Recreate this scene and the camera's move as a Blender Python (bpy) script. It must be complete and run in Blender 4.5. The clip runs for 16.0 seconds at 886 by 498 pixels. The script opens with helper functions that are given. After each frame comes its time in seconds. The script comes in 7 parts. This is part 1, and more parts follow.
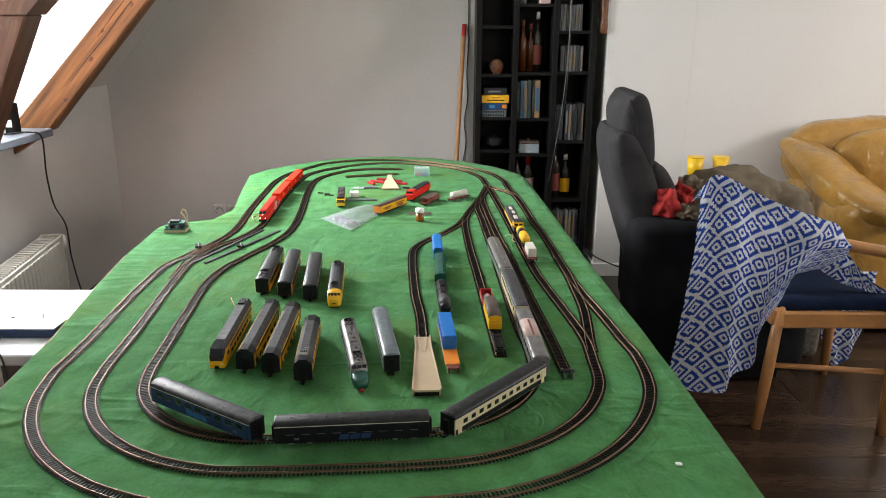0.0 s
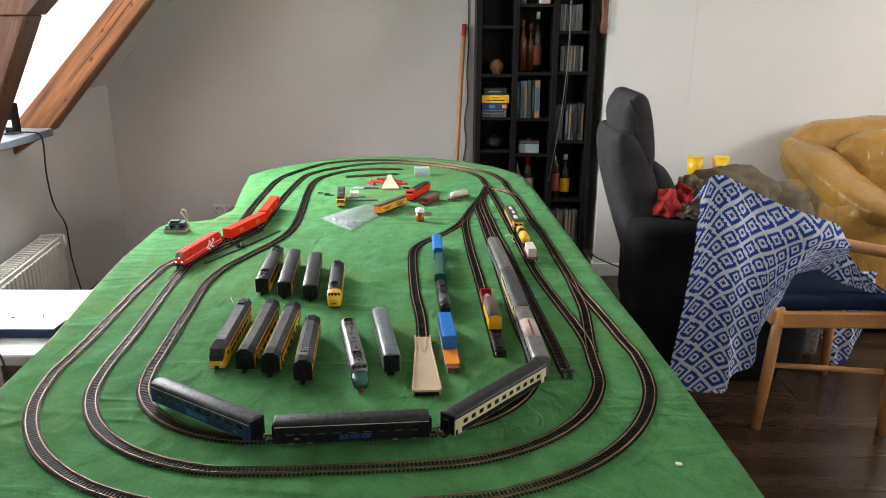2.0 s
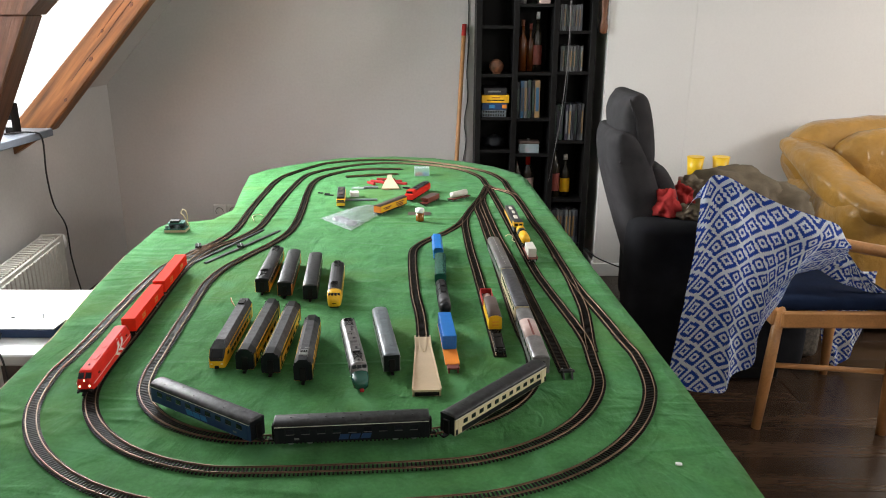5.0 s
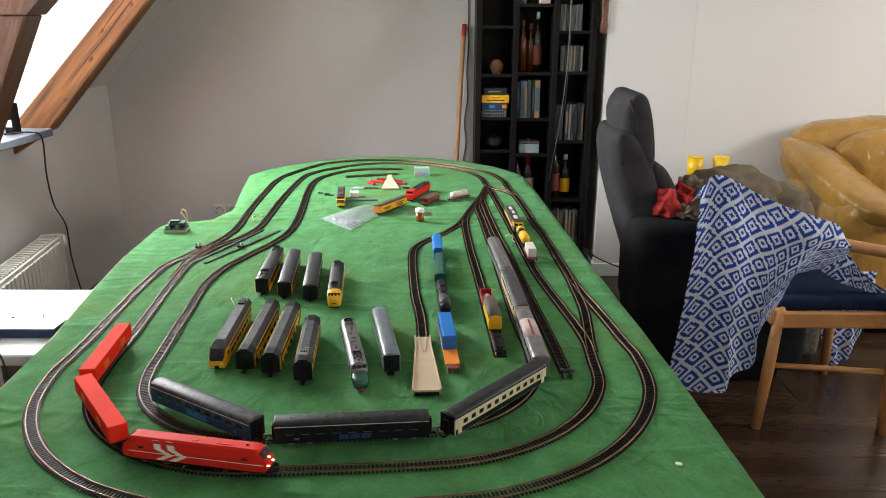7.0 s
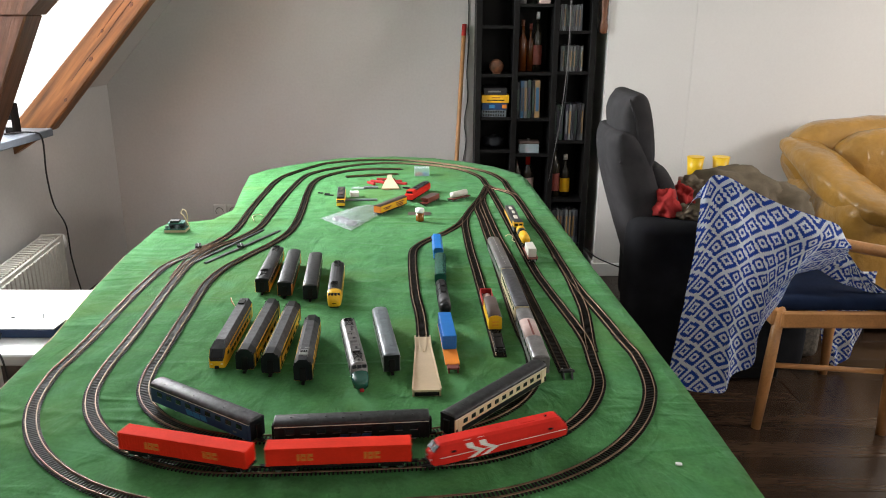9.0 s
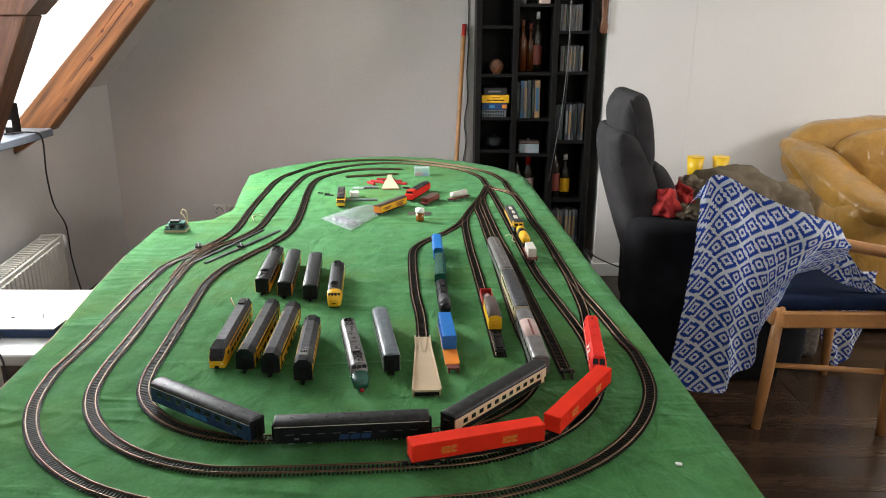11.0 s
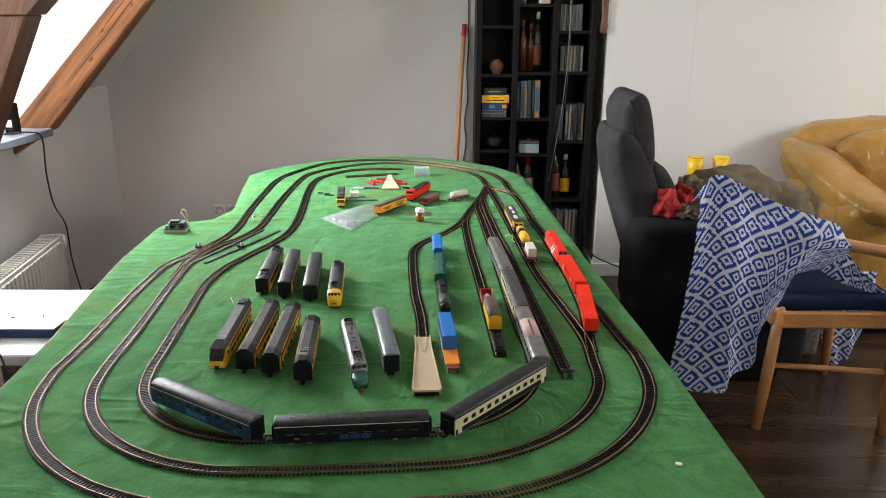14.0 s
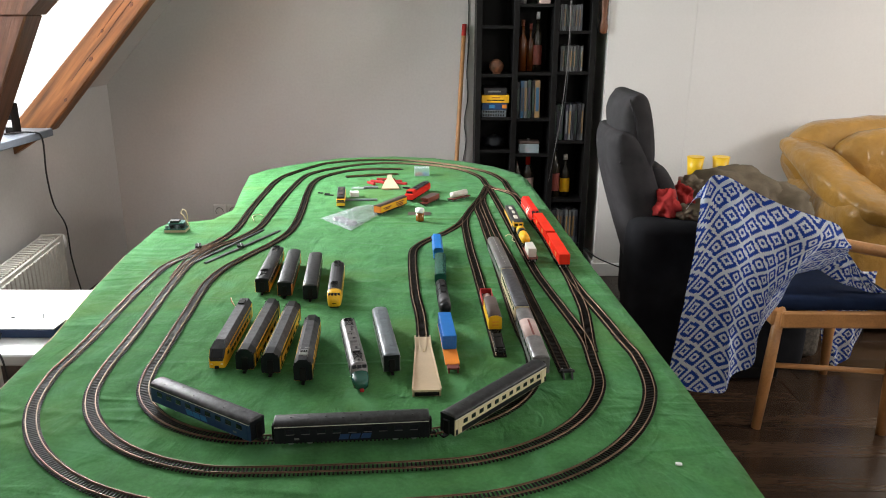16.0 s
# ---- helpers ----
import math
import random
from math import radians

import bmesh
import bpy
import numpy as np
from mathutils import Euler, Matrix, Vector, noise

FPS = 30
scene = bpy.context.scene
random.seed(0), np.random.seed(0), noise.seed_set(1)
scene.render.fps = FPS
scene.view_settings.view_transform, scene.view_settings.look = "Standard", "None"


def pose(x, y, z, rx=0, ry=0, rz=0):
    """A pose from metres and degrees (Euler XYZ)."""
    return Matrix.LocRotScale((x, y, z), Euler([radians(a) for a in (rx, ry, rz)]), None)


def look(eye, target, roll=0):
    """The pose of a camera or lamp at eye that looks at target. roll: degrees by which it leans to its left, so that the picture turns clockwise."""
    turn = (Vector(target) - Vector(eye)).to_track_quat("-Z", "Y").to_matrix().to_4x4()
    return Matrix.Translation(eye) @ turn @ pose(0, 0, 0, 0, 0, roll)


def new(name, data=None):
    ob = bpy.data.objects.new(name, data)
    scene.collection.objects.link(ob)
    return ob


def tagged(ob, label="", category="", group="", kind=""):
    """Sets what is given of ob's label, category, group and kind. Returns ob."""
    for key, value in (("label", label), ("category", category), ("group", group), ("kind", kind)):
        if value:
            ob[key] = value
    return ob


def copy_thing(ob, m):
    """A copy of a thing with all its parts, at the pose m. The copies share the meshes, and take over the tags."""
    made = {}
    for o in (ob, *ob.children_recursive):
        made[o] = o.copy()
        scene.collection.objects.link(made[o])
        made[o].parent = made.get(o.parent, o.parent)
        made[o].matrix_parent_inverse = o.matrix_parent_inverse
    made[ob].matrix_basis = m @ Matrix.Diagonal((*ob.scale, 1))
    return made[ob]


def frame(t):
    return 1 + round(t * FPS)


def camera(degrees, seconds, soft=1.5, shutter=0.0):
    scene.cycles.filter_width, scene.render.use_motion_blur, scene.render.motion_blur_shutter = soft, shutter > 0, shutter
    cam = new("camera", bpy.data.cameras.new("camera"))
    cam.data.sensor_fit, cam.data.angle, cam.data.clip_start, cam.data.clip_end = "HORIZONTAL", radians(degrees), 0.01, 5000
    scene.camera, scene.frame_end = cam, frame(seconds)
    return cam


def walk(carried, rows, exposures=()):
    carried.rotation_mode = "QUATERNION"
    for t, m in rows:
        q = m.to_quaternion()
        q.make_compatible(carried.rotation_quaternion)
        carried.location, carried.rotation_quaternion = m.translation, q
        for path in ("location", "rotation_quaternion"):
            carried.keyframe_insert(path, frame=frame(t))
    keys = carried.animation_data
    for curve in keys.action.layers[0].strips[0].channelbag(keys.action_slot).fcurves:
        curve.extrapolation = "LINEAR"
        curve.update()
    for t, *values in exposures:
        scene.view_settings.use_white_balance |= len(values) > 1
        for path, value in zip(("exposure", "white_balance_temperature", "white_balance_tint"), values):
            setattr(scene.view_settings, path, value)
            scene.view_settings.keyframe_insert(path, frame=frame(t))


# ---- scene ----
cam = camera(61.05, 16.0, 1.0, 0.5)
TABLE_Z = 0.75
EYE = (0.0, 0.0, 1.4096)
VIEW = look(EYE, (0.0, 0.95633, 1.4096 - 0.29228), 0.235)
walk(cam, [(0.0, VIEW), (16.0, VIEW)], exposures=[(0.0, 0.0), (16.0, 0.0)])

# ---- light ----
world = bpy.data.worlds.new("sky")
scene.world = world
world.use_nodes = True
wn = world.node_tree.nodes
sky = wn.new("ShaderNodeTexSky")
sky.sky_type, sky.sun_disc = "NISHITA", False
sky.sun_elevation, sky.sun_rotation = radians(40), radians(-70)
world.node_tree.links.new(sky.outputs[0], wn["Background"].inputs[0])
wn["Background"].inputs[1].default_value = 0.10


def area(name, eye, target, sx, sy, power, color=(1, 1, 1)):
    lamp = bpy.data.lights.new(name, "AREA")
    lamp.shape, lamp.size, lamp.size_y, lamp.energy, lamp.color = "RECTANGLE", sx, sy, power, color
    ob = new(name, lamp)
    ob.matrix_world = look(eye, target)
    return ob


# daylight entering by the roof window and by the large window of the right wall
area("roof_window_daylight", (-1.62, 3.10, 1.66), (-0.05, 1.25, 0.70), 0.62, 0.62, 128, (0.96, 0.99, 1.0))
area("right_window_daylight", (4.08, 2.1, 1.92), (0.9, 2.6, 0.7), 0.9, 0.7, 66, (1.0, 0.94, 0.88))
# unseen fill lamp added behind the camera to brighten front-facing surfaces
area("rear_fill_light", (1.6, -2.42, 1.95), (-1.2, 3.2, 0.7), 1.5, 1.0, 48, (1.0, 0.96, 0.90))


# ---- materials ----
def mat(name, col, rough=0.5, metal=0.0, var=0.12, scale=25.0, bump=0.1, fine=220.0, coat=0.0, alpha=1.0, trans=0.0, rand=0.0, stretch=(1, 1, 1), lean=0.0, spec=0.5):
    m = bpy.data.materials.new(name)
    m.use_nodes = True
    nt = m.node_tree
    n, l = nt.nodes, nt.links
    b = n["Principled BSDF"]
    b.inputs["Roughness"].default_value, b.inputs["Metallic"].default_value = rough, metal
    b.inputs["Coat Weight"].default_value, b.inputs["Alpha"].default_value = coat, alpha
    b.inputs["Transmission Weight"].default_value, b.inputs["Specular IOR Level"].default_value = trans, spec
    tc = n.new("ShaderNodeTexCoord")
    mp = n.new("ShaderNodeMapping")
    mp.vector_type = "TEXTURE"
    mp.inputs["Scale"].default_value = stretch
    mp.inputs["Rotation"].default_value = (0, radians(-lean), 0)
    l.new(tc.outputs["Object"], mp.inputs[0])
    big, small = n.new("ShaderNodeTexNoise"), n.new("ShaderNodeTexNoise")
    big.inputs["Scale"].default_value, big.inputs["Detail"].default_value = scale, 5
    small.inputs["Scale"].default_value, small.inputs["Detail"].default_value = fine, 3
    l.new(mp.outputs[0], big.inputs["Vector"])
    l.new(mp.outputs[0], small.inputs["Vector"])
    ramp = n.new("ShaderNodeMapRange")
    ramp.inputs["From Min"].default_value, ramp.inputs["From Max"].default_value = 0.25, 0.75
    ramp.inputs["To Min"].default_value, ramp.inputs["To Max"].default_value = 1 - var, 1 + var
    l.new(big.outputs["Fac"], ramp.inputs["Value"])
    ramp2 = n.new("ShaderNodeMapRange")
    ramp2.inputs["From Min"].default_value, ramp2.inputs["From Max"].default_value = 0.25, 0.75
    ramp2.inputs["To Min"].default_value, ramp2.inputs["To Max"].default_value = 1 - var * 0.6, 1 + var * 0.6
    l.new(small.outputs["Fac"], ramp2.inputs["Value"])
    mul = n.new("ShaderNodeMath")
    mul.operation = "MULTIPLY"
    l.new(ramp.outputs[0], mul.inputs[0])
    l.new(ramp2.outputs[0], mul.inputs[1])
    last = mul
    if rand:
        oi = n.new("ShaderNodeObjectInfo")
        rr = n.new("ShaderNodeMapRange")
        rr.inputs["To Min"].default_value, rr.inputs["To Max"].default_value = 1 - rand, 1 + rand
        l.new(oi.outputs["Random"], rr.inputs["Value"])
        m2 = n.new("ShaderNodeMath")
        m2.operation = "MULTIPLY"
        l.new(mul.outputs[0], m2.inputs[0])
        l.new(rr.outputs[0], m2.inputs[1])
        last = m2
    sc = n.new("ShaderNodeVectorMath")
    sc.operation = "SCALE"
    sc.inputs[0].default_value = col
    l.new(last.outputs[0], sc.inputs["Scale"])
    l.new(sc.outputs[0], b.inputs["Base Color"])
    if bump:
        bp = n.new("ShaderNodeBump")
        bp.inputs["Strength"].default_value, bp.inputs["Distance"].default_value = bump, 0.4 / fine
        l.new(small.outputs["Fac"], bp.inputs["Height"])
        l.new(bp.outputs[0], b.inputs["Normal"])
    return m


def glow(name, col, strength):
    m = bpy.data.materials.new(name)
    m.use_nodes = True
    b = m.node_tree.nodes["Principled BSDF"]
    b.inputs["Base Color"].default_value = (*col, 1)
    b.inputs["Emission Color"].default_value = (*col, 1)
    b.inputs["Emission Strength"].default_value = strength
    return m


def clear(name, col, rough=0.05, mix=0.25):
    """A thin clear sheet: mostly see-through, with gloss."""
    m = bpy.data.materials.new(name)
    m.use_nodes = True
    b = m.node_tree.nodes["Principled BSDF"]
    b.inputs["Base Color"].default_value = (*col, 1)
    b.inputs["Roughness"].default_value, b.inputs["Alpha"].default_value = rough, mix
    return m


def patterned_cloth():
    """Blue and white woven diamonds with stepped outlines, by the cloth's own weave coordinates."""
    m = bpy.data.materials.new("diamond_weave")
    m.use_nodes = True
    nt = m.node_tree
    n, l = nt.nodes, nt.links
    b = n["Principled BSDF"]
    b.inputs["Roughness"].default_value = 0.9
    uv = n.new("ShaderNodeUVMap")
    uv.uv_map = "weave"
    sep = n.new("ShaderNodeSeparateXYZ")
    l.new(uv.outputs[0], sep.inputs[0])

    def mt(op, a, c=None):
        k = n.new("ShaderNodeMath")
        k.operation = op
        for i, v in enumerate((a, c)):
            if v is None:
                continue
            if isinstance(v, (int, float)):
                k.inputs[i].default_value = v
            else:
                l.new(v, k.inputs[i])
        return k.outputs[0]

    def axis(o):
        steps = mt("DIVIDE", mt("FLOOR", mt("MULTIPLY", o, 15.0)), 15.0)
        return mt("ABSOLUTE", mt("SUBTRACT", mt("FRACT", steps), 0.4667))
    d = mt("ADD", axis(sep.outputs[0]), axis(sep.outputs[1]))
    near = mt("MINIMUM", d, mt("SUBTRACT", 1.0, d))
    # blue heart, white ring, blue ring, white lattice
    heart = mt("LESS_THAN", near, 0.12)
    band = mt("MULTIPLY", mt("GREATER_THAN", near, 0.22), mt("LESS_THAN", near, 0.40))
    blue = mt("MAXIMUM", heart, band)
    wear = n.new("ShaderNodeTexNoise")
    wear.inputs["Scale"].default_value = 60
    l.new(uv.outputs[0], wear.inputs["Vector"])
    mix = n.new("ShaderNodeMix")
    mix.data_type = "RGBA"
    mix.inputs["A"].default_value = (0.84, 0.89, 0.96, 1)
    mix.inputs["B"].default_value = (0.014, 0.072, 0.44, 1)
    l.new(blue, mix.inputs["Factor"])
    mul = n.new("ShaderNodeMix")
    mul.data_type, mul.blend_type = "RGBA", "MULTIPLY"
    mul.inputs["Factor"].default_value = 0.14
    l.new(mix.outputs["Result"], mul.inputs["A"])
    l.new(wear.outputs["Color"], mul.inputs["B"])
    l.new(mul.outputs["Result"], b.inputs["Base Color"])
    return m


def felt():
    """Green felt: even dye with pale and olive zones, crisp creases across the cloth and a fine nap."""
    m = mat("green_felt", (0.053, 0.176, 0.055), 0.92, 0, 0.24, 26.0, 0.0, 140.0)
    nt = m.node_tree
    n, l = nt.nodes, nt.links
    b = n["Principled BSDF"]
    b.inputs["Specular IOR Level"].default_value = 0.12
    b.inputs["Sheen Weight"].default_value, b.inputs["Sheen Roughness"].default_value = 0.10, 0.40
    b.inputs["Sheen Tint"].default_value = (0.55, 1.0, 0.70, 1)
    src = b.inputs["Base Color"].links[0].from_socket
    tc = n.new("ShaderNodeTexCoord")

    def tex(sx, sy, detail, dist, turn=0.0):
        mp = n.new("ShaderNodeMapping")
        mp.inputs["Scale"].default_value = (sx, sy, 1.0)
        mp.inputs["Rotation"].default_value = (0, 0, radians(turn))
        no = n.new("ShaderNodeTexNoise")
        no.inputs["Scale"].default_value, no.inputs["Detail"].default_value, no.inputs["Distortion"].default_value = 1.0, detail, dist
        l.new(tc.outputs["Object"], mp.inputs[0])
        l.new(mp.outputs[0], no.inputs["Vector"])
        return no.outputs["Fac"]

    def span(v, a, c, lo=0.0, hi=1.0):
        r = n.new("ShaderNodeMapRange")
        r.interpolation_type = "SMOOTHSTEP"
        for k, q in zip(("From Min", "From Max", "To Min", "To Max"), (a, c, lo, hi)):
            r.inputs[k].default_value = q
        l.new(v, r.inputs["Value"])
        return r.outputs[0]

    def op(kind, a, c, d=None):
        k = n.new("ShaderNodeMath")
        k.operation = kind
        for q, v in enumerate((a, c, d)):
            if v is None:
                continue
            if isinstance(v, (int, float)):
                k.inputs[q].default_value = v
            else:
                l.new(v, k.inputs[q])
        return k.outputs[0]

    def tint(src_, fac, col):
        mix = n.new("ShaderNodeMix")
        mix.data_type = "RGBA"
        mix.inputs["B"].default_value = (*col, 1)
        l.new(fac, mix.inputs["Factor"])
        l.new(src_, mix.inputs["A"])
        return mix.outputs["Result"]
    # olive patches and rubbed pale streaks
    col = tint(src, span(tex(2.2, 3.4, 6, 0.6), 0.48, 0.70, 0, 0.7), (0.074, 0.165, 0.036))
    col = tint(col, span(tex(15.0, 8.0, 8, 0.3, 6), 0.48, 0.76, 0, 0.6), (0.080, 0.245, 0.100))
    l.new(col, b.inputs["Base Color"])

    def ridge(v, w):
        return span(op("ABSOLUTE", op("SUBTRACT", v, 0.5), None), 0.0, w, 1.0, 0.0)
    # creases: narrow ridges, long across the table, broken by a slow mask
    c1 = op("MULTIPLY", ridge(tex(1.3, 4.2, 1.5, 1.0, 10), 0.075), span(tex(1.8, 2.6, 1, 0.0), 0.40, 0.62))
    c2 = op("MULTIPLY", ridge(tex(2.2, 7.0, 2, 1.2, -14), 0.09), span(tex(2.6, 2.1, 1, 0.0, 40), 0.44, 0.64))
    c3 = op("MULTIPLY", ridge(tex(6.0, 4.0, 3, 0.7, 30), 0.05), span(tex(1.4, 3.1, 1, 0.0, 70), 0.50, 0.68))
    soft = tex(17.0, 9.0, 5, 0.4, 5)
    nap = tex(750.0, 750.0, 2, 0.0)
    h = op("MULTIPLY_ADD", c1, 1.0, op("MULTIPLY_ADD", c2, 0.35, op("MULTIPLY_ADD", c3, 0.3, op("MULTIPLY_ADD", soft, 3.4, op("MULTIPLY", nap, 0.10)))))
    bp = n.new("ShaderNodeBump")
    bp.inputs["Strength"].default_value, bp.inputs["Distance"].default_value = 1.0, 0.0042
    l.new(h, bp.inputs["Height"])
    l.new(bp.outputs[0], b.inputs["Normal"])
    return m


M = {}
M["felt"] = felt()
# white paint, darkened for the shade on back wall, knee wall and slope
M["wall"] = mat("wall_paint_shaded", (0.485, 0.463, 0.447), 0.85, 0, 0.06, 2.2, 0.16, 70)
# lit copy of the white paint, warm light in its tone
M["wall_lit"] = mat("wall_paint_lit", (0.655, 0.64, 0.622), 0.85, 0, 0.03, 1.5, 0.12, 90)
M["ceiling"] = mat("ceiling_paint", (0.8, 0.79, 0.77), 0.9, 0, 0.03, 2, 0.08, 80)
M["plank"] = mat("dark_laminate", (0.040, 0.0235, 0.0150), 0.27, 0, 0.55, 9, 0.05, 120, rand=0.22, stretch=(9, 1, 1), spec=0.42)
M["oldwood"] = mat("old_beam_wood", (0.225, 0.090, 0.026), 0.55, 0, 0.85, 11, 0.5, 60, stretch=(16, 1, 1), lean=47.8)
# red beam wood, base colour darkened to stand in for the brace's shade
M["redwood"] = mat("darkened_red_wood", (0.105, 0.037, 0.014), 0.5, 0, 0.6, 10, 0.4, 60, stretch=(14, 1, 1), lean=66)
M["beech"] = mat("lacquered_beech", (0.46, 0.215, 0.075), 0.35, 0, 0.2, 12, 0.05, 150, coat=0.2)
M["broom"] = mat("pale_pole_wood", (0.42, 0.21, 0.085), 0.5, 0, 0.2, 20, 0.05, 160)
M["black_wood"] = mat("black_brown_veneer", (0.006, 0.0055, 0.0055), 0.5, 0, 0.3, 15, 0.08, 120, spec=0.15)
M["grey_sill"] = mat("grey_painted_sill", (0.115, 0.130, 0.155), 0.45, 0, 0.15, 14, 0.05, 90)
M["white_metal"] = mat("cream_enamel", (0.40, 0.375, 0.33), 0.4, 0, 0.10, 8, 0.04, 90)
M["white_plastic"] = mat("white_plastic", (0.78, 0.78, 0.77), 0.35, 0, 0.04, 10, 0.03, 90)
M["white_table"] = mat("white_lacquer", (0.82, 0.82, 0.82), 0.3, 0, 0.03, 5, 0.02, 90)
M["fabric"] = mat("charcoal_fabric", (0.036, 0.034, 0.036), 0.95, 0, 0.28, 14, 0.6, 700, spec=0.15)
# darker tone of the recliner fabric, for arms and seat
M["fabric_dark"] = mat("charcoal_fabric_dark", (0.012, 0.012, 0.014), 0.95, 0, 0.3, 14, 0.5, 700, spec=0.12)
M["leather"] = mat("tan_leather", (0.35, 0.185, 0.036), 0.30, 0, 0.20, 6, 0.45, 26, coat=0.5)
M["navy"] = mat("navy_upholstery", (0.010, 0.018, 0.045), 0.9, 0, 0.2, 20, 0.4, 500, spec=0.1)
M["weave"] = patterned_cloth()
M["khaki"] = mat("khaki_cotton", (0.15, 0.118, 0.080), 0.95, 0, 0.25, 16, 0.5, 400)
M["redcloth"] = mat("red_cotton", (0.38, 0.022, 0.020), 0.95, 0, 0.25, 16, 0.5, 400)
M["yellow_cup"] = mat("yellow_plastic", (0.80, 0.50, 0.015), 0.35, 0, 0.06, 20, 0.02, 90)
M["rail"] = mat("nickel_rail", (0.185, 0.118, 0.078), 0.50, 1.0, 0.30, 40, 0.05, 500)
M["rust_rail"] = mat("worn_brass_rail", (0.24, 0.15, 0.09), 0.42, 1.0, 0.25, 30, 0.05, 500)
M["sleeper"] = mat("brown_sleeper", (0.0145, 0.0120, 0.0105), 0.55, 0, 0.3, 60, 0.1, 600, rand=0.25, spec=0.15)
M["board"] = mat("chipboard_edge", (0.45, 0.33, 0.20), 0.8, 0, 0.3, 90, 0.3, 300)
M["red"] = mat("red_container", (0.74, 0.032, 0.013), 0.75, 0, 0.10, 30, 0.05, 300, spec=0.08)
M["loco_red"] = mat("red_loco_paint", (0.68, 0.025, 0.016), 0.60, 0, 0.10, 30, 0.05, 300, spec=0.12)
M["letter"] = mat("yellow_print", (0.62, 0.19, 0.02), 0.5, 0, 0.15, 40, 0.0, 300)
M["white_print"] = mat("white_print", (0.80, 0.78, 0.74), 0.4, 0, 0.05, 60, 0.02, 300)
M["chassis"] = mat("black_underframe", (0.008, 0.0075, 0.0075), 0.6, 0, 0.25, 60, 0.1, 400, spec=0.15)
M["glass"] = mat("dark_window", (0.014, 0.016, 0.02), 0.12, 0, 0.1, 40, 0.0, 300)
M["lamp"] = glow("headlight", (1.0, 0.85, 0.55), 3.0)
M["roof_grey"] = mat("dusty_grey_roof", (0.044, 0.043, 0.048), 0.50, 0, 0.55, 70, 0.12, 300, spec=0.30)
M["roof_dark"] = mat("dark_grey_roof", (0.021, 0.021, 0.023), 0.46, 0, 0.55, 70, 0.12, 300, spec=0.32)
M["roof_light"] = mat("light_grey_roof", (0.135, 0.155, 0.175), 0.38, 0, 0.22, 50, 0.06, 300, spec=0.4)
M["silver"] = mat("silver_grey_plastic", (0.175, 0.165, 0.165), 0.34, 0.3, 0.28, 60, 0.08, 300)
M["ns_yellow"] = mat("yellow_paint", (0.78, 0.42, 0.010), 0.35, 0, 0.07, 40, 0.02, 300)
M["orange"] = mat("orange_paint", (0.72, 0.22, 0.020), 0.4, 0, 0.08, 40, 0.02, 300)
M["navy_paint"] = mat("dark_blue_paint", (0.022, 0.050, 0.125), 0.35, 0, 0.12, 40, 0.02, 300, spec=0.3)
M["blue_panel"] = mat("mid_blue_print", (0.035, 0.19, 0.40), 0.35, 0, 0.08, 40, 0.02, 300)
M["coal"] = mat("near_black_paint", (0.009, 0.010, 0.012), 0.35, 0, 0.2, 40, 0.02, 300, spec=0.2)
M["cream"] = mat("cream_paint", (0.58, 0.50, 0.31), 0.4, 0, 0.07, 40, 0.02, 300)
M["green_paint"] = mat("dark_green_paint", (0.014, 0.085, 0.062), 0.25, 0, 0.1, 40, 0.02, 300)
M["sky_blue"] = mat("bright_blue_container", (0.006, 0.150, 0.50), 0.4, 0, 0.10, 40, 0.02, 300)
M["brown"] = mat("red_brown_paint", (0.17, 0.032, 0.022), 0.5, 0, 0.15, 40, 0.03, 300)
M["brown_roof"] = mat("brown_wagon_roof", (0.075, 0.05, 0.042), 0.5, 0, 0.2, 40, 0.05, 300)
M["beige"] = mat("beige_plastic", (0.56, 0.43, 0.29), 0.45, 0, 0.06, 30, 0.03, 300)
M["offwhite"] = mat("off_white_plastic", (0.62, 0.58, 0.52), 0.45, 0, 0.06, 40, 0.03, 300)
# amber of the bottles, darkened for the shade inside the bookcase
M["amber"] = mat("shaded_amber_plastic", (0.075, 0.020, 0.004), 0.2, 0, 0.1, 30, 0.0, 300)
M["amber_jar"] = mat("amber_jar", (0.24, 0.075, 0.008), 0.2, 0, 0.1, 30, 0.0, 300)
M["pink_clear"] = mat("pale_pink_load", (0.50, 0.36, 0.33), 0.3, 0, 0.15, 60, 0.05, 300)
M["polybag"] = clear("clear_polythene", (0.66, 0.70, 0.75), 0.12, 0.34)
M["pane"] = clear("window_glass", (0.9, 0.95, 1.0), 0.02, 0.04)
M["clearbox"] = clear("clear_plastic", (0.65, 0.80, 0.86), 0.08, 0.35)
M["circuit"] = mat("green_circuit_board", (0.03, 0.12, 0.10), 0.4, 0, 0.4, 150, 0.1, 300)
M["cable_black"] = mat("black_cable", (0.012, 0.012, 0.013), 0.5, 0, 0.1, 40, 0.0, 300)
M["cable_white"] = mat("cream_wire", (0.62, 0.52, 0.32), 0.5, 0, 0.1, 40, 0.0, 300)
M["steel"] = mat("brushed_steel", (0.45, 0.45, 0.45), 0.3, 1, 0.1, 40, 0.02, 300)
M["bottle"] = mat("dark_bottle_glass", (0.02, 0.016, 0.01), 0.08, 0, 0.1, 30, 0.0, 300)
M["sky_glow"] = glow("bright_overcast_sky", (1.0, 1.0, 1.0), 1.6)
M["wicker"] = mat("pale_wicker", (0.13, 0.11, 0.085), 0.8, 0, 0.5, 60, 0.7, 110)


# ---- mesh helpers ----
def geo():
    return bmesh.new()


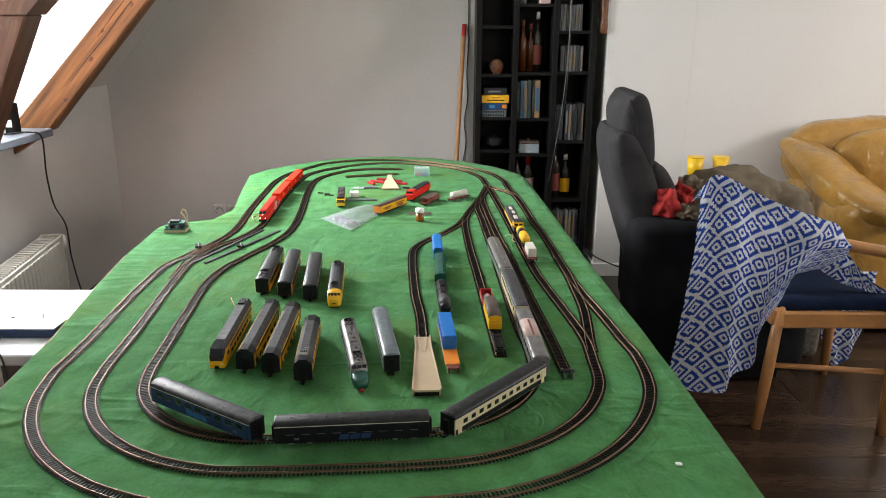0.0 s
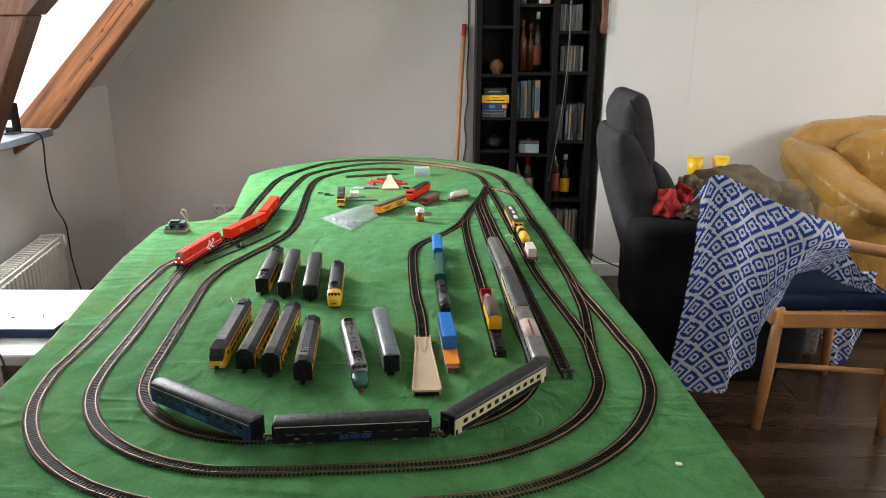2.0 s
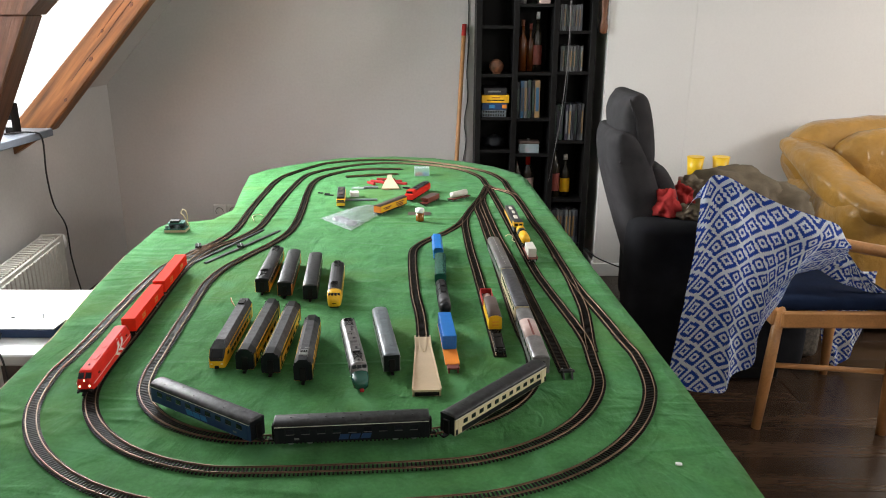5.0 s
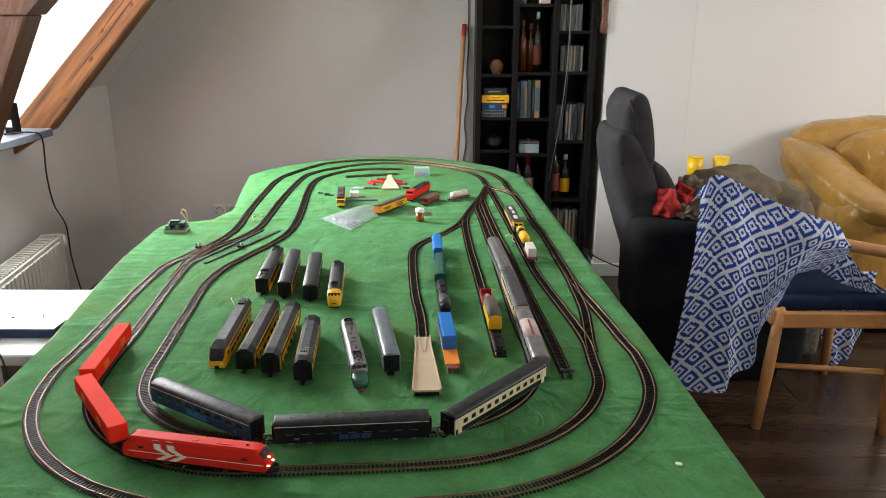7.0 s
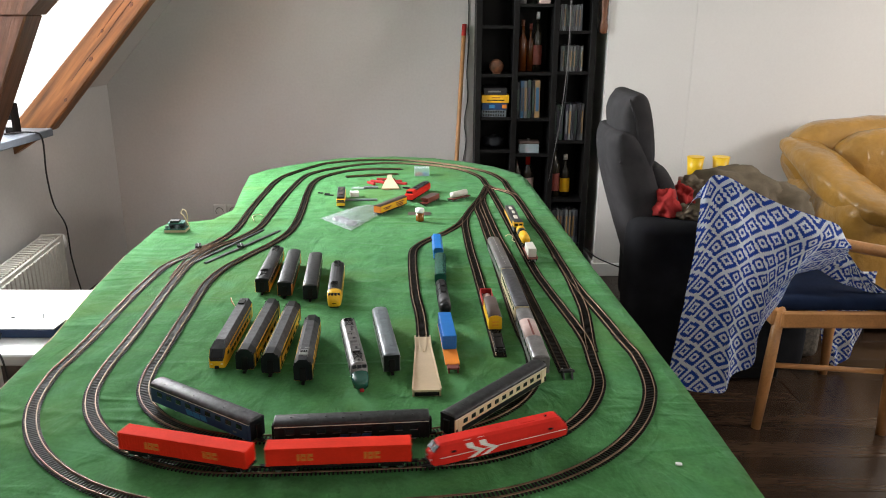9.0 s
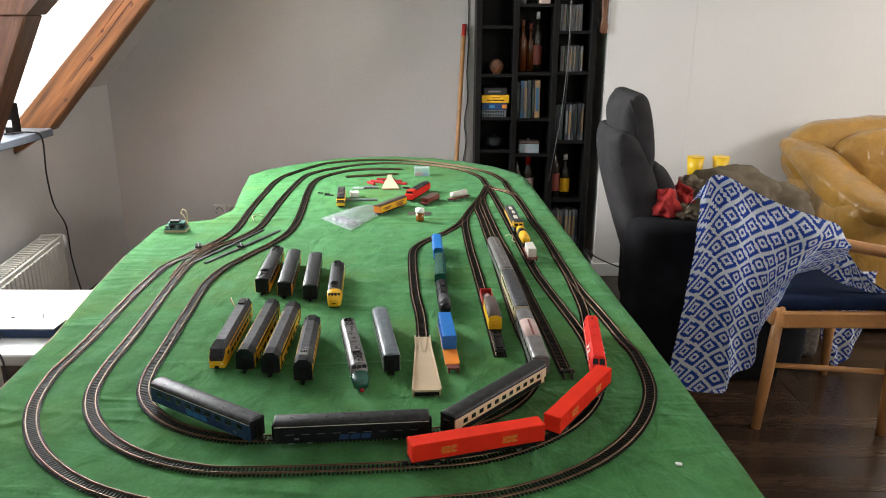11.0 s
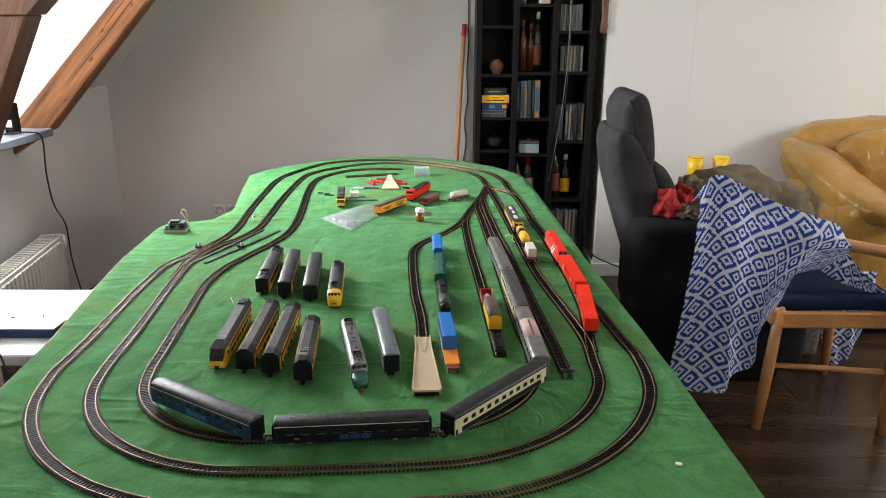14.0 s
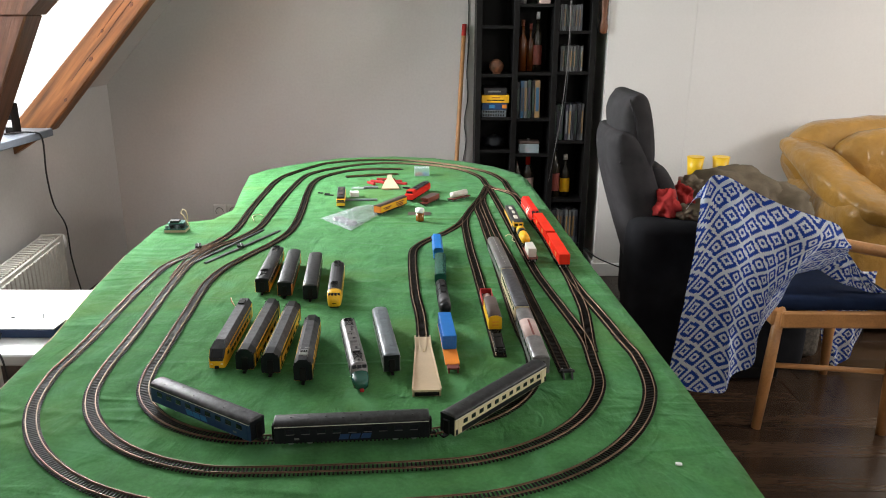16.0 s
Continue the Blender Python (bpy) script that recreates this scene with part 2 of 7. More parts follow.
def quadbox(bm, x0, x1, y0, y1, z0, z1, bev=0.0, seg=1):
    vs = [bm.verts.new(p) for p in ((x0, y0, z0), (x1, y0, z0), (x1, y1, z0), (x0, y1, z0), (x0, y0, z1), (x1, y0, z1), (x1, y1, z1), (x0, y1, z1))]
    fs = [bm.faces.new([vs[i] for i in f]) for f in ((3, 2, 1, 0), (4, 5, 6, 7), (0, 1, 5, 4), (1, 2, 6, 5), (2, 3, 7, 6), (3, 0, 4, 7))]
    if bev:
        es = list({e for f in fs for e in f.edges})
        bmesh.ops.bevel(bm, geom=es, offset=bev, segments=seg, profile=0.5, affect="EDGES")
    return bm


def box(x0, x1, y0, y1, z0, z1, bev=0.0, seg=1):
    return quadbox(geo(), x0, x1, y0, y1, z0, z1, bev, seg)


def loft(rings, bm=None, cap=True):
    """Skins closed rings of equal point counts."""
    bm = bm or geo()
    rows = [[bm.verts.new(p) for p in r] for r in rings]
    k = len(rows[0])
    for a, b in zip(rows, rows[1:]):
        for i in range(k):
            bm.faces.new((a[i], a[(i + 1) % k], b[(i + 1) % k], b[i]))
    if cap:
        bm.faces.new(rows[0][::-1])
        bm.faces.new(rows[-1])
    bmesh.ops.recalc_face_normals(bm, faces=bm.faces)
    return bm


def tube(points, r, sides=8, bm=None):
    """A round rod along points."""
    pts = [Vector(p) for p in points]
    rings = []
    for i, p in enumerate(pts):
        d = (pts[min(i + 1, len(pts) - 1)] - pts[max(i - 1, 0)]).normalized()
        u = d.orthogonal().normalized() if abs(d.z) > 0.95 else d.cross(Vector((0, 0, 1))).normalized()
        v = d.cross(u)
        rr = r[i] if isinstance(r, (list, tuple)) else r
        rings.append([p + u * (rr * math.cos(2 * math.pi * j / sides)) + v * (rr * math.sin(2 * math.pi * j / sides)) for j in range(sides)])
    return loft(rings, bm)


def turned(profile, x=0, y=0, z=0, sides=20, bm=None):
    """A turned solid from (radius, height) pairs."""
    return loft([[(x + r * math.cos(2 * math.pi * j / sides), y + r * math.sin(2 * math.pi * j / sides), z + h) for j in range(sides)] for r, h in profile], bm)


def smooth(points, n=8):
    ps = [Vector(p) for p in points]
    ps = [2 * ps[0] - ps[1]] + ps + [2 * ps[-1] - ps[-2]]
    out = []
    for i in range(1, len(ps) - 2):
        p0, p1, p2, p3 = ps[i - 1:i + 3]
        for k in range(n):
            t = k / n
            out.append(0.5 * ((2 * p1) + (p2 - p0) * t + (2 * p0 - 5 * p1 + 4 * p2 - p3) * t * t + (3 * p1 - p0 - 3 * p2 + p3) * t ** 3))
    return out + [ps[-2]]


def mesh_of(name, bm, material, shade=False):
    me = bpy.data.meshes.new(name)
    bm.to_mesh(me)
    bm.free()
    me.materials.append(material)
    if shade:
        for p in me.polygons:
            p.use_smooth = True
    return me


def part(name, bm, material, parent=None, label="", shade=False):
    ob = new(name, mesh_of(name, bm, material, shade))
    ob.parent = parent
    return tagged(ob, label)


def piece(name, me, parent, m=None):
    ob = new(name, me)
    ob.parent = parent
    if m is not None:
        ob.matrix_basis = m
    return ob


def thing(name, label, category, m=None, group="", kind=""):
    ob = new(name)
    ob.empty_display_size = 0.02
    if m is not None:
        ob.matrix_world = m
    return tagged(ob, label, category, group, kind)


def solid(name, bm, material, label, category, group="", kind="", shade=False):
    ob = new(name, mesh_of(name, bm, material, shade))
    return tagged(ob, label, category, group, kind)


# ---- the room ----
BACK, LEFT, RIGHT, REAR, TOP = 4.40, -1.934, 4.2, -2.5, 2.55
SL = 0.908


def slope_x(z):
    return LEFT + (z - 1.044) * SL


def room():
    f = solid("floor", box(-2.3, RIGHT + 0.1, REAR - 0.1, BACK + 0.1, -0.06, -0.012), M["plank"], "dark brown laminate floor of long planks", "floor", kind="structure")
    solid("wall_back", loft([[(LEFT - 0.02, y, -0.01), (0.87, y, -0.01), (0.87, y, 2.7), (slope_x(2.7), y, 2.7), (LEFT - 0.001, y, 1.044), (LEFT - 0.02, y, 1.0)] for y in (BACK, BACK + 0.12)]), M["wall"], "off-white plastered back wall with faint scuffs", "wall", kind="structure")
    solid("wall_return", box(0.866, 1.32, 4.11, BACK + 0.12, -0.01, 2.7), M["wall_lit"], "white painted wall projection beside the bookcase", "wall", kind="structure")
    solid("wall_alcove", box(1.32, RIGHT + 0.1, 4.106, BACK + 0.12, -0.01, 2.7), M["wall_lit"], "white painted wall behind the sofa, warm light in its colour", "wall", kind="structure")
    solid("baseboard", box(0.858, 1.32, 4.092, 4.11, 0, 0.075, 0.003), M["white_plastic"], "white painted skirting board at the wall foot", "trim", kind="structure")
    solid("baseboard_return", box(0.851, 0.866, 4.092, BACK, 0, 0.075, 0.003), M["white_plastic"], "white painted skirting board round the corner", "trim", kind="structure")
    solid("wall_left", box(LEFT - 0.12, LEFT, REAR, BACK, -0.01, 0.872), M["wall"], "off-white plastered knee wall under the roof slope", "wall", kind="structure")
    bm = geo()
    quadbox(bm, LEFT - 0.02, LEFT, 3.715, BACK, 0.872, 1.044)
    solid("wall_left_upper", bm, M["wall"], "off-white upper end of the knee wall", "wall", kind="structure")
    solid("wall_rear", box(-2.3, RIGHT + 0.1, REAR - 0.12, REAR, -0.01, 2.7), M["wall_lit"], "plain white wall at the room's other end", "wall", kind="structure")
    # right wall with its window opening
    bm = geo()
    quadbox(bm, RIGHT, RIGHT + 0.12, REAR, 0.9, -0.01, 2.7)
    quadbox(bm, RIGHT, RIGHT + 0.12, 2.9, BACK, -0.01, 2.7)
    quadbox(bm, RIGHT, RIGHT + 0.12, 0.9, 2.9, -0.01, 0.8)
    quadbox(bm, RIGHT, RIGHT + 0.12, 0.9, 2.9, 2.3, 2.7)
    solid("wall_right", bm, M["wall_lit"], "plain white wall with a wide window opening", "wall", kind="structure")
    solid("ceiling", box(slope_x(TOP) - 0.1, RIGHT + 0.1, REAR, BACK, TOP, TOP + 0.1), M["ceiling"], "white painted flat ceiling", "ceiling", kind="structure")
    # roof slope in four fields round the roof window
    bm = geo()
    nx, nz = 0.012 * 0.74, 0.012 * 0.673

    def field(y0, y1, za, zb):
        a, b = slope_x(za), slope_x(zb)
        loft([[(a, y, za), (b, y, zb), (b - nx * 1.35, y, zb + nz * 1.35), (a - nx * 1.35, y, za + nz * 1.35)] for y in (y0, y1)], bm)
    field(3.715, BACK, 1.044, TOP)
    field(REAR, 1.45, 0.86, TOP)
    field(1.45, 3.66, 2.30, TOP)
    field(1.45, 3.66, 0.80, 0.885)
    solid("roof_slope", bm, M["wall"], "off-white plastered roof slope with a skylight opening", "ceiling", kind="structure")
    # roof window frame and pane
    w = thing("window_1", "white roof window between the rafters, bright daylight", "window", kind="structure")
    for y in (1.46,):
        a, b = slope_x(0.885), slope_x(2.30)
        part("window_frame", loft([[(a - 0.05, y0, 0.885), (b - 0.05, y0, 2.30), (b - 0.12, y0, 2.36), (a - 0.12, y0, 0.945)] for y0 in (y, y + 0.05)]), M["white_plastic"], w)
    a, b = slope_x(0.885), slope_x(2.30)
    p = part("pane", loft([[(a - 0.10, y0, 0.93), (b - 0.10, y0, 2.34), (b - 0.104, y0, 2.344), (a - 0.104, y0, 0.934)] for y0 in (1.46, 3.62)]), M["pane"], w)
    p.visible_shadow = False
    # overcast sky behind the skylight
    solid("backdrop", loft([[(-3.4, y, -0.20), (-1.1, y, 2.75), (-1.13, y, 2.78), (-3.43, y, -0.17)] for y in (0.6, 8.5)]), M["sky_glow"], "bright white overcast sky outside the skylight", "sky", kind="structure")


def rafters():
    def beam(name, ya, yb, inner, za, zb, material, label):
        ring = []
        for y in (ya, yb):
            a, b = slope_x(za), slope_x(zb)
            ring.append([(a - 0.02, y, za), (a + inner, y, za - 0.0), (b + inner, y, zb), (b + 0.06, y, zb)])
        bm = loft(ring)
        bmesh.ops.bevel(bm, geom=list(bm.edges), offset=0.006, segments=1, affect="EDGES")
        return solid(name, bm, material, label, "roof beam", kind="structure")
    beam("rafter", 3.625, 3.72, 0.175, 0.885, TOP, M["oldwood"], "old reddish-brown timber rafter with knots and cracks")
    raf = bpy.data.objects["rafter"]
    for x, z, r in ((-1.655, 1.225, 0.010), (-1.80, 1.035, 0.008), (-1.586, 1.352, 0.007), (-1.436, 1.47, 0.009)):
        part("knot", loft([[(x + k * r * (0.67 * 1.5 * math.cos(a) - 0.74 * math.sin(a)), y, z + k * r * (0.74 * 1.5 * math.cos(a) + 0.67 * math.sin(a))) for a in [i * math.pi / 6 for i in range(12)]] for y, k in ((3.6235, 0.7), (3.626, 1.0))]), M["redwood"], raf, "dark oval knot")
    crack = [(-1.76 + 0.0908 * k, 1.125 + 0.1 * k + 0.004 * math.sin(k * 2.3)) for k in range(9)]
    for off, n0, n1 in ((0.0, 0, 8), (0.035, 2, 6)):
        part("crack", loft([[(x - off - w, 3.6238, z), (x - off + w, 3.6238, z), (x - off + w, 3.6262, z), (x - off - w, 3.6262, z)] for (x, z), w in zip(crack[n0:n1 + 1], [0.0004] + [0.0016] * (n1 - n0 - 1) + [0.0004])]), M["chassis"], raf, "long dark drying crack")
    # stout brace in front of the skylight, its shade put into the wood colour
    bm = loft([[(x + dx, y, z) for x, y, z in ((0, 2.80, zz), (0, 2.92, zz), (-0.22, 2.92, zz), (-0.22, 2.80, zz))] for dx, zz in ((-1.745, 0.90), (-1.487, 1.42))])
    bmesh.ops.bevel(bm, geom=list(bm.edges), offset=0.006, segments=1, affect="EDGES")
    solid("roof_post", bm, M["redwood"], "reddish timber brace beside the skylight, shade in its colour", "roof beam", kind="structure")
    bm = loft([[(x + dx, y, z) for x, y, z in ((0, 2.79, zz), (0, 2.93, zz), (-0.26, 2.93, zz), (-0.26, 2.79, zz))] for dx, zz in ((-1.482, 1.42), (-0.65, 2.2))])
    solid("roof_brace", bm, M["redwood"], "reddish upper timber brace, shade in its colour", "roof beam", kind="structure")


def planks():
    """Long laminate planks, seen on the open floor beside the table."""
    fl = bpy.data.objects["floor"]
    me = mesh_of("plank", box(-0.64, 0.64, -0.0955, 0.0955, -0.012, 0.0, 0.0007), M["plank"])
    rng = random.Random(4)
    for j in range(34):
        off = rng.uniform(0, 1.28)
        for i in range(5):
            x = -2.3 + off + i * 1.2825 - 0.3
            y = -2.3 + j * 0.1925
            if -1.32 < x < 3.55 and y < 4.3:
                piece("plank", me, fl, Matrix.Translation((x, y, 0)))


def window_side():
    s = thing("window_sill", "grey painted window sill with a rounded white edge", "window sill", kind="structure")
    part("board", box(LEFT - 0.1, LEFT + 0.15, 1.6, 3.44, 0.893, 0.928, 0.004), M["grey_sill"], s)
    part("bracket", loft([[(LEFT, y, 0.82), (LEFT + 0.12, y, 0.893), (LEFT, y, 0.893)] for y in (3.36, 3.40)]), M["oldwood"], s, "wooden bracket")
    d = thing("router", "small black box with a white label on the sill", "device", pose(-1.868, 3.27, 0.928))
    part("case", box(-0.02, 0.02, -0.03, 0.03, 0, 0.13, 0.004), M["chassis"], d)
    part("sticker", box(-0.014, 0.014, -0.0312, -0.03, 0.03, 0.062), M["white_plastic"], d, "white label")
    c = [(LEFT + 0.05, 3.22, 0.932), (LEFT + 0.13, 3.28, 0.932), (LEFT + 0.158, 3.32, 0.90), (LEFT + 0.10, 3.42, 0.72), (LEFT + 0.06, 3.52, 0.55), (LEFT + 0.02, 3.68, 0.40), (LEFT + 0.015, 3.70, 0.22), (LEFT + 0.02, 3.74, 0.02)]
    solid("power_cord", tube(smooth(c, 8), 0.004, 6), M["cable_black"], "black cord hanging from the sill to the floor", "cable", shade=True)
    # panel radiator
    r = thing("radiator", "cream enamelled panel radiator below the window", "radiator")
    x0 = LEFT + 0.03
    for k, x in enumerate((x0, x0 + 0.085)):
        part("panel", box(x, x + 0.012, 1.9, 3.42, 0.13, 0.425, 0.004), M["white_metal"], r)
    part("end_cap", box(x0 - 0.002, x0 + 0.1, 3.413, 3.426, 0.13, 0.43, 0.003), M["white_metal"], r)
    rib = mesh_of("fin", box(-0.0045, 0.0045, -0.016, 0.016, 0.15, 0.405, 0.003), M["white_metal"])
    for i in range(36):
        piece("fin", rib, r, Matrix.Translation((x0 + 0.099, 1.95 + i * 0.04, 0)))
    gr = mesh_of("grille_bar", box(x0 + 0.014, x0 + 0.083, -0.006, 0.006, 0.415, 0.428), M["white_metal"])
    for i in range(54):
        piece("grille_bar", gr, r, Matrix.Translation((0, 1.93 + i * 0.027, 0)))
    part("valve", turned([(0.0, 0), (0.022, 0.002), (0.024, 0.03), (0.018, 0.06), (0, 0.062)], LEFT + 0.09, 3.50, 0.34), M["white_plastic"], r, "white thermostat knob", True)
    part("pipe", tube([(LEFT + 0.09, 3.50, -0.0), (LEFT + 0.09, 3.50, 0.34)], 0.008, 8), M["white_metal"], r)
    r.matrix_world = Matrix.Translation((LEFT + 0.08, 3.42, 0)) @ Matrix.Rotation(radians(7.5), 4, "Z") @ Matrix.Translation((-LEFT - 0.08, -3.42, 0))
    # double socket low on the back wall
    s = thing("wall_socket", "grey double wall socket low on the wall", "socket")
    for x in (-1.345, -1.262):
        part("plate", box(x - 0.038, x + 0.038, BACK - 0.012, BACK, 0.262, 0.34, 0.004), M["wall"], s)
        part("ring", tube([(x + 0.022 * math.cos(a), BACK - 0.014, 0.301 + 0.022 * math.sin(a)) for a in [i * math.pi / 12 - 0.5 for i in range(18)]], 0.0022, 5), M["chassis"], s)
    # white side desk
    d = thing("side_desk", "white lacquered desk with a dark metal rail", "desk")
    part("desktop", box(-1.80, -0.862, 1.462, 1.868, 0.696, 0.7225, 0.004), M["white_table"], d)
    part("rail", box(-1.75, -0.866, 1.55, 1.60, 0.7225, 0.744, 0.003), M["navy_paint"], d, "dark blue-grey metal rail")
    part("rail_cap", box(-1.75, -0.866, 1.548, 1.604, 0.744, 0.748), M["steel"], d)
    for x in (-1.76, -1.0):
        for y in (1.50, 1.80):
            part("leg", box(x - 0.02, x + 0.02, y - 0.02, y + 0.02, 0, 0.698, 0.003), M["white_table"], d)
    for pts in ([(-1.022, 1.618, 0.7255), (-1.018, 1.640, 0.732), (-1.009, 1.645, 0.733), (-0.995, 1.62, 0.7255)], [(-0.940, 1.62, 0.7255), (-0.942, 1.645, 0.727), (-0.966, 1.69, 0.7255)], [(-0.942, 1.648, 0.7275), (-0.92, 1.645, 0.728), (-0.889, 1.645, 0.7255)], [(-0.995, 1.566, 0.735), (-0.955, 1.48, 0.728), (-0.93, 1.452, 0.70), (-0.92, 1.455, 0.55), (-0.93, 1.50, 0.35)]):
        solid("loose_wire", tube(smooth(pts, 6), 0.0022, 5), M["cable_black"], "thin black wire lying on the white desk", "cable", "desk wires", shade=True)


def bookcase():
    b = thing("bookcase", "black-brown open bookcase of three narrow columns", "bookcase")
    x0, x1, y0, y1 = 0.172, 0.806, 4.12, 4.396
    cols = [x0, 0.366, 0.575, x1]
    for x in (x0, 0.368, 0.578, x1 - 0.03):
        part("upright", box(x, x + 0.03, y0, y1, 0, 2.02, 0.002), M["black_wood"], b)
    part("back_panel", box(x0 + 0.03, x1 - 0.03, y1 - 0.008, y1, 0.05, 2.0), M["black_wood"], b)
    levels = {0: [0.06, 0.40, 0.72, 0.90, 1.13, 1.38, 1.63, 1.99], 1: [0.06, 0.42, 0.70, 0.895, 1.14, 1.49, 1.72, 1.99], 2: [0.06, 0.185, 0.445, 0.775, 1.145, 1.355, 1.62, 1.99]}
    for c, zs in levels.items():
        for z in zs:
            part("shelf", box(cols[c] + 0.03 if c == 0 else cols[c] + 0.022, cols[c + 1] + 0.002 if c < 2 else x1 - 0.03, y0 + 0.006, y1 - 0.008, z - 0.016, z), M["black_wood"], b)
    rng = random.Random(7)

    def row(x, z, n, w, h, d, colors, label, name, cat, grp, y=None):
        for i in range(n):
            ww = w * rng.uniform(0.85, 1.12)
            hh = h * rng.uniform(0.97, 1.02)
            yy = (y or y0 + 0.03) + rng.uniform(0, 0.008)
            col = colors[i % len(colors)]
            t = thing(name, label, cat, pose(x + ww / 2, yy, z, 0, rng.uniform(-1.0, 1.0), 0), grp)
            part("case", box(-ww / 2 + 0.0006, ww / 2 - 0.0006, 0, d, 0, hh, 0.0008), SHADED_CASE[col], t)
            part("spine_label", box(-ww * 0.28, ww * 0.28, -0.0012, 0, hh * 0.18, hh * 0.82), SHADED_CASE[(col + 3) % 7], t)
            x += ww + 0.0006
        return x
    # case colours, all darkened to hold the shade of the shelves
    SHADED_CASE = [mat("shaded_case_" + n, c, 0.3, 0, 0.15, 40, 0, 300) for n, c in (("black", (0.012, 0.012, 0.015)), ("blue", (0.025, 0.085, 0.17)), ("white", (0.15, 0.16, 0.165)), ("green", (0.03, 0.05, 0.04)), ("grey", (0.05, 0.053, 0.062)), ("sand", (0.24, 0.15, 0.07)), ("violet", (0.035, 0.032, 0.05)))]
    row(0.40, 0.895, 1, 0.018, 0.195, 0.13, [0], "dark slim case standing on a shelf", "disc_case", "film case", "film cases")
    row(0.417, 0.895, 3, 0.021, 0.20, 0.13, [1, 2, 3], "slim film case with a pale spine on a shelf", "disc_case", "film case", "film cases")
    row(0.481, 0.895, 1, 0.014, 0.195, 0.13, [0], "dark slim case standing on a shelf", "disc_case", "film case", "film cases")
    row(0.497, 0.895, 1, 0.026, 0.205, 0.13, [5], "sand-coloured film case on a shelf", "disc_case", "film case", "film cases")
    row(0.605, 0.775, 3, 0.018, 0.192, 0.13, [0, 3, 3], "dark film case in a full shelf", "disc_case", "film case", "film cases")
    row(0.667, 0.775, 6, 0.017, 0.195, 0.13, [6, 2, 4, 0, 4, 2], "grey film case in a full shelf", "disc_case", "film case", "film cases")
    row(0.625, 1.145, 12, 0.0098, 0.132, 0.12, [4, 2, 0, 0, 2, 2, 0, 2, 0, 4, 0, 2], "thin music disc case with a pale spine", "disc_case", "music case", "music cases")
    row(0.615, 1.355, 12, 0.0098, 0.132, 0.12, [0, 4, 2, 0, 0, 2, 0, 4, 2, 4, 2, 4], "thin music disc case with a pale spine", "disc_case", "music case", "music cases")
    row(0.605, 0.185, 9, 0.018, 0.19, 0.13, [2, 4, 2, 2, 4, 2, 2, 2, 4], "pale film case on the lowest shelf", "disc_case", "film case", "film cases")
    # stacked board games
    z = 0.90
    for h, w, c, lab in ((0.018, 0.135, 2, "flat white patterned game box in a stack"), (0.018, 0.135, 2, "flat white patterned game box in a stack"), (0.036, 0.138, 1, "blue game box with coloured printing"), (0.042, 0.150, 5, "bright yellow game box with dark printing"), (0.036, 0.125, 4, "dark grey game box on top of a stack")):
        t = thing("game_box", lab, "game box", pose(0.278 + rng.uniform(-0.004, 0.004), y0 + 0.03, z), "stacked games")
        # white boxes get a grey that includes the shelf's shade
        m = M["ns_yellow"] if c == 5 else (M["navy_paint"] if c == 1 else (M["roof_light"] if c == 2 else M["roof_dark"]))
        part("box", box(-w / 2, w / 2, 0, 0.2, 0, h, 0.002), m, t)
        if c == 5:
            part("print", box(-0.045, 0.05, -0.0012, 0, 0.012, 0.017), M["chassis"], t, "dark printed line")
            part("print", box(-0.02, 0.025, -0.0012, 0, 0.026, 0.030), M["brown"], t, "dark printed line")
        elif c == 1:
            part("print", box(0.04, 0.065, -0.0012, 0, 0.008, 0.028), M["orange"], t, "orange printed patch")
            part("print", box(-0.03, 0.0, -0.0012, 0, 0.010, 0.026), M["blue_panel"], t, "blue printed patch")
        elif c == 2:
            for i in range(9):
                part("print", box(-0.06 + i * 0.0135, -0.052 + i * 0.0135, -0.0012, 0, 0.004, 0.014), M["chassis"], t, "black printed mark")
        else:
            part("print", box(-0.04, 0.03, -0.0012, 0, 0.014, 0.022), M["silver"], t, "grey printed line")
        z += h + 0.001
    # odds and ends
    solid("folded_cloth", lump((0.28, y0 + 0.1, 0.755), (0.065, 0.07, 0.036), 3, 3, 0.2), M["coal"], "dark folded cloth on a shelf", "cloth", shade=True)
    solid("wooden_box", box(0.222, 0.34, y0 + 0.03, y0 + 0.2, 0.40, 0.52, 0.004), M["brown"], "dark red wooden box on a shelf", "box")
    t = thing("round_clock", "small round brown wooden clock on a shelf", "clock", pose(0.285, y0 + 0.06, 1.168))
    part("body", turned([(0, -0.02), (0.034, -0.02), (0.038, -0.012), (0.038, 0.012), (0.034, 0.02), (0, 0.02)], sides=28), M["redwood"], t, shade=True).matrix_basis = pose(0, 0, 0, 90)
    part("foot", box(-0.02, 0.02, -0.02, 0.02, -0.038, -0.03), M["redwood"], t)

    def bottle(x, z, r, h, body, cap, label, neck=0.35, lab=None, cap0=0.88):
        t = thing("bottle", label, "bottle", pose(x, y0 + 0.085, z), "bottles")
        part("glass_body", turned([(0, 0), (r, 0.002), (r, h * (1 - neck) - r * 0.4), (r * 0.8, h * (1 - neck)), (r * 0.36, h * (1 - neck) + r * 0.9), (r * 0.34, h * 0.9), (0, h * 0.9)], sides=18), body, t, shade=True)
        part("cap", turned([(0, h * cap0), (r * 0.40, h * cap0), (r * 0.40, h), (0, h)], sides=14), cap, t, shade=True)
        if lab:
            part("paper_label", turned([(r * 1.01, h * 0.12), (r * 1.01, h * 0.45)], sides=18), lab, t)
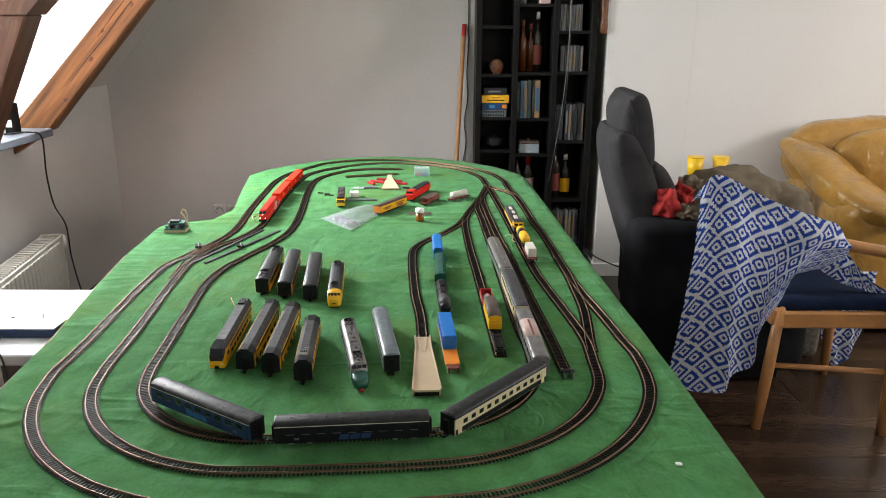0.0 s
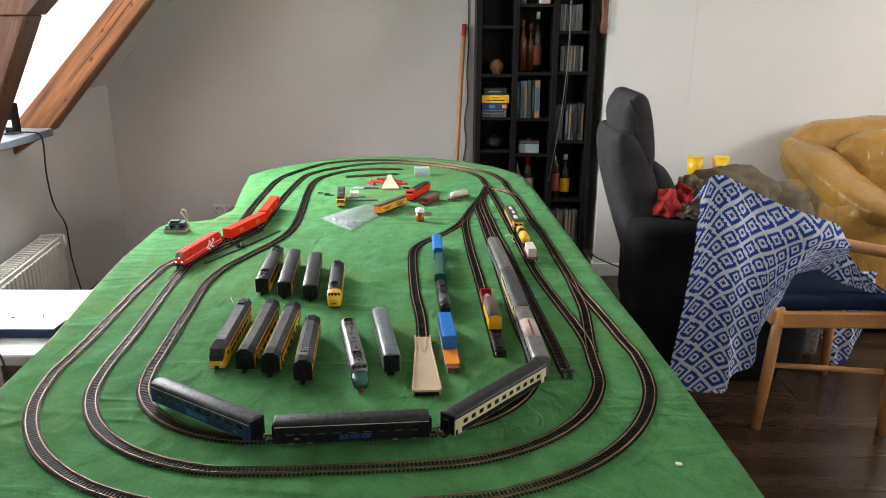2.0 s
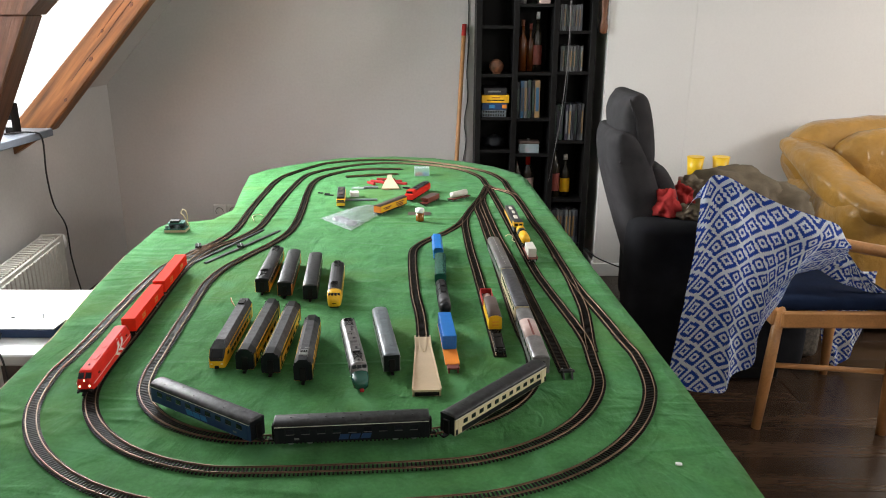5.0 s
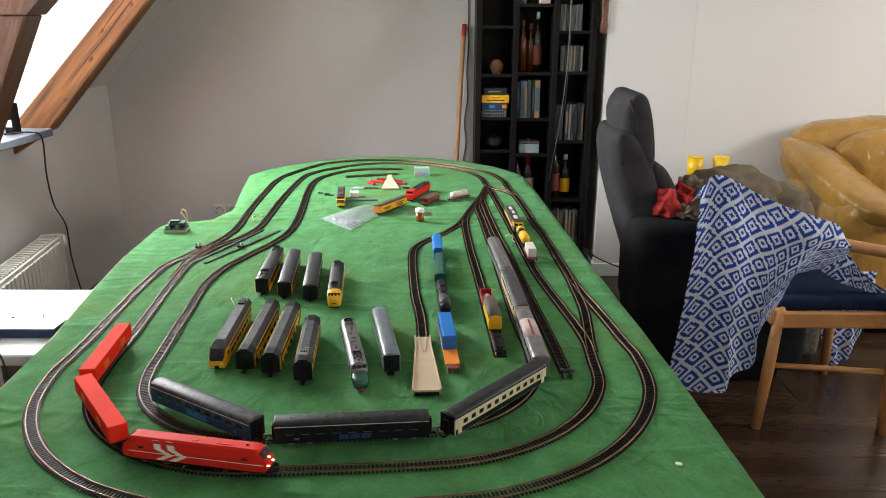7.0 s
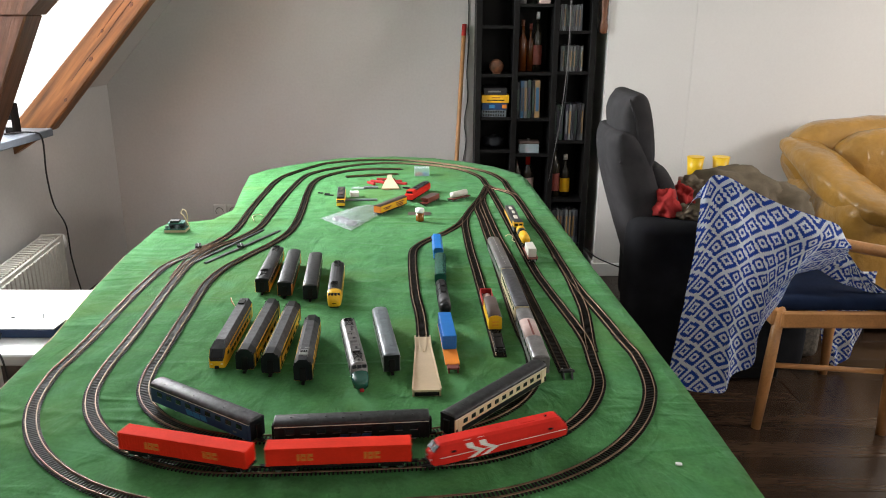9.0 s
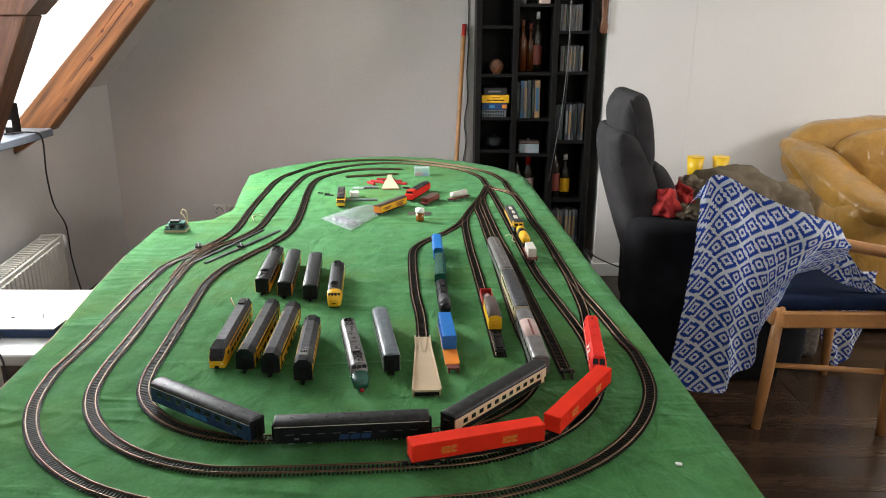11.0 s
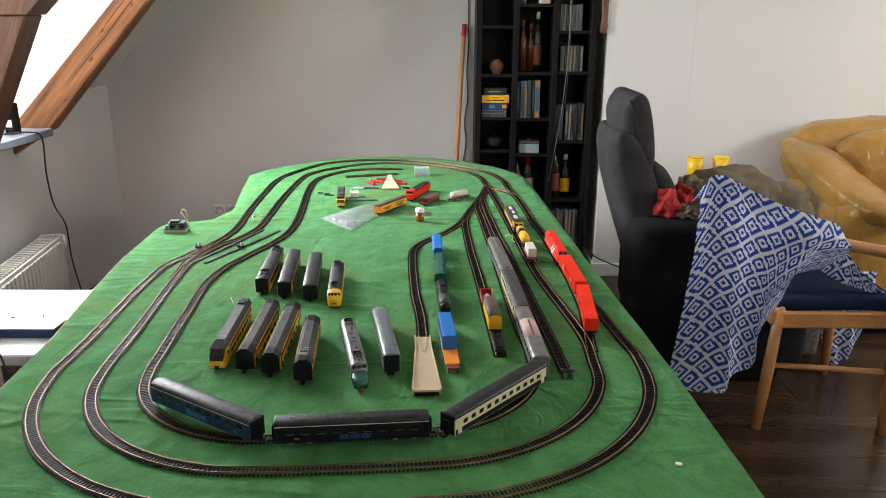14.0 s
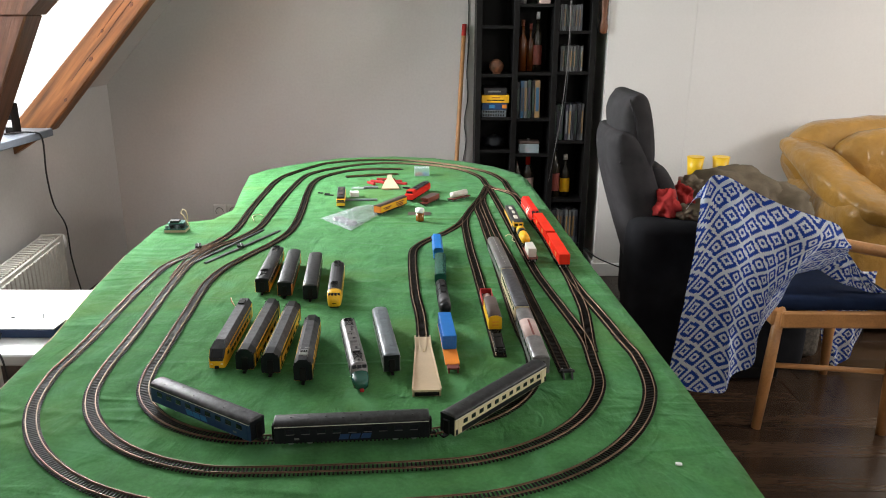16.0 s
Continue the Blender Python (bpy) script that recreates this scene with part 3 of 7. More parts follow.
    bottle(0.425, 1.14, 0.024, 0.27, M["amber"], M["redwood"], "tall amber bottle with a wooden stopper")
    bottle(0.468, 1.14, 0.019, 0.25, M["amber"], M["brown"], "slim amber bottle on a shelf")
    bottle(0.505, 1.14, 0.024, 0.31, M["bottle"], M["white_plastic"], "dark bottle with a white cap", lab=M["brown"])
    bottle(0.478, 0.42, 0.034, 0.30, M["bottle"], M["red"], "dark bottle with a pale label and a tall red cap", 0.4, M["pink_clear"], 0.66)
    bottle(0.415, 0.42, 0.03, 0.27, M["bottle"], M["coal"], "dark wine bottle on a low shelf")
    bottle(0.628, 0.445, 0.032, 0.30, M["bottle"], M["coal"], "dark wine bottle with a dull label", lab=M["brown"])
    bottle(0.69, 0.445, 0.028, 0.24, M["bottle"], M["offwhite"], "bottle with a yellow label and a pale cap", lab=M["ns_yellow"])
    t = thing("glass_tin", "small clear box with a metal lid on a shelf", "box", pose(0.475, y0 + 0.07, 0.70))
    part("body", box(-0.055, 0.055, -0.04, 0.04, 0, 0.05, 0.003), M["clearbox"], t)
    # lid in dark brown instead of silver, for the shade on the shelf
    part("lid", box(-0.057, 0.057, -0.042, 0.042, 0.05, 0.066, 0.004), M["brown_roof"], t, "metal lid, shelf shade in its colour")
    part("knob", turned([(0, 0.066), (0.01, 0.066), (0.008, 0.075), (0, 0.076)], sides=12), M["silver"], t)
    t = thing("paper_box", "pale pink paper box on an upper shelf", "box", pose(0.53, y0 + 0.06, 1.49))
    part("body", box(-0.03, 0.03, -0.03, 0.05, 0, 0.06, 0.002), M["pink_clear"], t)
    t = thing("small_jar", "small grey jar on an upper shelf", "jar", pose(0.42, y0 + 0.06, 1.49))
    part("body", turned([(0, 0), (0.017, 0), (0.017, 0.04), (0.012, 0.046), (0, 0.046)], sides=14), M["silver"], t, shade=True)
    # cord down the front
    for dx in (0, 0.006):
        solid("hanging_cord", tube(smooth([(0.655 + dx, y0 - 0.012, 1.9), (0.66 + dx, y0 - 0.012, 1.3), (0.64 + dx * 2, y0 - 0.012, 0.95), (0.61, y0 - 0.012, 0.72), (0.585, y0 - 0.012, 0.55)], 6), 0.002, 5), M["cable_black"] if dx else M["silver"], "thin cord hanging down the bookcase front", "cable", "bookcase cords", shade=True)


def lump(c, s, seed, sub=3, amp=0.35):
    """A soft crumpled heap that stands on its base."""
    bm = geo()
    bmesh.ops.create_icosphere(bm, subdivisions=sub, radius=1.0)
    for v in bm.verts:
        p = v.co.copy()
        k = 1 + amp * noise.noise(p * 1.6 + Vector((seed, 0, 0))) + amp * 0.55 * noise.noise(p * 4.1 + Vector((0, seed, 0)))
        v.co = Vector((c[0] + p.x * k * s[0], c[1] + p.y * k * s[1], c[2] + max(p.z * k, -0.55) * s[2]))
    return bm


def broom():
    b = thing("broom_pole", "pale wooden pole with a red tip leaning on the wall", "pole")
    lo, hi = Vector((0.045, 4.30, 0.0)), Vector((0.114, 4.372, 1.385))
    e = lo.lerp(hi, 0.955)
    part("pole", tube([lo, e], 0.0125, 12), M["broom"], b, shade=True)
    part("tip", tube([e, hi], 0.0135, 12), M["redcloth"], b, "red painted tip", True)
    solid("phone_cable", tube(smooth([(0.145, BACK - 0.006, 2.4), (0.137, BACK - 0.006, 1.5), (0.141, BACK - 0.006, 1.3), (0.132, BACK - 0.006, 1.12), (0.139, BACK - 0.006, 0.98), (0.120, BACK - 0.006, 0.84), (0.132, BACK - 0.006, 0.72), (0.105, BACK - 0.006, 0.5), (0.12, BACK - 0.006, 0.1)], 6), 0.0028, 6), M["cable_black"], "thin dark cable down the wall by the bookcase", "cable", shade=True)
    h = thing("wall_hook", "dark carved wooden hook hanging on the wall corner", "hook")
    part("body", loft([[(0.836 + r * math.cos(a), 4.095 + 0.5 * r * math.sin(a), z) for a in [i * math.pi / 6 for i in range(12)]] for z, r in ((1.34, 0.008), (1.35, 0.019), (1.38, 0.021), (1.42, 0.014), (1.47, 0.016), (1.52, 0.02), (1.6, 0.012))]), M["redwood"], h, shade=True)
    solid("floor_cord", tube(smooth([(0.80, 4.08, 0.175), (0.86, 4.05, 0.13), (0.95, 4.0, 0.10), (1.06, 3.95, 0.07), (1.2, 3.9, 0.006)], 6), 0.004, 6), M["cable_black"], "black cord running along the wall foot", "cable", shade=True)


def rounded(x0, x1, y0, y1, z0, z1, r, seed=0, amp=0.0, seg=4):
    """A padded block with generous round edges and slight unevenness."""
    bm = box(x0, x1, y0, y1, z0, z1)
    bmesh.ops.bevel(bm, geom=list(bm.edges), offset=r, segments=seg, profile=0.5, affect="EDGES")
    bmesh.ops.subdivide_edges(bm, edges=[e for e in bm.edges if e.calc_length() > 0.1], cuts=5, use_grid_fill=True)
    if amp:
        for v in bm.verts:
            v.co += Vector((noise.noise(v.co * 5 + Vector((seed, 0, 0))), noise.noise(v.co * 5 + Vector((0, seed, 3))), noise.noise(v.co * 5 + Vector((5, 0, seed))))) * amp
    return bm


def recliner():
    """Charcoal recliner in profile, facing the sofa."""
    r = thing("recliner", "charcoal fabric recliner armchair with a winged headrest", "armchair")

    def slab(name, spine, half, mat_, y0, y1, rr=0.03):
        """Padded board: spine of (x, z, thickness) swept over y."""
        rings = []
        n = 6
        (dx, dz), spine = half[0], smooth(spine, 5)
        for x, z, t in spine:
            ring = []
            for j in range(24):
                a = 2 * math.pi * j / 24
                cy, cx = math.cos(a), math.sin(a)
                sy = math.copysign(abs(cy) ** 0.45, cy)
                sx = math.copysign(abs(cx) ** 0.6, cx)
                ring.append((x + dx * sx * t, (y0 + y1) / 2 + sy * (y1 - y0) / 2, z + dz * sx * t))
            rings.append(ring)
        return part(name, loft(rings), mat_, r, shade=True)
    d = (0.93, 0.35)
    slab("backrest", [(0.86, 0.40, 0.06), (0.835, 0.54, 0.085), (0.785, 0.70, 0.09), (0.735, 0.85, 0.085), (0.695, 0.96, 0.06), (0.675, 1.0, 0.02)], [d] * 6, M["fabric"], 2.84, 3.22)
    slab("headrest", [(0.785, 0.845, 0.02), (0.780, 0.88, 0.050), (0.752, 0.98, 0.070), (0.733, 1.07, 0.068), (0.727, 1.115, 0.052), (0.726, 1.140, 0.020)], [d] * 6, M["fabric"], 2.86, 3.20)
    slab("lumbar_pad", [(0.925, 0.55, 0.03), (0.905, 0.61, 0.06), (0.87, 0.74, 0.065), (0.835, 0.83, 0.05), (0.82, 0.86, 0.02)], [d] * 5, M["fabric"], 2.88, 3.18)
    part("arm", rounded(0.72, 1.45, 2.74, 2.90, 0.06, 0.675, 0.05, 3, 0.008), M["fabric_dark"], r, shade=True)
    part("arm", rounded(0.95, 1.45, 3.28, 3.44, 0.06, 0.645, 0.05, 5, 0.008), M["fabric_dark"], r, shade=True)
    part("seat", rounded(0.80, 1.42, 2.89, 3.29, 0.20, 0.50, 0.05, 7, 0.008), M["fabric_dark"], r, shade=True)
    part("base", box(0.92, 1.38, 2.80, 3.40, 0.0, 0.07, 0.01), M["chassis"], r)
    for pts in ([(0.70, 2.861, 1.125), (0.712, 2.860, 1.09), (0.730, 2.860, 1.04), (0.739, 2.860, 0.97), (0.728, 2.861, 0.92), (0.705, 2.862, 0.895), (0.675, 2.845, 0.888)],):
        part("seam", tube(smooth(pts, 6), 0.0032, 8), M["fabric"], r, "stitched seam", True)


def crumple(name, c, s, seed, m, label, amp=0.35):
    return solid(name, lump(c, s, seed, 4, amp), m, label, "clothing", "clothes heap", shade=True)


def lounge_corner():
    t = thing("side_table", "low brown wooden side table under the cups", "table")
    part("tabletop", box(1.16, 1.58, 3.50, 3.66, 0.648, 0.672, 0.004), M["redwood"], t)
    for x in (1.19, 1.55):
        for y in (3.53, 3.63):
            part("leg", box(x - 0.02, x + 0.02, y - 0.02, y + 0.02, 0, 0.648, 0.003), M["redwood"], t)
    for x in (1.219, 1.342):
        c = thing("cup", "bright yellow plastic cup standing on the side table", "cup", pose(x, 3.60, 0.672), "yellow cups")
        part("wall", turned([(0, 0), (0.030, 0), (0.040, 0.108), (0.0375, 0.108), (0.028, 0.004), (0, 0.004)], sides=28), M["yellow_cup"], c, shade=True)
        part("rim", turned([(0.0400, 0.104), (0.0415, 0.106), (0.0415, 0.109), (0.0395, 0.110)], sides=28), M["yellow_cup"], c)
    crumple("red_shirt", (0.866, 2.86, 0.718), (0.050, 0.06, 0.070), 2.3, M["redcloth"], "crumpled red shirt lying on the armchair", 0.5)
    crumple("khaki_trousers", (1.21, 3.10, 0.700), (0.23, 0.13, 0.118), 8.1, M["khaki"], "crumpled khaki trousers heaped on the armchair", 0.3)
    crumple("khaki_jacket", (1.40, 3.10, 0.660), (0.150, 0.13, 0.100), 5.7, M["khaki"], "crumpled khaki jacket heaped by the armchair", 0.3)
    crumple("grey_sock", (0.950, 2.84, 0.690), (0.045, 0.05, 0.03), 4.7, M["khaki"], "small crumpled greyish cloth on the armchair", 0.5)
    crumple("grey_cuff", (1.035, 3.07, 0.755), (0.050, 0.05, 0.036), 3.9, M["khaki"], "greyish cuff of the crumpled clothes on the armchair", 0.4)
    crumple("dark_red_sleeve", (1.00, 3.06, 0.715), (0.045, 0.06, 0.05), 6.2, M["redcloth"], "dark red sleeve of a crumpled garment", 0.5)

    # leather sofa
    s = thing("sofa", "tan leather sofa with fat creased rounded arms", "sofa", pose(0.10, 0, 0))

    def roll(name, spine, r0, sq=0.7, lab="", pleat=0.0):
        rings = []
        pts = smooth([p[:3] for p in spine], 8)
        fat = smooth([(p[3], p[4], 0) for p in spine], 8)
        for i, p in enumerate(pts):
            d_ = (pts[min(i + 1, len(pts) - 1)] - pts[max(i - 1, 0)]).normalized()
            u = d_.cross(Vector((0, 0, 1))).normalized()
            w = u.cross(d_)
            ra, rb = fat[i][0], fat[i][1]
            ring = []
            for j in range(28):
                a = 2 * math.pi * j / 28
                ca, sa = math.cos(a), math.sin(a)
                q_ = p + u * (math.copysign(abs(ca) ** sq, ca) * ra) + w * (math.copysign(abs(sa) ** sq, sa) * rb)
                wr = noise.noise(Vector((q_.x * 6, q_.y * 6, q_.z * 6))) * 0.007 + noise.noise(Vector((q_.x * 12 + q_.y * 10, q_.y * 34 - q_.z * 12, q_.z * 10))) * 0.007
                wr += pleat * math.sin((q_.x * 1.6 + q_.y * 0.9) * 44 + 3.0 * noise.noise(q_ * 5)) * abs(ca)
                ring.append(q_ + w * wr + u * (wr * ca * 1.2))
            rings.append(ring)
        return part(name, loft(rings), M["leather"], s, lab, True)
    roll("backrest", [(1.765, 3.94, 0.58, 0.05, 0.10), (1.785, 3.94, 0.59, 0.10, 0.20), (1.85, 3.94, 0.61, 0.13, 0.285), (2.0, 3.93, 0.63, 0.14, 0.30), (2.3, 3.92, 0.65, 0.14, 0.30), (3.0, 3.92, 0.66, 0.14, 0.30), (3.5, 3.92, 0.65, 0.13, 0.27)], 0)
    roll("back_cushion", [(1.93, 3.78, 0.62, 0.06, 0.14), (2.02, 3.76, 0.65, 0.10, 0.23), (2.30, 3.74, 0.66, 0.12, 0.25), (2.60, 3.73, 0.66, 0.11, 0.24), (2.68, 3.74, 0.64, 0.06, 0.17)], 0, pleat=0.008)
    roll("back_cushion", [(2.70, 3.74, 0.62, 0.08, 0.16), (2.82, 3.73, 0.66, 0.11, 0.24), (3.05, 3.73, 0.66, 0.12, 0.25), (3.40, 3.74, 0.64, 0.06, 0.17)], 0, pleat=0.008)
    roll("arm_pad", [(1.715, 3.98, 0.79, 0.03, 0.025), (1.73, 3.92, 0.79, 0.075, 0.040), (1.765, 3.74, 0.745, 0.11, 0.065), (1.80, 3.57, 0.665, 0.12, 0.078), (1.84, 3.42, 0.61, 0.12, 0.070), (1.885, 3.27, 0.585, 0.11, 0.058), (1.90, 3.19, 0.575, 0.06, 0.035)], 0, pleat=0.002)
    part("arm_panel", rounded(1.725, 1.98, 3.24, 4.02, 0.05, 0.64, 0.09, 9, 0.014), M["leather"], s, shade=True)
    part("seat_cushion", rounded(1.99, 2.70, 3.18, 3.75, 0.24, 0.45, 0.06, 2, 0.012), M["leather"], s, shade=True)
    part("seat_cushion", rounded(2.70, 3.42, 3.18, 3.75, 0.24, 0.45, 0.06, 3, 0.012), M["leather"], s, shade=True)
    part("frame", box(1.78, 3.45, 3.24, 4.0, 0.05, 0.25, 0.02), M["leather"], s)
    part("arm_panel", rounded(3.41, 3.70, 3.22, 4.02, 0.05, 0.62, 0.07, 9, 0.012), M["leather"], s, shade=True)
    for x in (1.85, 3.6):
        for y in (3.3, 3.95):
            part("foot", box(x - 0.03, x + 0.03, y - 0.03, y + 0.03, 0, 0.06), M["chassis"], s)


def chair():
    c = thing("armchair_wooden", "beech wooden armchair with a navy seat under a throw", "chair")
    legs = (((1.135, 2.415, 0), (1.172, 2.43, 0.47)), ((1.565, 2.375, 0), (1.56, 2.40, 0.66)), ((1.59, 2.855, 0), (1.575, 2.84, 0.46)), ((1.12, 2.87, 0), (1.08, 2.86, 0.78)))
    for a, b in legs:
        part("leg", tube([a, Vector(a).lerp(Vector(b), 0.5), b], [0.017, 0.021, 0.018], 12), M["beech"], c, shade=True)
    part("back_post", tube([(1.12, 2.50, 0.44), (1.05, 2.52, 0.78)], 0.017, 12), M["beech"], c, shade=True)
    part("seat_rail", box(1.165, 1.59, 2.395, 2.42, 0.395, 0.455, 0.006), M["beech"], c)
    part("seat_rail", box(1.165, 1.59, 2.845, 2.87, 0.395, 0.455, 0.006), M["beech"], c)
    part("seat_rail", box(1.575, 1.60, 2.42, 2.845, 0.395, 0.455, 0.006), M["beech"], c)
    part("seat_rail", box(1.14, 1.165, 2.42, 2.845, 0.395, 0.455, 0.006), M["beech"], c)
    part("stretcher", tube([(1.15, 2.425, 0.245), (1.575, 2.39, 0.235)], 0.010, 10), M["beech"], c, shade=True)
    part("stretcher", tube([(1.16, 2.86, 0.215), (1.585, 2.85, 0.215)], 0.010, 10), M["beech"], c, shade=True)
    part("seat", rounded(1.15, 1.585, 2.41, 2.855, 0.452, 0.50, 0.02, 1, 0.004), M["navy"], c, "navy blue upholstered seat", True)
    part("armrest", tube(smooth([(1.10, 2.53, 0.69), (1.25, 2.51, 0.695), (1.42, 2.475, 0.668), (1.58, 2.45, 0.645), (1.66, 2.45, 0.635)], 5), 0.021, 12), M["beech"], c, shade=True)
    part("backrest", rounded(1.045, 1.08, 2.52, 2.84, 0.58, 0.78, 0.018, 1, 0.0), M["navy"], c, shade=True)
    b = thing("wicker_basket", "dark wicker basket on the floor behind the chair", "basket", pose(1.42, 3.12, 0))
    part("body", rounded(-0.22, 0.22, -0.13, 0.13, 0, 0.30, 0.04), M["wicker"], b)
    part("rim", box(-0.225, 0.225, -0.135, 0.135, 0.30, 0.315, 0.005), M["wicker"], b)


CELL = 0.078


def throw():
    """Patterned throw hanging over the chair back and arm, in deep folds."""
    th = thing("throw_blanket", "blue and white diamond patterned throw over the chair", "blanket")

    def sheet(name, top, bottom, yf, nu, nv, dv, folds, u0=0.0, v0=0.0):
        bm = geo()
        lay = bm.loops.layers.uv.new("weave")
        a, b = smooth([(p[0], p[1], 0) for p in top], 12), smooth([(p[0], p[1], 0) for p in bottom], 12)

        def at(c, t):
            k = t * (len(c) - 1)
            i = min(int(k), len(c) - 2)
            return c[i].lerp(c[i + 1], k - i)
        g, weave = [], {}
        for j in range(nv + 1):
            row, run, w = [], [0.0], 0.2 + 0.7 * j / nv
            for i in range(nu):
                k0, k1 = i / nu, (i + 1) / nu
                run.append(run[-1] + (at(a, k1).lerp(at(b, k1), w) - at(a, k0).lerp(at(b, k0), w)).length)
            for i in range(nu + 1):
                u, v = i / nu, j / nv
                weave[i, j] = (run[i] / CELL + u0, v * (at(a, u) - at(b, u)).length / CELL * dv + v0)
                p = at(a, u).lerp(at(b, u), v)
                fold = folds * (0.35 + v) * (math.sin(u * 15 + 1.2 * v) + 0.5 * math.sin(u * 31 + 2)) + 0.014 * noise.noise(Vector((u * 5, v * 7, 2)))
                row.append(bm.verts.new((p.x, yf(u, v) + fold, p.y)))
            g.append(row)
        for j in range(nv):
            for i in range(nu):
                f = bm.faces.new((g[j][i], g[j][i + 1], g[j + 1][i + 1], g[j + 1][i]))
                for lp, (ii, jj) in zip(f.loops, ((i, j), (i + 1, j), (i + 1, j + 1), (i, j + 1))):
                    lp[lay].uv = weave[ii, jj]
        bmesh.ops.solidify(bm, geom=list(bm.faces), thickness=0.003)
        return part(name, bm, M["weave"], th, shade=True)
    sheet("front_fall", [(0.868, 0.865), (0.905, 0.912), (0.961, 0.905), (1.042, 0.862), (1.162, 0.808), (1.261, 0.776), (1.335, 0.750), (1.372, 0.700)], [(0.805, 0.23), (0.861, 0.164), (0.967, 0.16), (1.004, 0.213), (1.09, 0.242), (1.09, 0.37), (1.128, 0.506), (1.158, 0.567), (1.262, 0.611), (1.345, 0.657)], lambda u, v: 2.45 - 0.06 * math.sin(min(v * 2.5, 1) * math.pi / 2) + 0.03 * (1 - u) * (1 - v), 120, 100, 1.0, 0.017)
    sheet("top_fold", [(0.868, 0.865), (0.905, 0.912), (0.961, 0.905), (1.042, 0.862), (1.162, 0.808), (1.261, 0.776), (1.335, 0.750)], [(0.90, 0.74), (0.93, 0.78), (0.98, 0.79), (1.06, 0.76), (1.17, 0.72), (1.26, 0.70), (1.33, 0.68)], lambda u, v: 2.48 + v * 0.22, 40, 16, 1.6, 0.003)
    sheet("arm_tail", [(1.26, 0.645), (1.355, 0.668), (1.435, 0.590), (1.53, 0.512), (1.66, 0.46)], [(1.27, 0.605), (1.375, 0.545), (1.466, 0.508), (1.53, 0.484), (1.66, 0.44)], lambda u, v: 2.42 + 0.03 * v + 0.06 * u, 60, 16, 1.0, 0.006, 0.3, 0.1)
    sheet("rear_fall", [(1.50, 0.44), (1.62, 0.44), (1.76, 0.44)], [(1.605, 0.045), (1.655, 0.022), (1.70, 0.06), (1.745, 0.20)], lambda u, v: 2.885, 24, 24, 1.0, 0.003)


# ---- the layout table ----
OUTLINE = [(0.487, 0.50), (0.467, 0.933), (0.454, 1.349), (0.414, 2.048), (0.36, 3.20), (0.345, 3.30), (0.25, 3.47), (0.12, 3.60), (-0.05, 3.70), (-0.25, 3.745), (-0.50, 3.70), (-0.66, 3.56), (-0.80, 3.40), (-0.852, 3.26), (-0.80, 2.90), (-0.755, 2.63), (-0.79, 2.49), (-0.922, 2.435), (-0.938, 2.39), (-0.923, 2.084), (-0.887, 1.793), (-0.844, 1.517), (-0.82, 1.255), (-0.80, 0.50)]


def inside(x, y):
    c = False
    for (xa, ya), (xb, yb) in zip(OUTLINE, OUTLINE[1:] + OUTLINE[:1]):
        if (ya > y) != (yb > y) and x < (xb - xa) * (y - ya) / (yb - ya) + xa:
            c = not c
    return c


def felt_z(x, y):
    w = noise.noise(Vector((x * 3.0, y * 9.0, 0.3))) * 0.0022 + noise.noise(Vector((x * 8, y * 26, 4.3))) * 0.0011
    # long ridges and a crease across the cloth
    w += 0.0022 * math.exp(-((y - 2.0 - 0.35 * (x + 0.85)) / 0.02) ** 2) * max(0, min(1, (-0.62 - x) * 6))
    return w


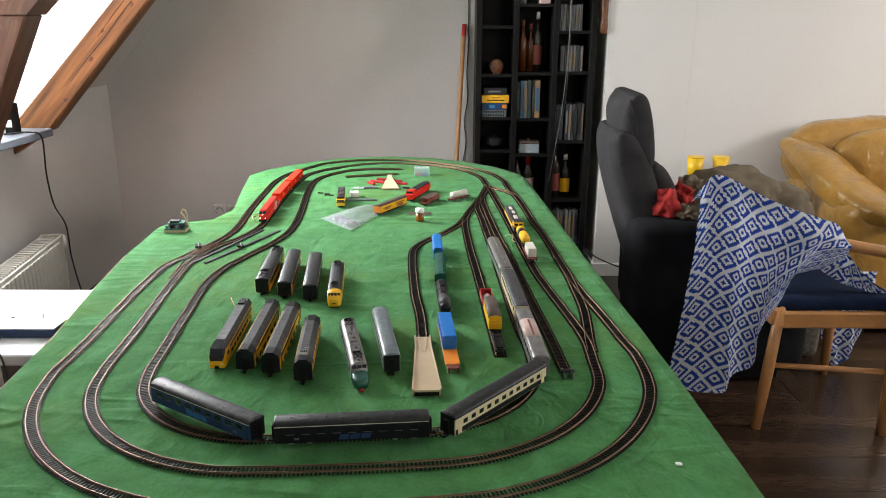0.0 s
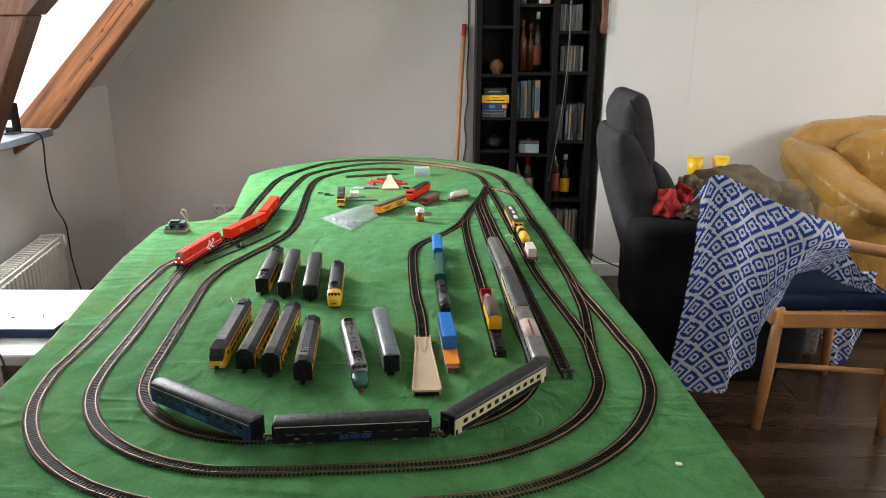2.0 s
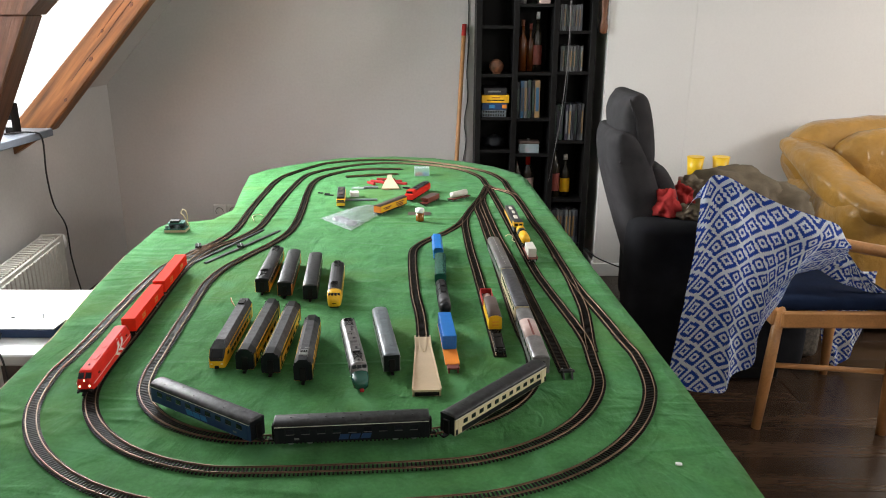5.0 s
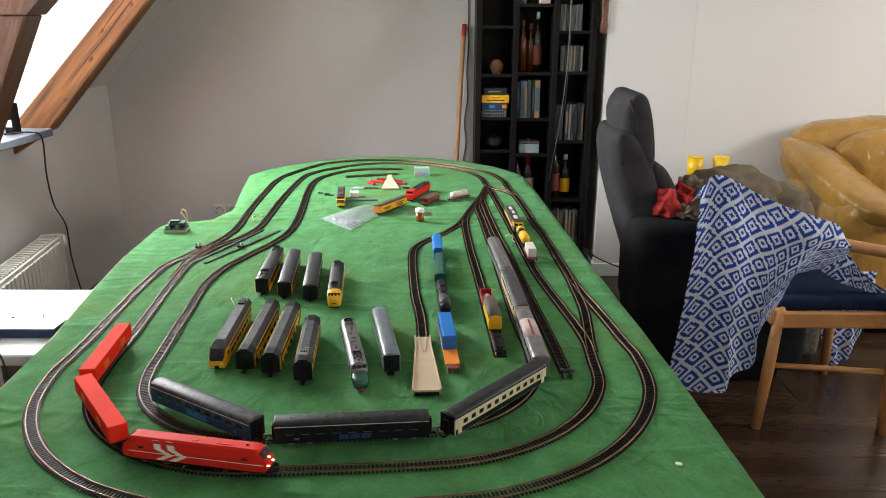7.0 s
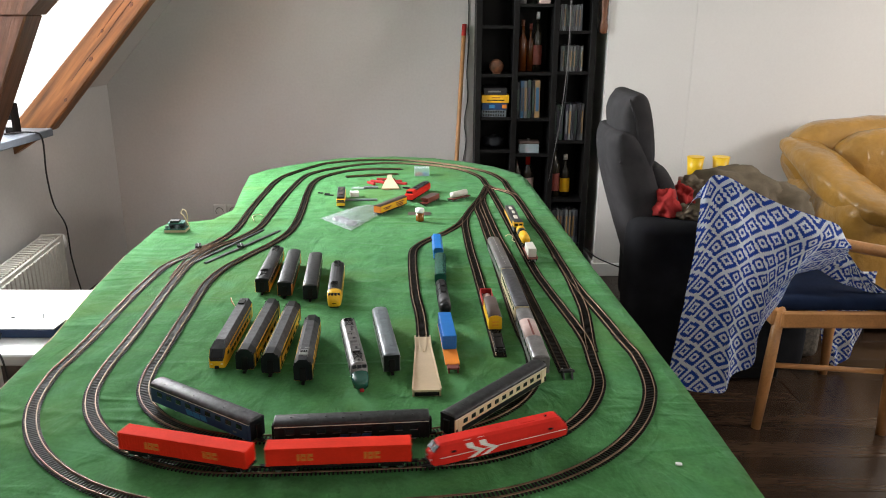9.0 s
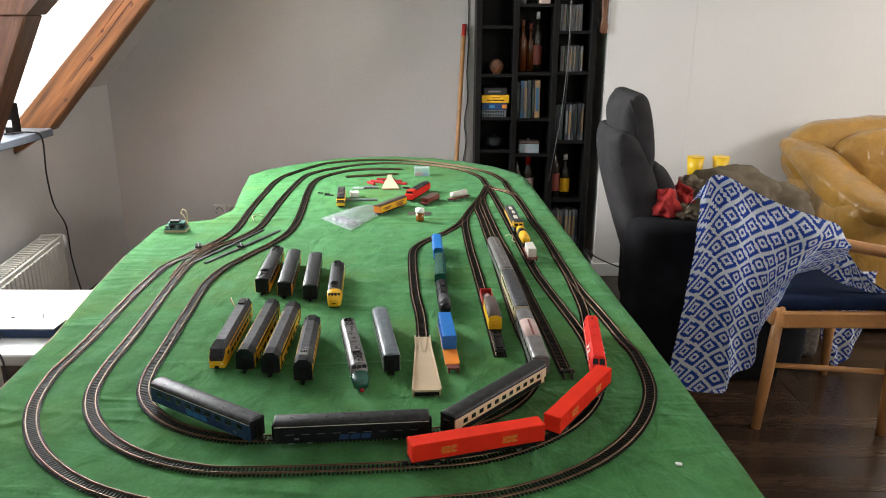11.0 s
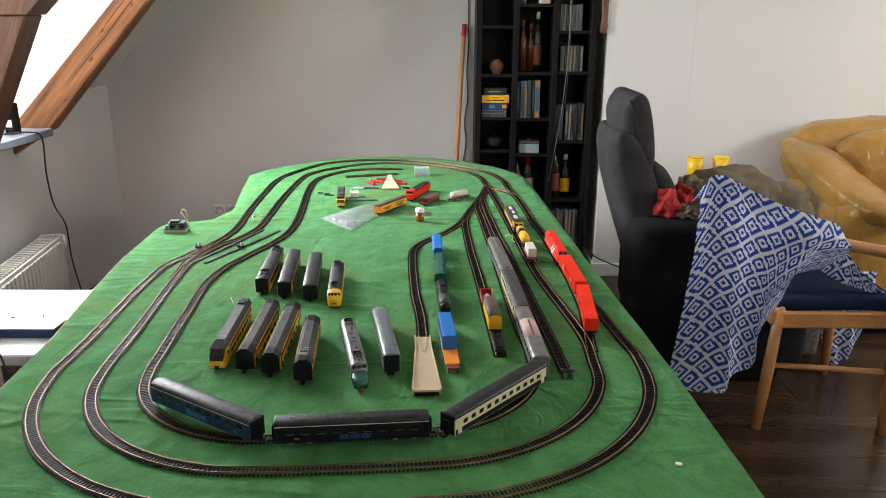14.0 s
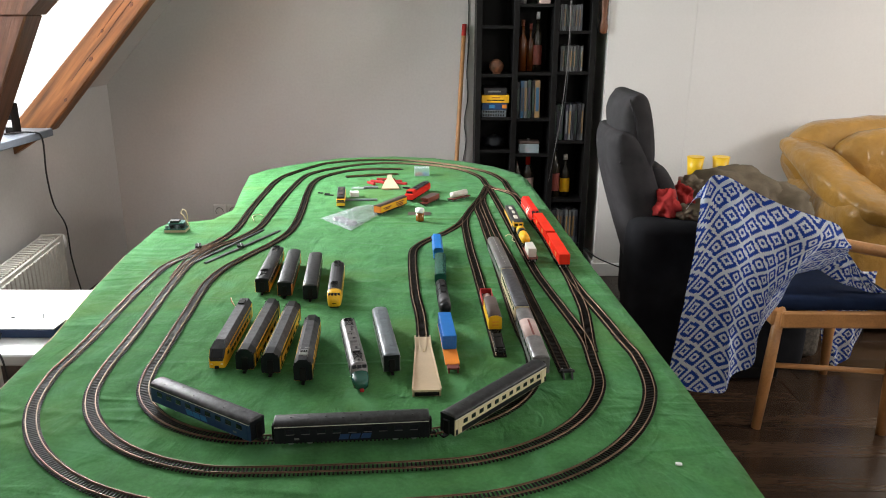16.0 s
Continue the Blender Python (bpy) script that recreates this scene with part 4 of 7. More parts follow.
def layout_table():
    t = thing("layout_table", "long chipboard layout table on trestles", "table")
    bm = geo()
    lo = [bm.verts.new((x, y, TABLE_Z - 0.022)) for x, y in OUTLINE]
    hi = [bm.verts.new((x, y, TABLE_Z - 0.004)) for x, y in OUTLINE]
    k = len(lo)
    bm.faces.new(hi)
    bm.faces.new(lo[::-1])
    for i in range(k):
        bm.faces.new((lo[i], lo[(i + 1) % k], hi[(i + 1) % k], hi[i]))
    bmesh.ops.recalc_face_normals(bm, faces=bm.faces)
    part("board", bm, M["board"], t)
    rim = [(-0.80, 0.50), (-0.82, 1.255), (-0.844, 1.517), (-0.887, 1.793), (-0.923, 2.084), (-0.936, 2.39)]
    part("edge_strip", loft([[(x - 0.010, y, TABLE_Z - 0.024), (x - 0.001, y, TABLE_Z - 0.024), (x - 0.001, y, TABLE_Z - 0.008), (x - 0.010, y, TABLE_Z - 0.008)] for x, y in rim]), M["board"], t, "raw edge of the board")
    for x in (-0.66, 0.28):
        for y in (0.75, 2.1, 3.2):
            part("leg", box(x - 0.03, x + 0.03, y - 0.03, y + 0.03, 0, TABLE_Z - 0.022, 0.003), M["board"], t)
    # the cloth: a fine sheet trimmed along the outline, turned down at its rim
    bm = geo()
    nx, ny = 100, 220
    step = 0.0153
    vs = {}
    for j in range(ny):
        for i in range(nx):
            x, y = -0.98 + i * step, 0.45 + j * step
            if inside(x, y):
                vs[i, j] = bm.verts.new((x, y, TABLE_Z + felt_z(x, y)))
    for i, j in list(vs):
        c = [(i, j), (i + 1, j), (i + 1, j + 1), (i, j + 1)]
        if all(q_ in vs for q_ in c):
            bm.faces.new([vs[q_] for q_ in c])
    # pull the ragged rim out to the outline
    def snap(p):
        best, bd = None, 1e9
        for a, b in zip(OUTLINE, OUTLINE[1:] + OUTLINE[:1]):
            a, b = Vector((*a, 0)), Vector((*b, 0))
            d = b - a
            s_ = max(0, min(1, (p - a).dot(d) / d.length_squared))
            q_ = a + d * s_
            if (q_ - p).length < bd:
                best, bd = q_, (q_ - p).length
        return best
    rim = [e for e in bm.edges if e.is_boundary]
    for v in {v for e in rim for v in e.verts}:
        q_ = snap(Vector((v.co.x, v.co.y, 0)))
        v.co.x, v.co.y = q_.x, q_.y
    ext = bmesh.ops.extrude_edge_only(bm, edges=rim)["geom"]
    for v in ext:
        if isinstance(v, bmesh.types.BMVert):
            v.co.z -= 0.012
            v.co.x += 0.004 if v.co.x > 0 else -0.004
    bmesh.ops.recalc_face_normals(bm, faces=bm.faces)
    cloth = solid("table_cloth", bm, M["felt"], "green felt cloth with creases covering the layout table", "cloth", shade=True)
    for pts in ([(-0.395, 1.70), (-0.475, 1.45), (-0.535, 1.25), (-0.560, 1.10), (-0.575, 0.98), (-0.58, 0.86)],):
        rings = []
        for p in smooth([(x, y, 0) for x, y in pts], 10):
            z = TABLE_Z + felt_z(p.x, p.y)
            rings.append([(p.x - 0.012, p.y - 0.004, z - 0.001), (p.x + 0.002, p.y + 0.001, z - 0.001), (p.x + 0.0010, p.y + 0.001, z + 0.0003), (p.x - 0.008, p.y - 0.003, z + 0.0002)])
        part("seam", loft(rings), M["felt"], cloth, "raised seam of the felt")


# ---- tracks ----
YAW = radians(4.32)
RAIL_TOP = TABLE_Z + 0.0058


def near_loop(r, cx=-0.3057, cy=1.3441, ln=0.2585, n=5):
    """Two quarter turns joined by a straight, at the near end of the table."""
    c, s = math.cos(YAW), math.sin(YAW)
    uv = [(r * math.cos(math.pi + i * math.pi / 2 / n), r * math.sin(math.pi + i * math.pi / 2 / n)) for i in range(n + 1)]
    uv += [(ln + r * math.cos(1.5 * math.pi + i * math.pi / 2 / n), r * math.sin(1.5 * math.pi + i * math.pi / 2 / n)) for i in range(n + 1)]
    return [(cx + u * c - v * s, cy + u * s + v * c) for u, v in uv]


OUTER_NEAR, MID_NEAR, INNER_NEAR = near_loop(0.4461), near_loop(0.3528), near_loop(0.2630, -0.3057, 1.3441, 0.2250)
FAR_MID = [(-0.672, 1.512), (-0.688, 1.689), (-0.708, 1.912), (-0.709, 2.02), (-0.680, 2.162), (-0.632, 2.265), (-0.604, 2.39), (-0.606, 2.557), (-0.614, 2.845), (-0.606, 3.199), (-0.565, 3.33), (-0.458, 3.45), (-0.335, 3.53), (-0.201, 3.542)]
LINES = {
    "outer": [(0.266, 2.999), (0.283, 2.856), (0.296, 2.672), (0.307, 2.464), (0.321, 2.297), (0.337, 1.95), (0.351, 1.78), (0.368, 1.653), (0.385, 1.50)][::1] + OUTER_NEAR[::-1] + [(-0.752, 1.404), (-0.759, 1.556), (-0.768, 1.719), (-0.772, 1.856), (-0.770, 1.969), (-0.742, 2.073), (-0.695, 2.219), (-0.677, 2.330), (-0.680, 2.463), (-0.692, 2.621), (-0.703, 2.887), (-0.700, 3.197), (-0.594, 3.475), (-0.519, 3.564), (-0.391, 3.625), (-0.234, 3.635), (-0.103, 3.594), (0.022, 3.52), (0.136, 3.421), (0.215, 3.303), (0.256, 3.16), (0.266, 2.999)],
    "middle": [(0.192, 2.924), (0.216, 2.563), (0.248, 2.007), (0.266, 1.821), (0.282, 1.70), (0.296, 1.593), (0.307, 1.48)] + MID_NEAR[::-1] + FAR_MID + [(-0.066, 3.501), (0.04, 3.433), (0.108, 3.353), (0.161, 3.227), (0.178, 3.085), (0.192, 2.924)],
    "inner": [(0.185, 3.03), (0.150, 2.84), (0.125, 2.687), (0.135, 2.469), (0.150, 2.097), (0.168, 1.60), (0.180, 1.45)] + INNER_NEAR[::-1] + [(-0.574, 1.385), (-0.587, 1.526), (-0.597, 1.646), (-0.608, 1.771), (-0.612, 1.858), (-0.602, 1.951), (-0.568, 2.065), (-0.523, 2.194), (-0.496, 2.325), (-0.496, 2.481), (-0.518, 2.733), (-0.530, 2.841), (-0.545, 3.049), (-0.536, 3.164), (-0.511, 3.235), (-0.445, 3.335), (-0.365, 3.383), (-0.278, 3.399), (-0.185, 3.401)],
    "ramp_siding": [(0.178, 3.03), (0.143, 2.824), (0.100, 2.643), (0.063, 2.468), (0.011, 2.339), (-0.043, 2.255), (-0.082, 2.167), (-0.088, 2.061), (-0.070, 1.779), (-0.052, 1.627), (-0.043, 1.499)],
    "red_siding": [(0.078, 2.53), (0.074, 2.40), (0.081, 2.152), (0.094, 1.903), (0.110, 1.565), (0.118, 1.40)],
    "buffer_siding": [(0.155, 2.86), (0.150, 2.72), (0.172, 2.30), (0.194, 2.043), (0.216, 1.719), (0.231, 1.50), (0.240, 1.33)],
    "far_link": [(0.182, 3.06), (0.205, 3.0), (0.246, 2.946), (0.278, 2.876), (0.290, 2.76)],
    "crossover": [(0.310, 1.43), (0.314, 1.48), (0.325, 1.567), (0.335, 1.671), (0.337, 1.80), (0.336, 1.93), (0.328, 2.10)],
    "loose_curve": [(-0.421, 3.215), (-0.309, 3.254), (-0.194, 3.282)],
    "left_link": [(-0.690, 2.26), (-0.700, 2.18), (-0.722, 2.09), (-0.722, 1.98), (-0.712, 1.88)],
}
PARTS_NEAR = 1.40


def even(points, step):
    """Equally spaced places and headings along a line."""
    ps = smooth([(x, y, 0) for x, y in points], 12)
    out, left = [], 0.0
    for a, b in zip(ps, ps[1:]):
        d = (b - a).length
        if d < 1e-6:
            continue
        while left <= d:
            out.append((a.lerp(b, left / d), math.atan2(b.y - a.y, b.x - a.x)))
            left += step
        left -= d
    return out


def rail_strip(line, off, material, parent, dz):
    rings = []
    for p, h in even(line, 0.012):
        nx, ny = -math.sin(h), math.cos(h)
        c = (p.x + nx * off, p.y + ny * off)
        rings.append([(c[0] + nx * w, c[1] + ny * w, TABLE_Z + z + dz) for w, z in ((-0.0011, 0.0030), (0.0011, 0.0030), (0.0005, 0.0040), (0.0005, 0.0058), (-0.0005, 0.0058), (-0.0005, 0.0040))])
    return part("rail", loft(rings), material, parent)


def tracks():
    one = mesh_of("sleeper", box(-0.0014, 0.0014, -0.0135, 0.0135, 0.0002, 0.0028, 0.0003), M["sleeper"])
    for k, (name, line) in enumerate(LINES.items()):
        near = name in ("outer", "middle", "inner")
        t = thing("railway_track", {"outer": "outer loop of model railway track on green felt", "middle": "middle loop of model railway track on green felt", "inner": "inner loop of model railway track on green felt"}.get(name, "model railway siding with nickel rails and dark sleepers"), "model track", group="model tracks")
        dz = 0.0006 * (k % 3)
        for off in (-0.00825, 0.00825):
            rail_strip(line, off, M["rail"] if name != "loose_curve" else M["rust_rail"], t, dz)
        vs, fs = [], []
        for p, h in even(line, 0.0066):
            m = Matrix.Translation((p.x, p.y, TABLE_Z + dz)) @ Matrix.Rotation(h, 4, "Z")
            if near and p.y < (PARTS_NEAR if name != "inner" else 1.25):
                piece("sleeper", one, t, m)
            else:
                b = len(vs)
                for x in (-0.0014, 0.0014):
                    for y in (-0.0135, 0.0135):
                        for z in (0.0, 0.0028):
                            vs.append(m @ Vector((x, y, z)))
                fs += [tuple(b + i for i in f) for f in ((0, 1, 3, 2), (4, 6, 7, 5), (0, 4, 5, 1), (2, 3, 7, 6), (1, 5, 7, 3))]
        if vs:
            me = bpy.data.meshes.new("sleeper_rest")
            me.from_pydata(vs, [], fs)
            me.materials.append(M["sleeper"])
            ob = new("sleeper_rest", me)
            ob.parent = t
            tagged(ob, kind="stuff")


# ---- rolling stock ----
def bogie(parent, y, wheel_r=0.0055, base=0.030, w=0.022, z=0.0):
    b = part("bogie", quadbox(quadbox(box(-w / 2, -w / 2 + 0.003, y - base * 0.72, y + base * 0.72, z + 0.004, z + 0.010, 0.0008), w / 2 - 0.003, w / 2, y - base * 0.72, y + base * 0.72, z + 0.004, z + 0.010, 0.0008), -w / 2 + 0.003, w / 2 - 0.003, y - 0.006, y + 0.006, z + 0.006, z + 0.011), M["chassis"], parent)
    for yy in (y - base / 2, y + base / 2):
        bm = geo()
        for x in (-0.0083, 0.0083):
            tube([(x - 0.0012, yy, z + wheel_r), (x + 0.0012, yy, z + wheel_r)], wheel_r, 14, bm)
        tube([(-0.0083, yy, z + wheel_r), (0.0083, yy, z + wheel_r)], 0.0012, 6, bm)
        part("wheelset", bm, M["steel"], b)
    return b


def coach(m, label, L=0.245, W=0.0325, z0=0.0068, zs=0.0365, H=0.0450, side="navy_paint", roof="roof_grey", end="coal", windows=9, win_z=(0.0225, 0.0305), win_w=0.013, cat="model coach", stripes=(), doors=True, chamfer=0.0, rail=True, bumps=6, skirt="chassis", name="model_coach", ledges=False):
    t = thing(name, label, cat, m, "model trains")
    body = geo()
    quadbox(body, -W / 2, W / 2, -L / 2, L / 2, z0, zs, 0.0010, 2)
    part("body", body, M[side], t)
    n = 10
    rings = []
    for y, k in ((-L / 2 - 0.0004, 0.93), (-L / 2 + 0.002, 1.0), (L / 2 - 0.002, 1.0), (L / 2 + 0.0004, 0.93)):
        if chamfer:
            arc = [(W / 2, zs - 0.001), (W / 2, zs), (W / 2 - chamfer, H), (-W / 2 + chamfer, H), (-W / 2, zs), (-W / 2, zs - 0.001)]
        else:
            arc = [((W / 2 + 0.0005) * math.cos(math.pi * i / n), zs + (H - zs) * math.sin(math.pi * i / n) ** 0.8) for i in range(n + 1)]
        rings.append([(x * (1 if k == 1 else 0.985), y, zs - 0.001 + (z - zs + 0.001) * k) for x, z in arc])
    part("roof", loft(rings), M[roof], t, shade=not chamfer)
    for y in (-L / 2, L / 2):
        s = math.copysign(1, y)
        if chamfer:
            part("end_hood", loft([[(W / 2 + 0.0004, y + d, z0 + 0.002), (W / 2 + 0.0004, y + d, zs), (W / 2 - chamfer, y + d, H + 0.0004), (-W / 2 + chamfer, y + d, H + 0.0004), (-W / 2 - 0.0004, y + d, zs), (-W / 2 - 0.0004, y + d, z0 + 0.002)] for d in (-s * 0.026, s * 0.0018)]), M[end], t, "black end hood")
        part("end_wall", quadbox(geo(), -W / 2 + 0.0012, W / 2 - 0.0012, min(y, y + s * 0.0012), max(y, y + s * 0.0012), z0 + 0.001, zs + (H - zs) * 0.55, 0.0005), M[end], t)
        part("gangway", box(-0.006, 0.006, min(y + s * 0.0012, y + s * 0.005), max(y + s * 0.0012, y + s * 0.005), z0 + 0.001, zs - 0.003, 0.001), M["chassis"], t, "black rubber gangway")
        part("coupler", box(-0.003, 0.003, min(y, y + s * 0.012), max(y, y + s * 0.012), 0.004, 0.007), M["chassis"], t)
    wm = mesh_of("window", box(-0.0006, 0.0006, -win_w / 2, win_w / 2, win_z[0], win_z[1], 0.0004), M["glass"])
    lm_ = mesh_of("window_ledge", box(-0.0009, 0.0009, -win_w / 2, win_w / 2, win_z[0] - 0.0010, win_z[0] - 0.0002), M["silver"]) if ledges else None
    for i in range(windows):
        y = (i - (windows - 1) / 2) * (L * 0.80 / max(1, windows - 1))
        for x in (-W / 2, W / 2):
            piece("window", wm, t, Matrix.Translation((x, y, 0)))
            if ledges:
                piece("window_ledge", lm_, t, Matrix.Translation((x, y, 0)))
    if doors:
        dm = mesh_of("door", box(-0.0005, 0.0005, -0.005, 0.005, z0 + 0.0015, zs - 0.002, 0.0003), M[side])
        for y in (-L * 0.455, L * 0.455):
            for x in (-W / 2, W / 2):
                piece("door", dm, t, Matrix.Translation((x, y, 0)))
    for (za, zb, col, ya, yb) in stripes:
        for x in (-W / 2, W / 2):
            part("stripe", box(x - 0.0004, x + 0.0004, ya * L / 2, yb * L / 2, za, zb), M[col], t)
    if bumps:
        vm = mesh_of("roof_vent", turned([(0, 0), (0.0022, 0), (0.0018, 0.0012), (0, 0.0015)], sides=8), M[roof])
        for i in range(bumps):
            for sx in ((-0.2, 0.2) if i % 2 else (0.05,)):
                piece("roof_vent", vm, t, Matrix.Translation((sx * W, (i - (bumps - 1) / 2) * L * 0.9 / bumps, H - 0.0006 - (abs(sx) * 2) ** 2 * (H - zs) * 0.6)))
    for x in (-W / 2, W / 2):
        part("gutter", box(x - 0.0008, x + 0.0008, -L / 2 + (0.028 if chamfer else 0.001), L / 2 - (0.028 if chamfer else 0.001), zs - (0.0020 if chamfer else 0.0012), zs), M["offwhite" if not chamfer else "ns_yellow"], t, "thin pale gutter line")
    part("underframe", box(-W / 2 + 0.004, W / 2 - 0.004, -L / 2 + 0.004, L / 2 - 0.004, z0 - 0.002, z0), M[skirt], t)
    part("battery_box", box(-W / 2 + 0.006, W / 2 - 0.006, -L * 0.14, L * 0.14, 0.0035, z0 - 0.002, 0.0006), M["chassis"], t)
    for y in (-L * 0.34, L * 0.34):
        bogie(t, y)
    return t


def on_table(x0, y0, x1, y1, z=0.0005):
    """A pose midway between the near end (x0, y0) and the far end (x1, y1), +y of the thing pointing to the far end."""
    return pose((x0 + x1) / 2, (y0 + y1) / 2, TABLE_Z + z, 0, 0, math.degrees(math.atan2(y1 - y0, x1 - x0)) - 90)


ON_RAIL = 0.0066


def pantograph(t, y, z, folded=True, s=1.0):
    bm = geo()
    for k in (-1, 1):
        tube([(0.0065 * k, y - 0.011 * s, z), (0.003 * k, y + 0.008 * s, z + 0.003), (0.006 * k, y - 0.002 * s, z + 0.006)], 0.0007, 5, bm)
        tube([(0.0065 * k, y - 0.010 * s, z), (-0.0065 * k, y + 0.008 * s, z + 0.004)], 0.0006, 5, bm)
        tube([(0.007 * k, y - 0.011 * s, z), (0.007 * k, y + 0.011 * s, z)], 0.0008, 5, bm)
    tube([(-0.009, y - 0.003 * s, z + 0.006), (0.009, y - 0.003 * s, z + 0.006)], 0.0009, 5, bm)
    tube([(-0.009, y + 0.002 * s, z + 0.006), (0.009, y + 0.002 * s, z + 0.006)], 0.0007, 5, bm)
    quadbox(bm, -0.007, 0.007, y + 0.013 * s - 0.002, y + 0.013 * s + 0.002, z - 0.001, z + 0.003)
    part("pantograph", bm, M["chassis"], t, "thin black metal pantograph")


def roof_gear(t, H, y0, y1, seed, material="roof_dark"):
    """Pipes, boxes and insulators along a model's roof."""
    rng = random.Random(seed)
    for x in (-0.0085, 0.0080):
        pts = [(x + rng.uniform(-0.0008, 0.0008), y0 + (y1 - y0) * k / 9, H - 0.0004 + (0.0010 if k % 3 else 0.0002)) for k in range(10)]
        part("roof_pipe", tube(pts, 0.0007, 6), M[material], t)
    n = max(4, int((y1 - y0) / 0.016))
    for k in range(n):
        y = y0 + (y1 - y0) * (k + 0.5) / n + rng.uniform(-0.003, 0.003)
        kind = rng.random()
        x = rng.uniform(-0.005, 0.005)
        if kind < 0.45:
            a, b, h = rng.uniform(0.002, 0.004), rng.uniform(0.002, 0.006), rng.uniform(0.0010, 0.0026)
            part("roof_box", box(x - a, x + a, y - b, y + b, H - 0.001, H + h, 0.0004), M[rng.choice((material, "silver", "roof_grey"))], t)
        elif kind < 0.8:
            part("insulator", turned([(0, 0), (0.0014, 0), (0.0010, 0.0012), (0.0015, 0.0018), (0.0008, 0.0032), (0, 0.0034)], x, y, H - 0.0006, 8), M["chassis" if kind < 0.6 else "brown_roof"], t, shade=True)
        else:
            part("cross_pipe", tube([(-0.010, y, H - 0.0012), (-0.004, y, H + 0.0008), (0.005, y + 0.002, H + 0.0008), (0.010, y + 0.002, H - 0.0012)], 0.0006, 5), M[material], t)


def red_loco():
    """Red four-axle locomotive with white chevrons; +y is its leading end."""
    t = thing("red_locomotive", "bright red model locomotive with white chevrons, running on the track", "model locomotive", group="red train")
    W, z0, H = 0.032, 0.010, 0.044
    prof = [(-1, 0), (1, 0), (1, 0.50), (0.97, 0.56), (0.80, 0.90), (0.60, 1.0), (-0.60, 1.0), (-0.80, 0.90), (-0.97, 0.56), (-1, 0.50)]
    rings = []
    for y, kw, kh in ((-0.116, 0.80, 0.50), (-0.1135, 0.86, 0.60), (-0.102, 0.97, 0.97), (-0.096, 1, 1), (0.096, 1, 1), (0.102, 0.97, 0.97), (0.1135, 0.86, 0.60), (0.116, 0.80, 0.50)):
        rings.append([(x * kw * W / 2, y, z0 + (H - z0) * z * (kh if z > 0.5 else 1) if z > 0.5 else z0 + (H - z0) * z * (0.9 if kh < 0.7 else 1)) for x, z in prof])
    part("body", loft(rings), M["loco_red"], t)
    for s in (-1, 1):
        for x in (-0.0062, 0.0062):
            bm = loft([[(x - 0.0052, s * 0.1142, 0.0315), (x + 0.0052, s * 0.1142, 0.0315), (x + 0.0048, s * 0.1062, 0.0402), (x - 0.0048, s * 0.1062, 0.0402)], [(x - 0.0052, s * 0.1122, 0.0310), (x + 0.0052, s * 0.1122, 0.0310), (x + 0.0048, s * 0.1042, 0.0397), (x - 0.0048, s * 0.1042, 0.0397)]])
            part("windscreen", bm, M["glass"], t)
        for x, z in ((-0.0085, 0.0180), (0.0085, 0.0180)):
            part("headlight", turned([(0, 0), (0.0019, 0), (0.0015, 0.0012), (0, 0.0014)], sides=10), M["lamp"] if s > 0 else M["white_print"], t, shade=True).matrix_basis = pose(x, s * 0.1162, z, -90 * s)
        part("headlight", turned([(0, 0), (0.0016, 0), (0.0013, 0.0012), (0, 0.0014)], sides=10), M["lamp"] if s > 0 else M["white_print"], t, shade=True).matrix_basis = pose(0, s * 0.1146, 0.0285, -75 * s)
        part("buffer_beam", box(-0.0135, 0.0135, min(s * 0.113, s * 0.1185), max(s * 0.113, s * 0.1185), 0.0065, 0.0125, 0.0008), M["chassis"], t)
        for x in (-0.010, 0.010):
            part("buffer", tube([(x, s * 0.118, 0.0098), (x, s * 0.1235, 0.0098)], 0.0024, 10), M["chassis"], t)
        part("coupler", box(-0.003, 0.003, min(s * 0.118, s * 0.128), max(s * 0.118, s * 0.128), 0.0045, 0.0075), M["chassis"], t)
        for y in (0.083, ):
            part("cab_window", box(-W / 2 - 0.0006, W / 2 + 0.0006, s * y - 0.004, s * y + 0.004, 0.0275, 0.0305), M["glass"], t)
    # white line and chevrons on both flanks, arrows pointing forward
    for sx in (-1, 1):
        x = sx * (W / 2 + 0.0003)
        part("side_line", box(min(x, x - sx * 0.0006), max(x, x - sx * 0.0006), -0.104, 0.112, 0.0212, 0.0222), M["white_print"], t)
        for y in (-0.0415, -0.0195):
            bm = geo()
            for za, zb, ya, yb in ((0.0115, 0.0205, -0.018, 0.0), (0.0295, 0.0205, -0.018, 0.0)):
                loft([[(xx, y + ya, za), (xx, y + ya + 0.011, za), (xx, y + yb + 0.011, zb), (xx, y + yb, zb)] for xx in (x - sx * 0.0008, x + sx * 0.0002)], bm)
            part("chevron", bm, M["white_print"], t)
            bm = loft([[(sx * a, y - 0.0185, z + d), (sx * a, y - 0.0075, z + d), (sx * b, y - 0.0235 + 0.011, zz + d), (sx * b, y - 0.0235, zz + d)] for d in (0.0, 0.0006) for a, z, b, zz in ((0.0158, 0.0290, 0.0122, 0.0412),)])
            part("chevron", bm, M["white_print"], t)
    part("roof_hatch", box(-0.006, 0.006, 0.035, 0.060, H - 0.0005, H + 0.0008, 0.0004), M["loco_red"], t)
    part("roof_fan", turned([(0, 0), (0.006, 0), (0.006, 0.001), (0, 0.001)], 0, 0.0, H - 0.0002, 20), M["loco_red"], t)
    part("roof_horn", turned([(0, 0), (0.0018, 0), (0.0012, 0.002), (0, 0.002)], 0, 0.082, H - 0.0002, 10), M["chassis"], t)
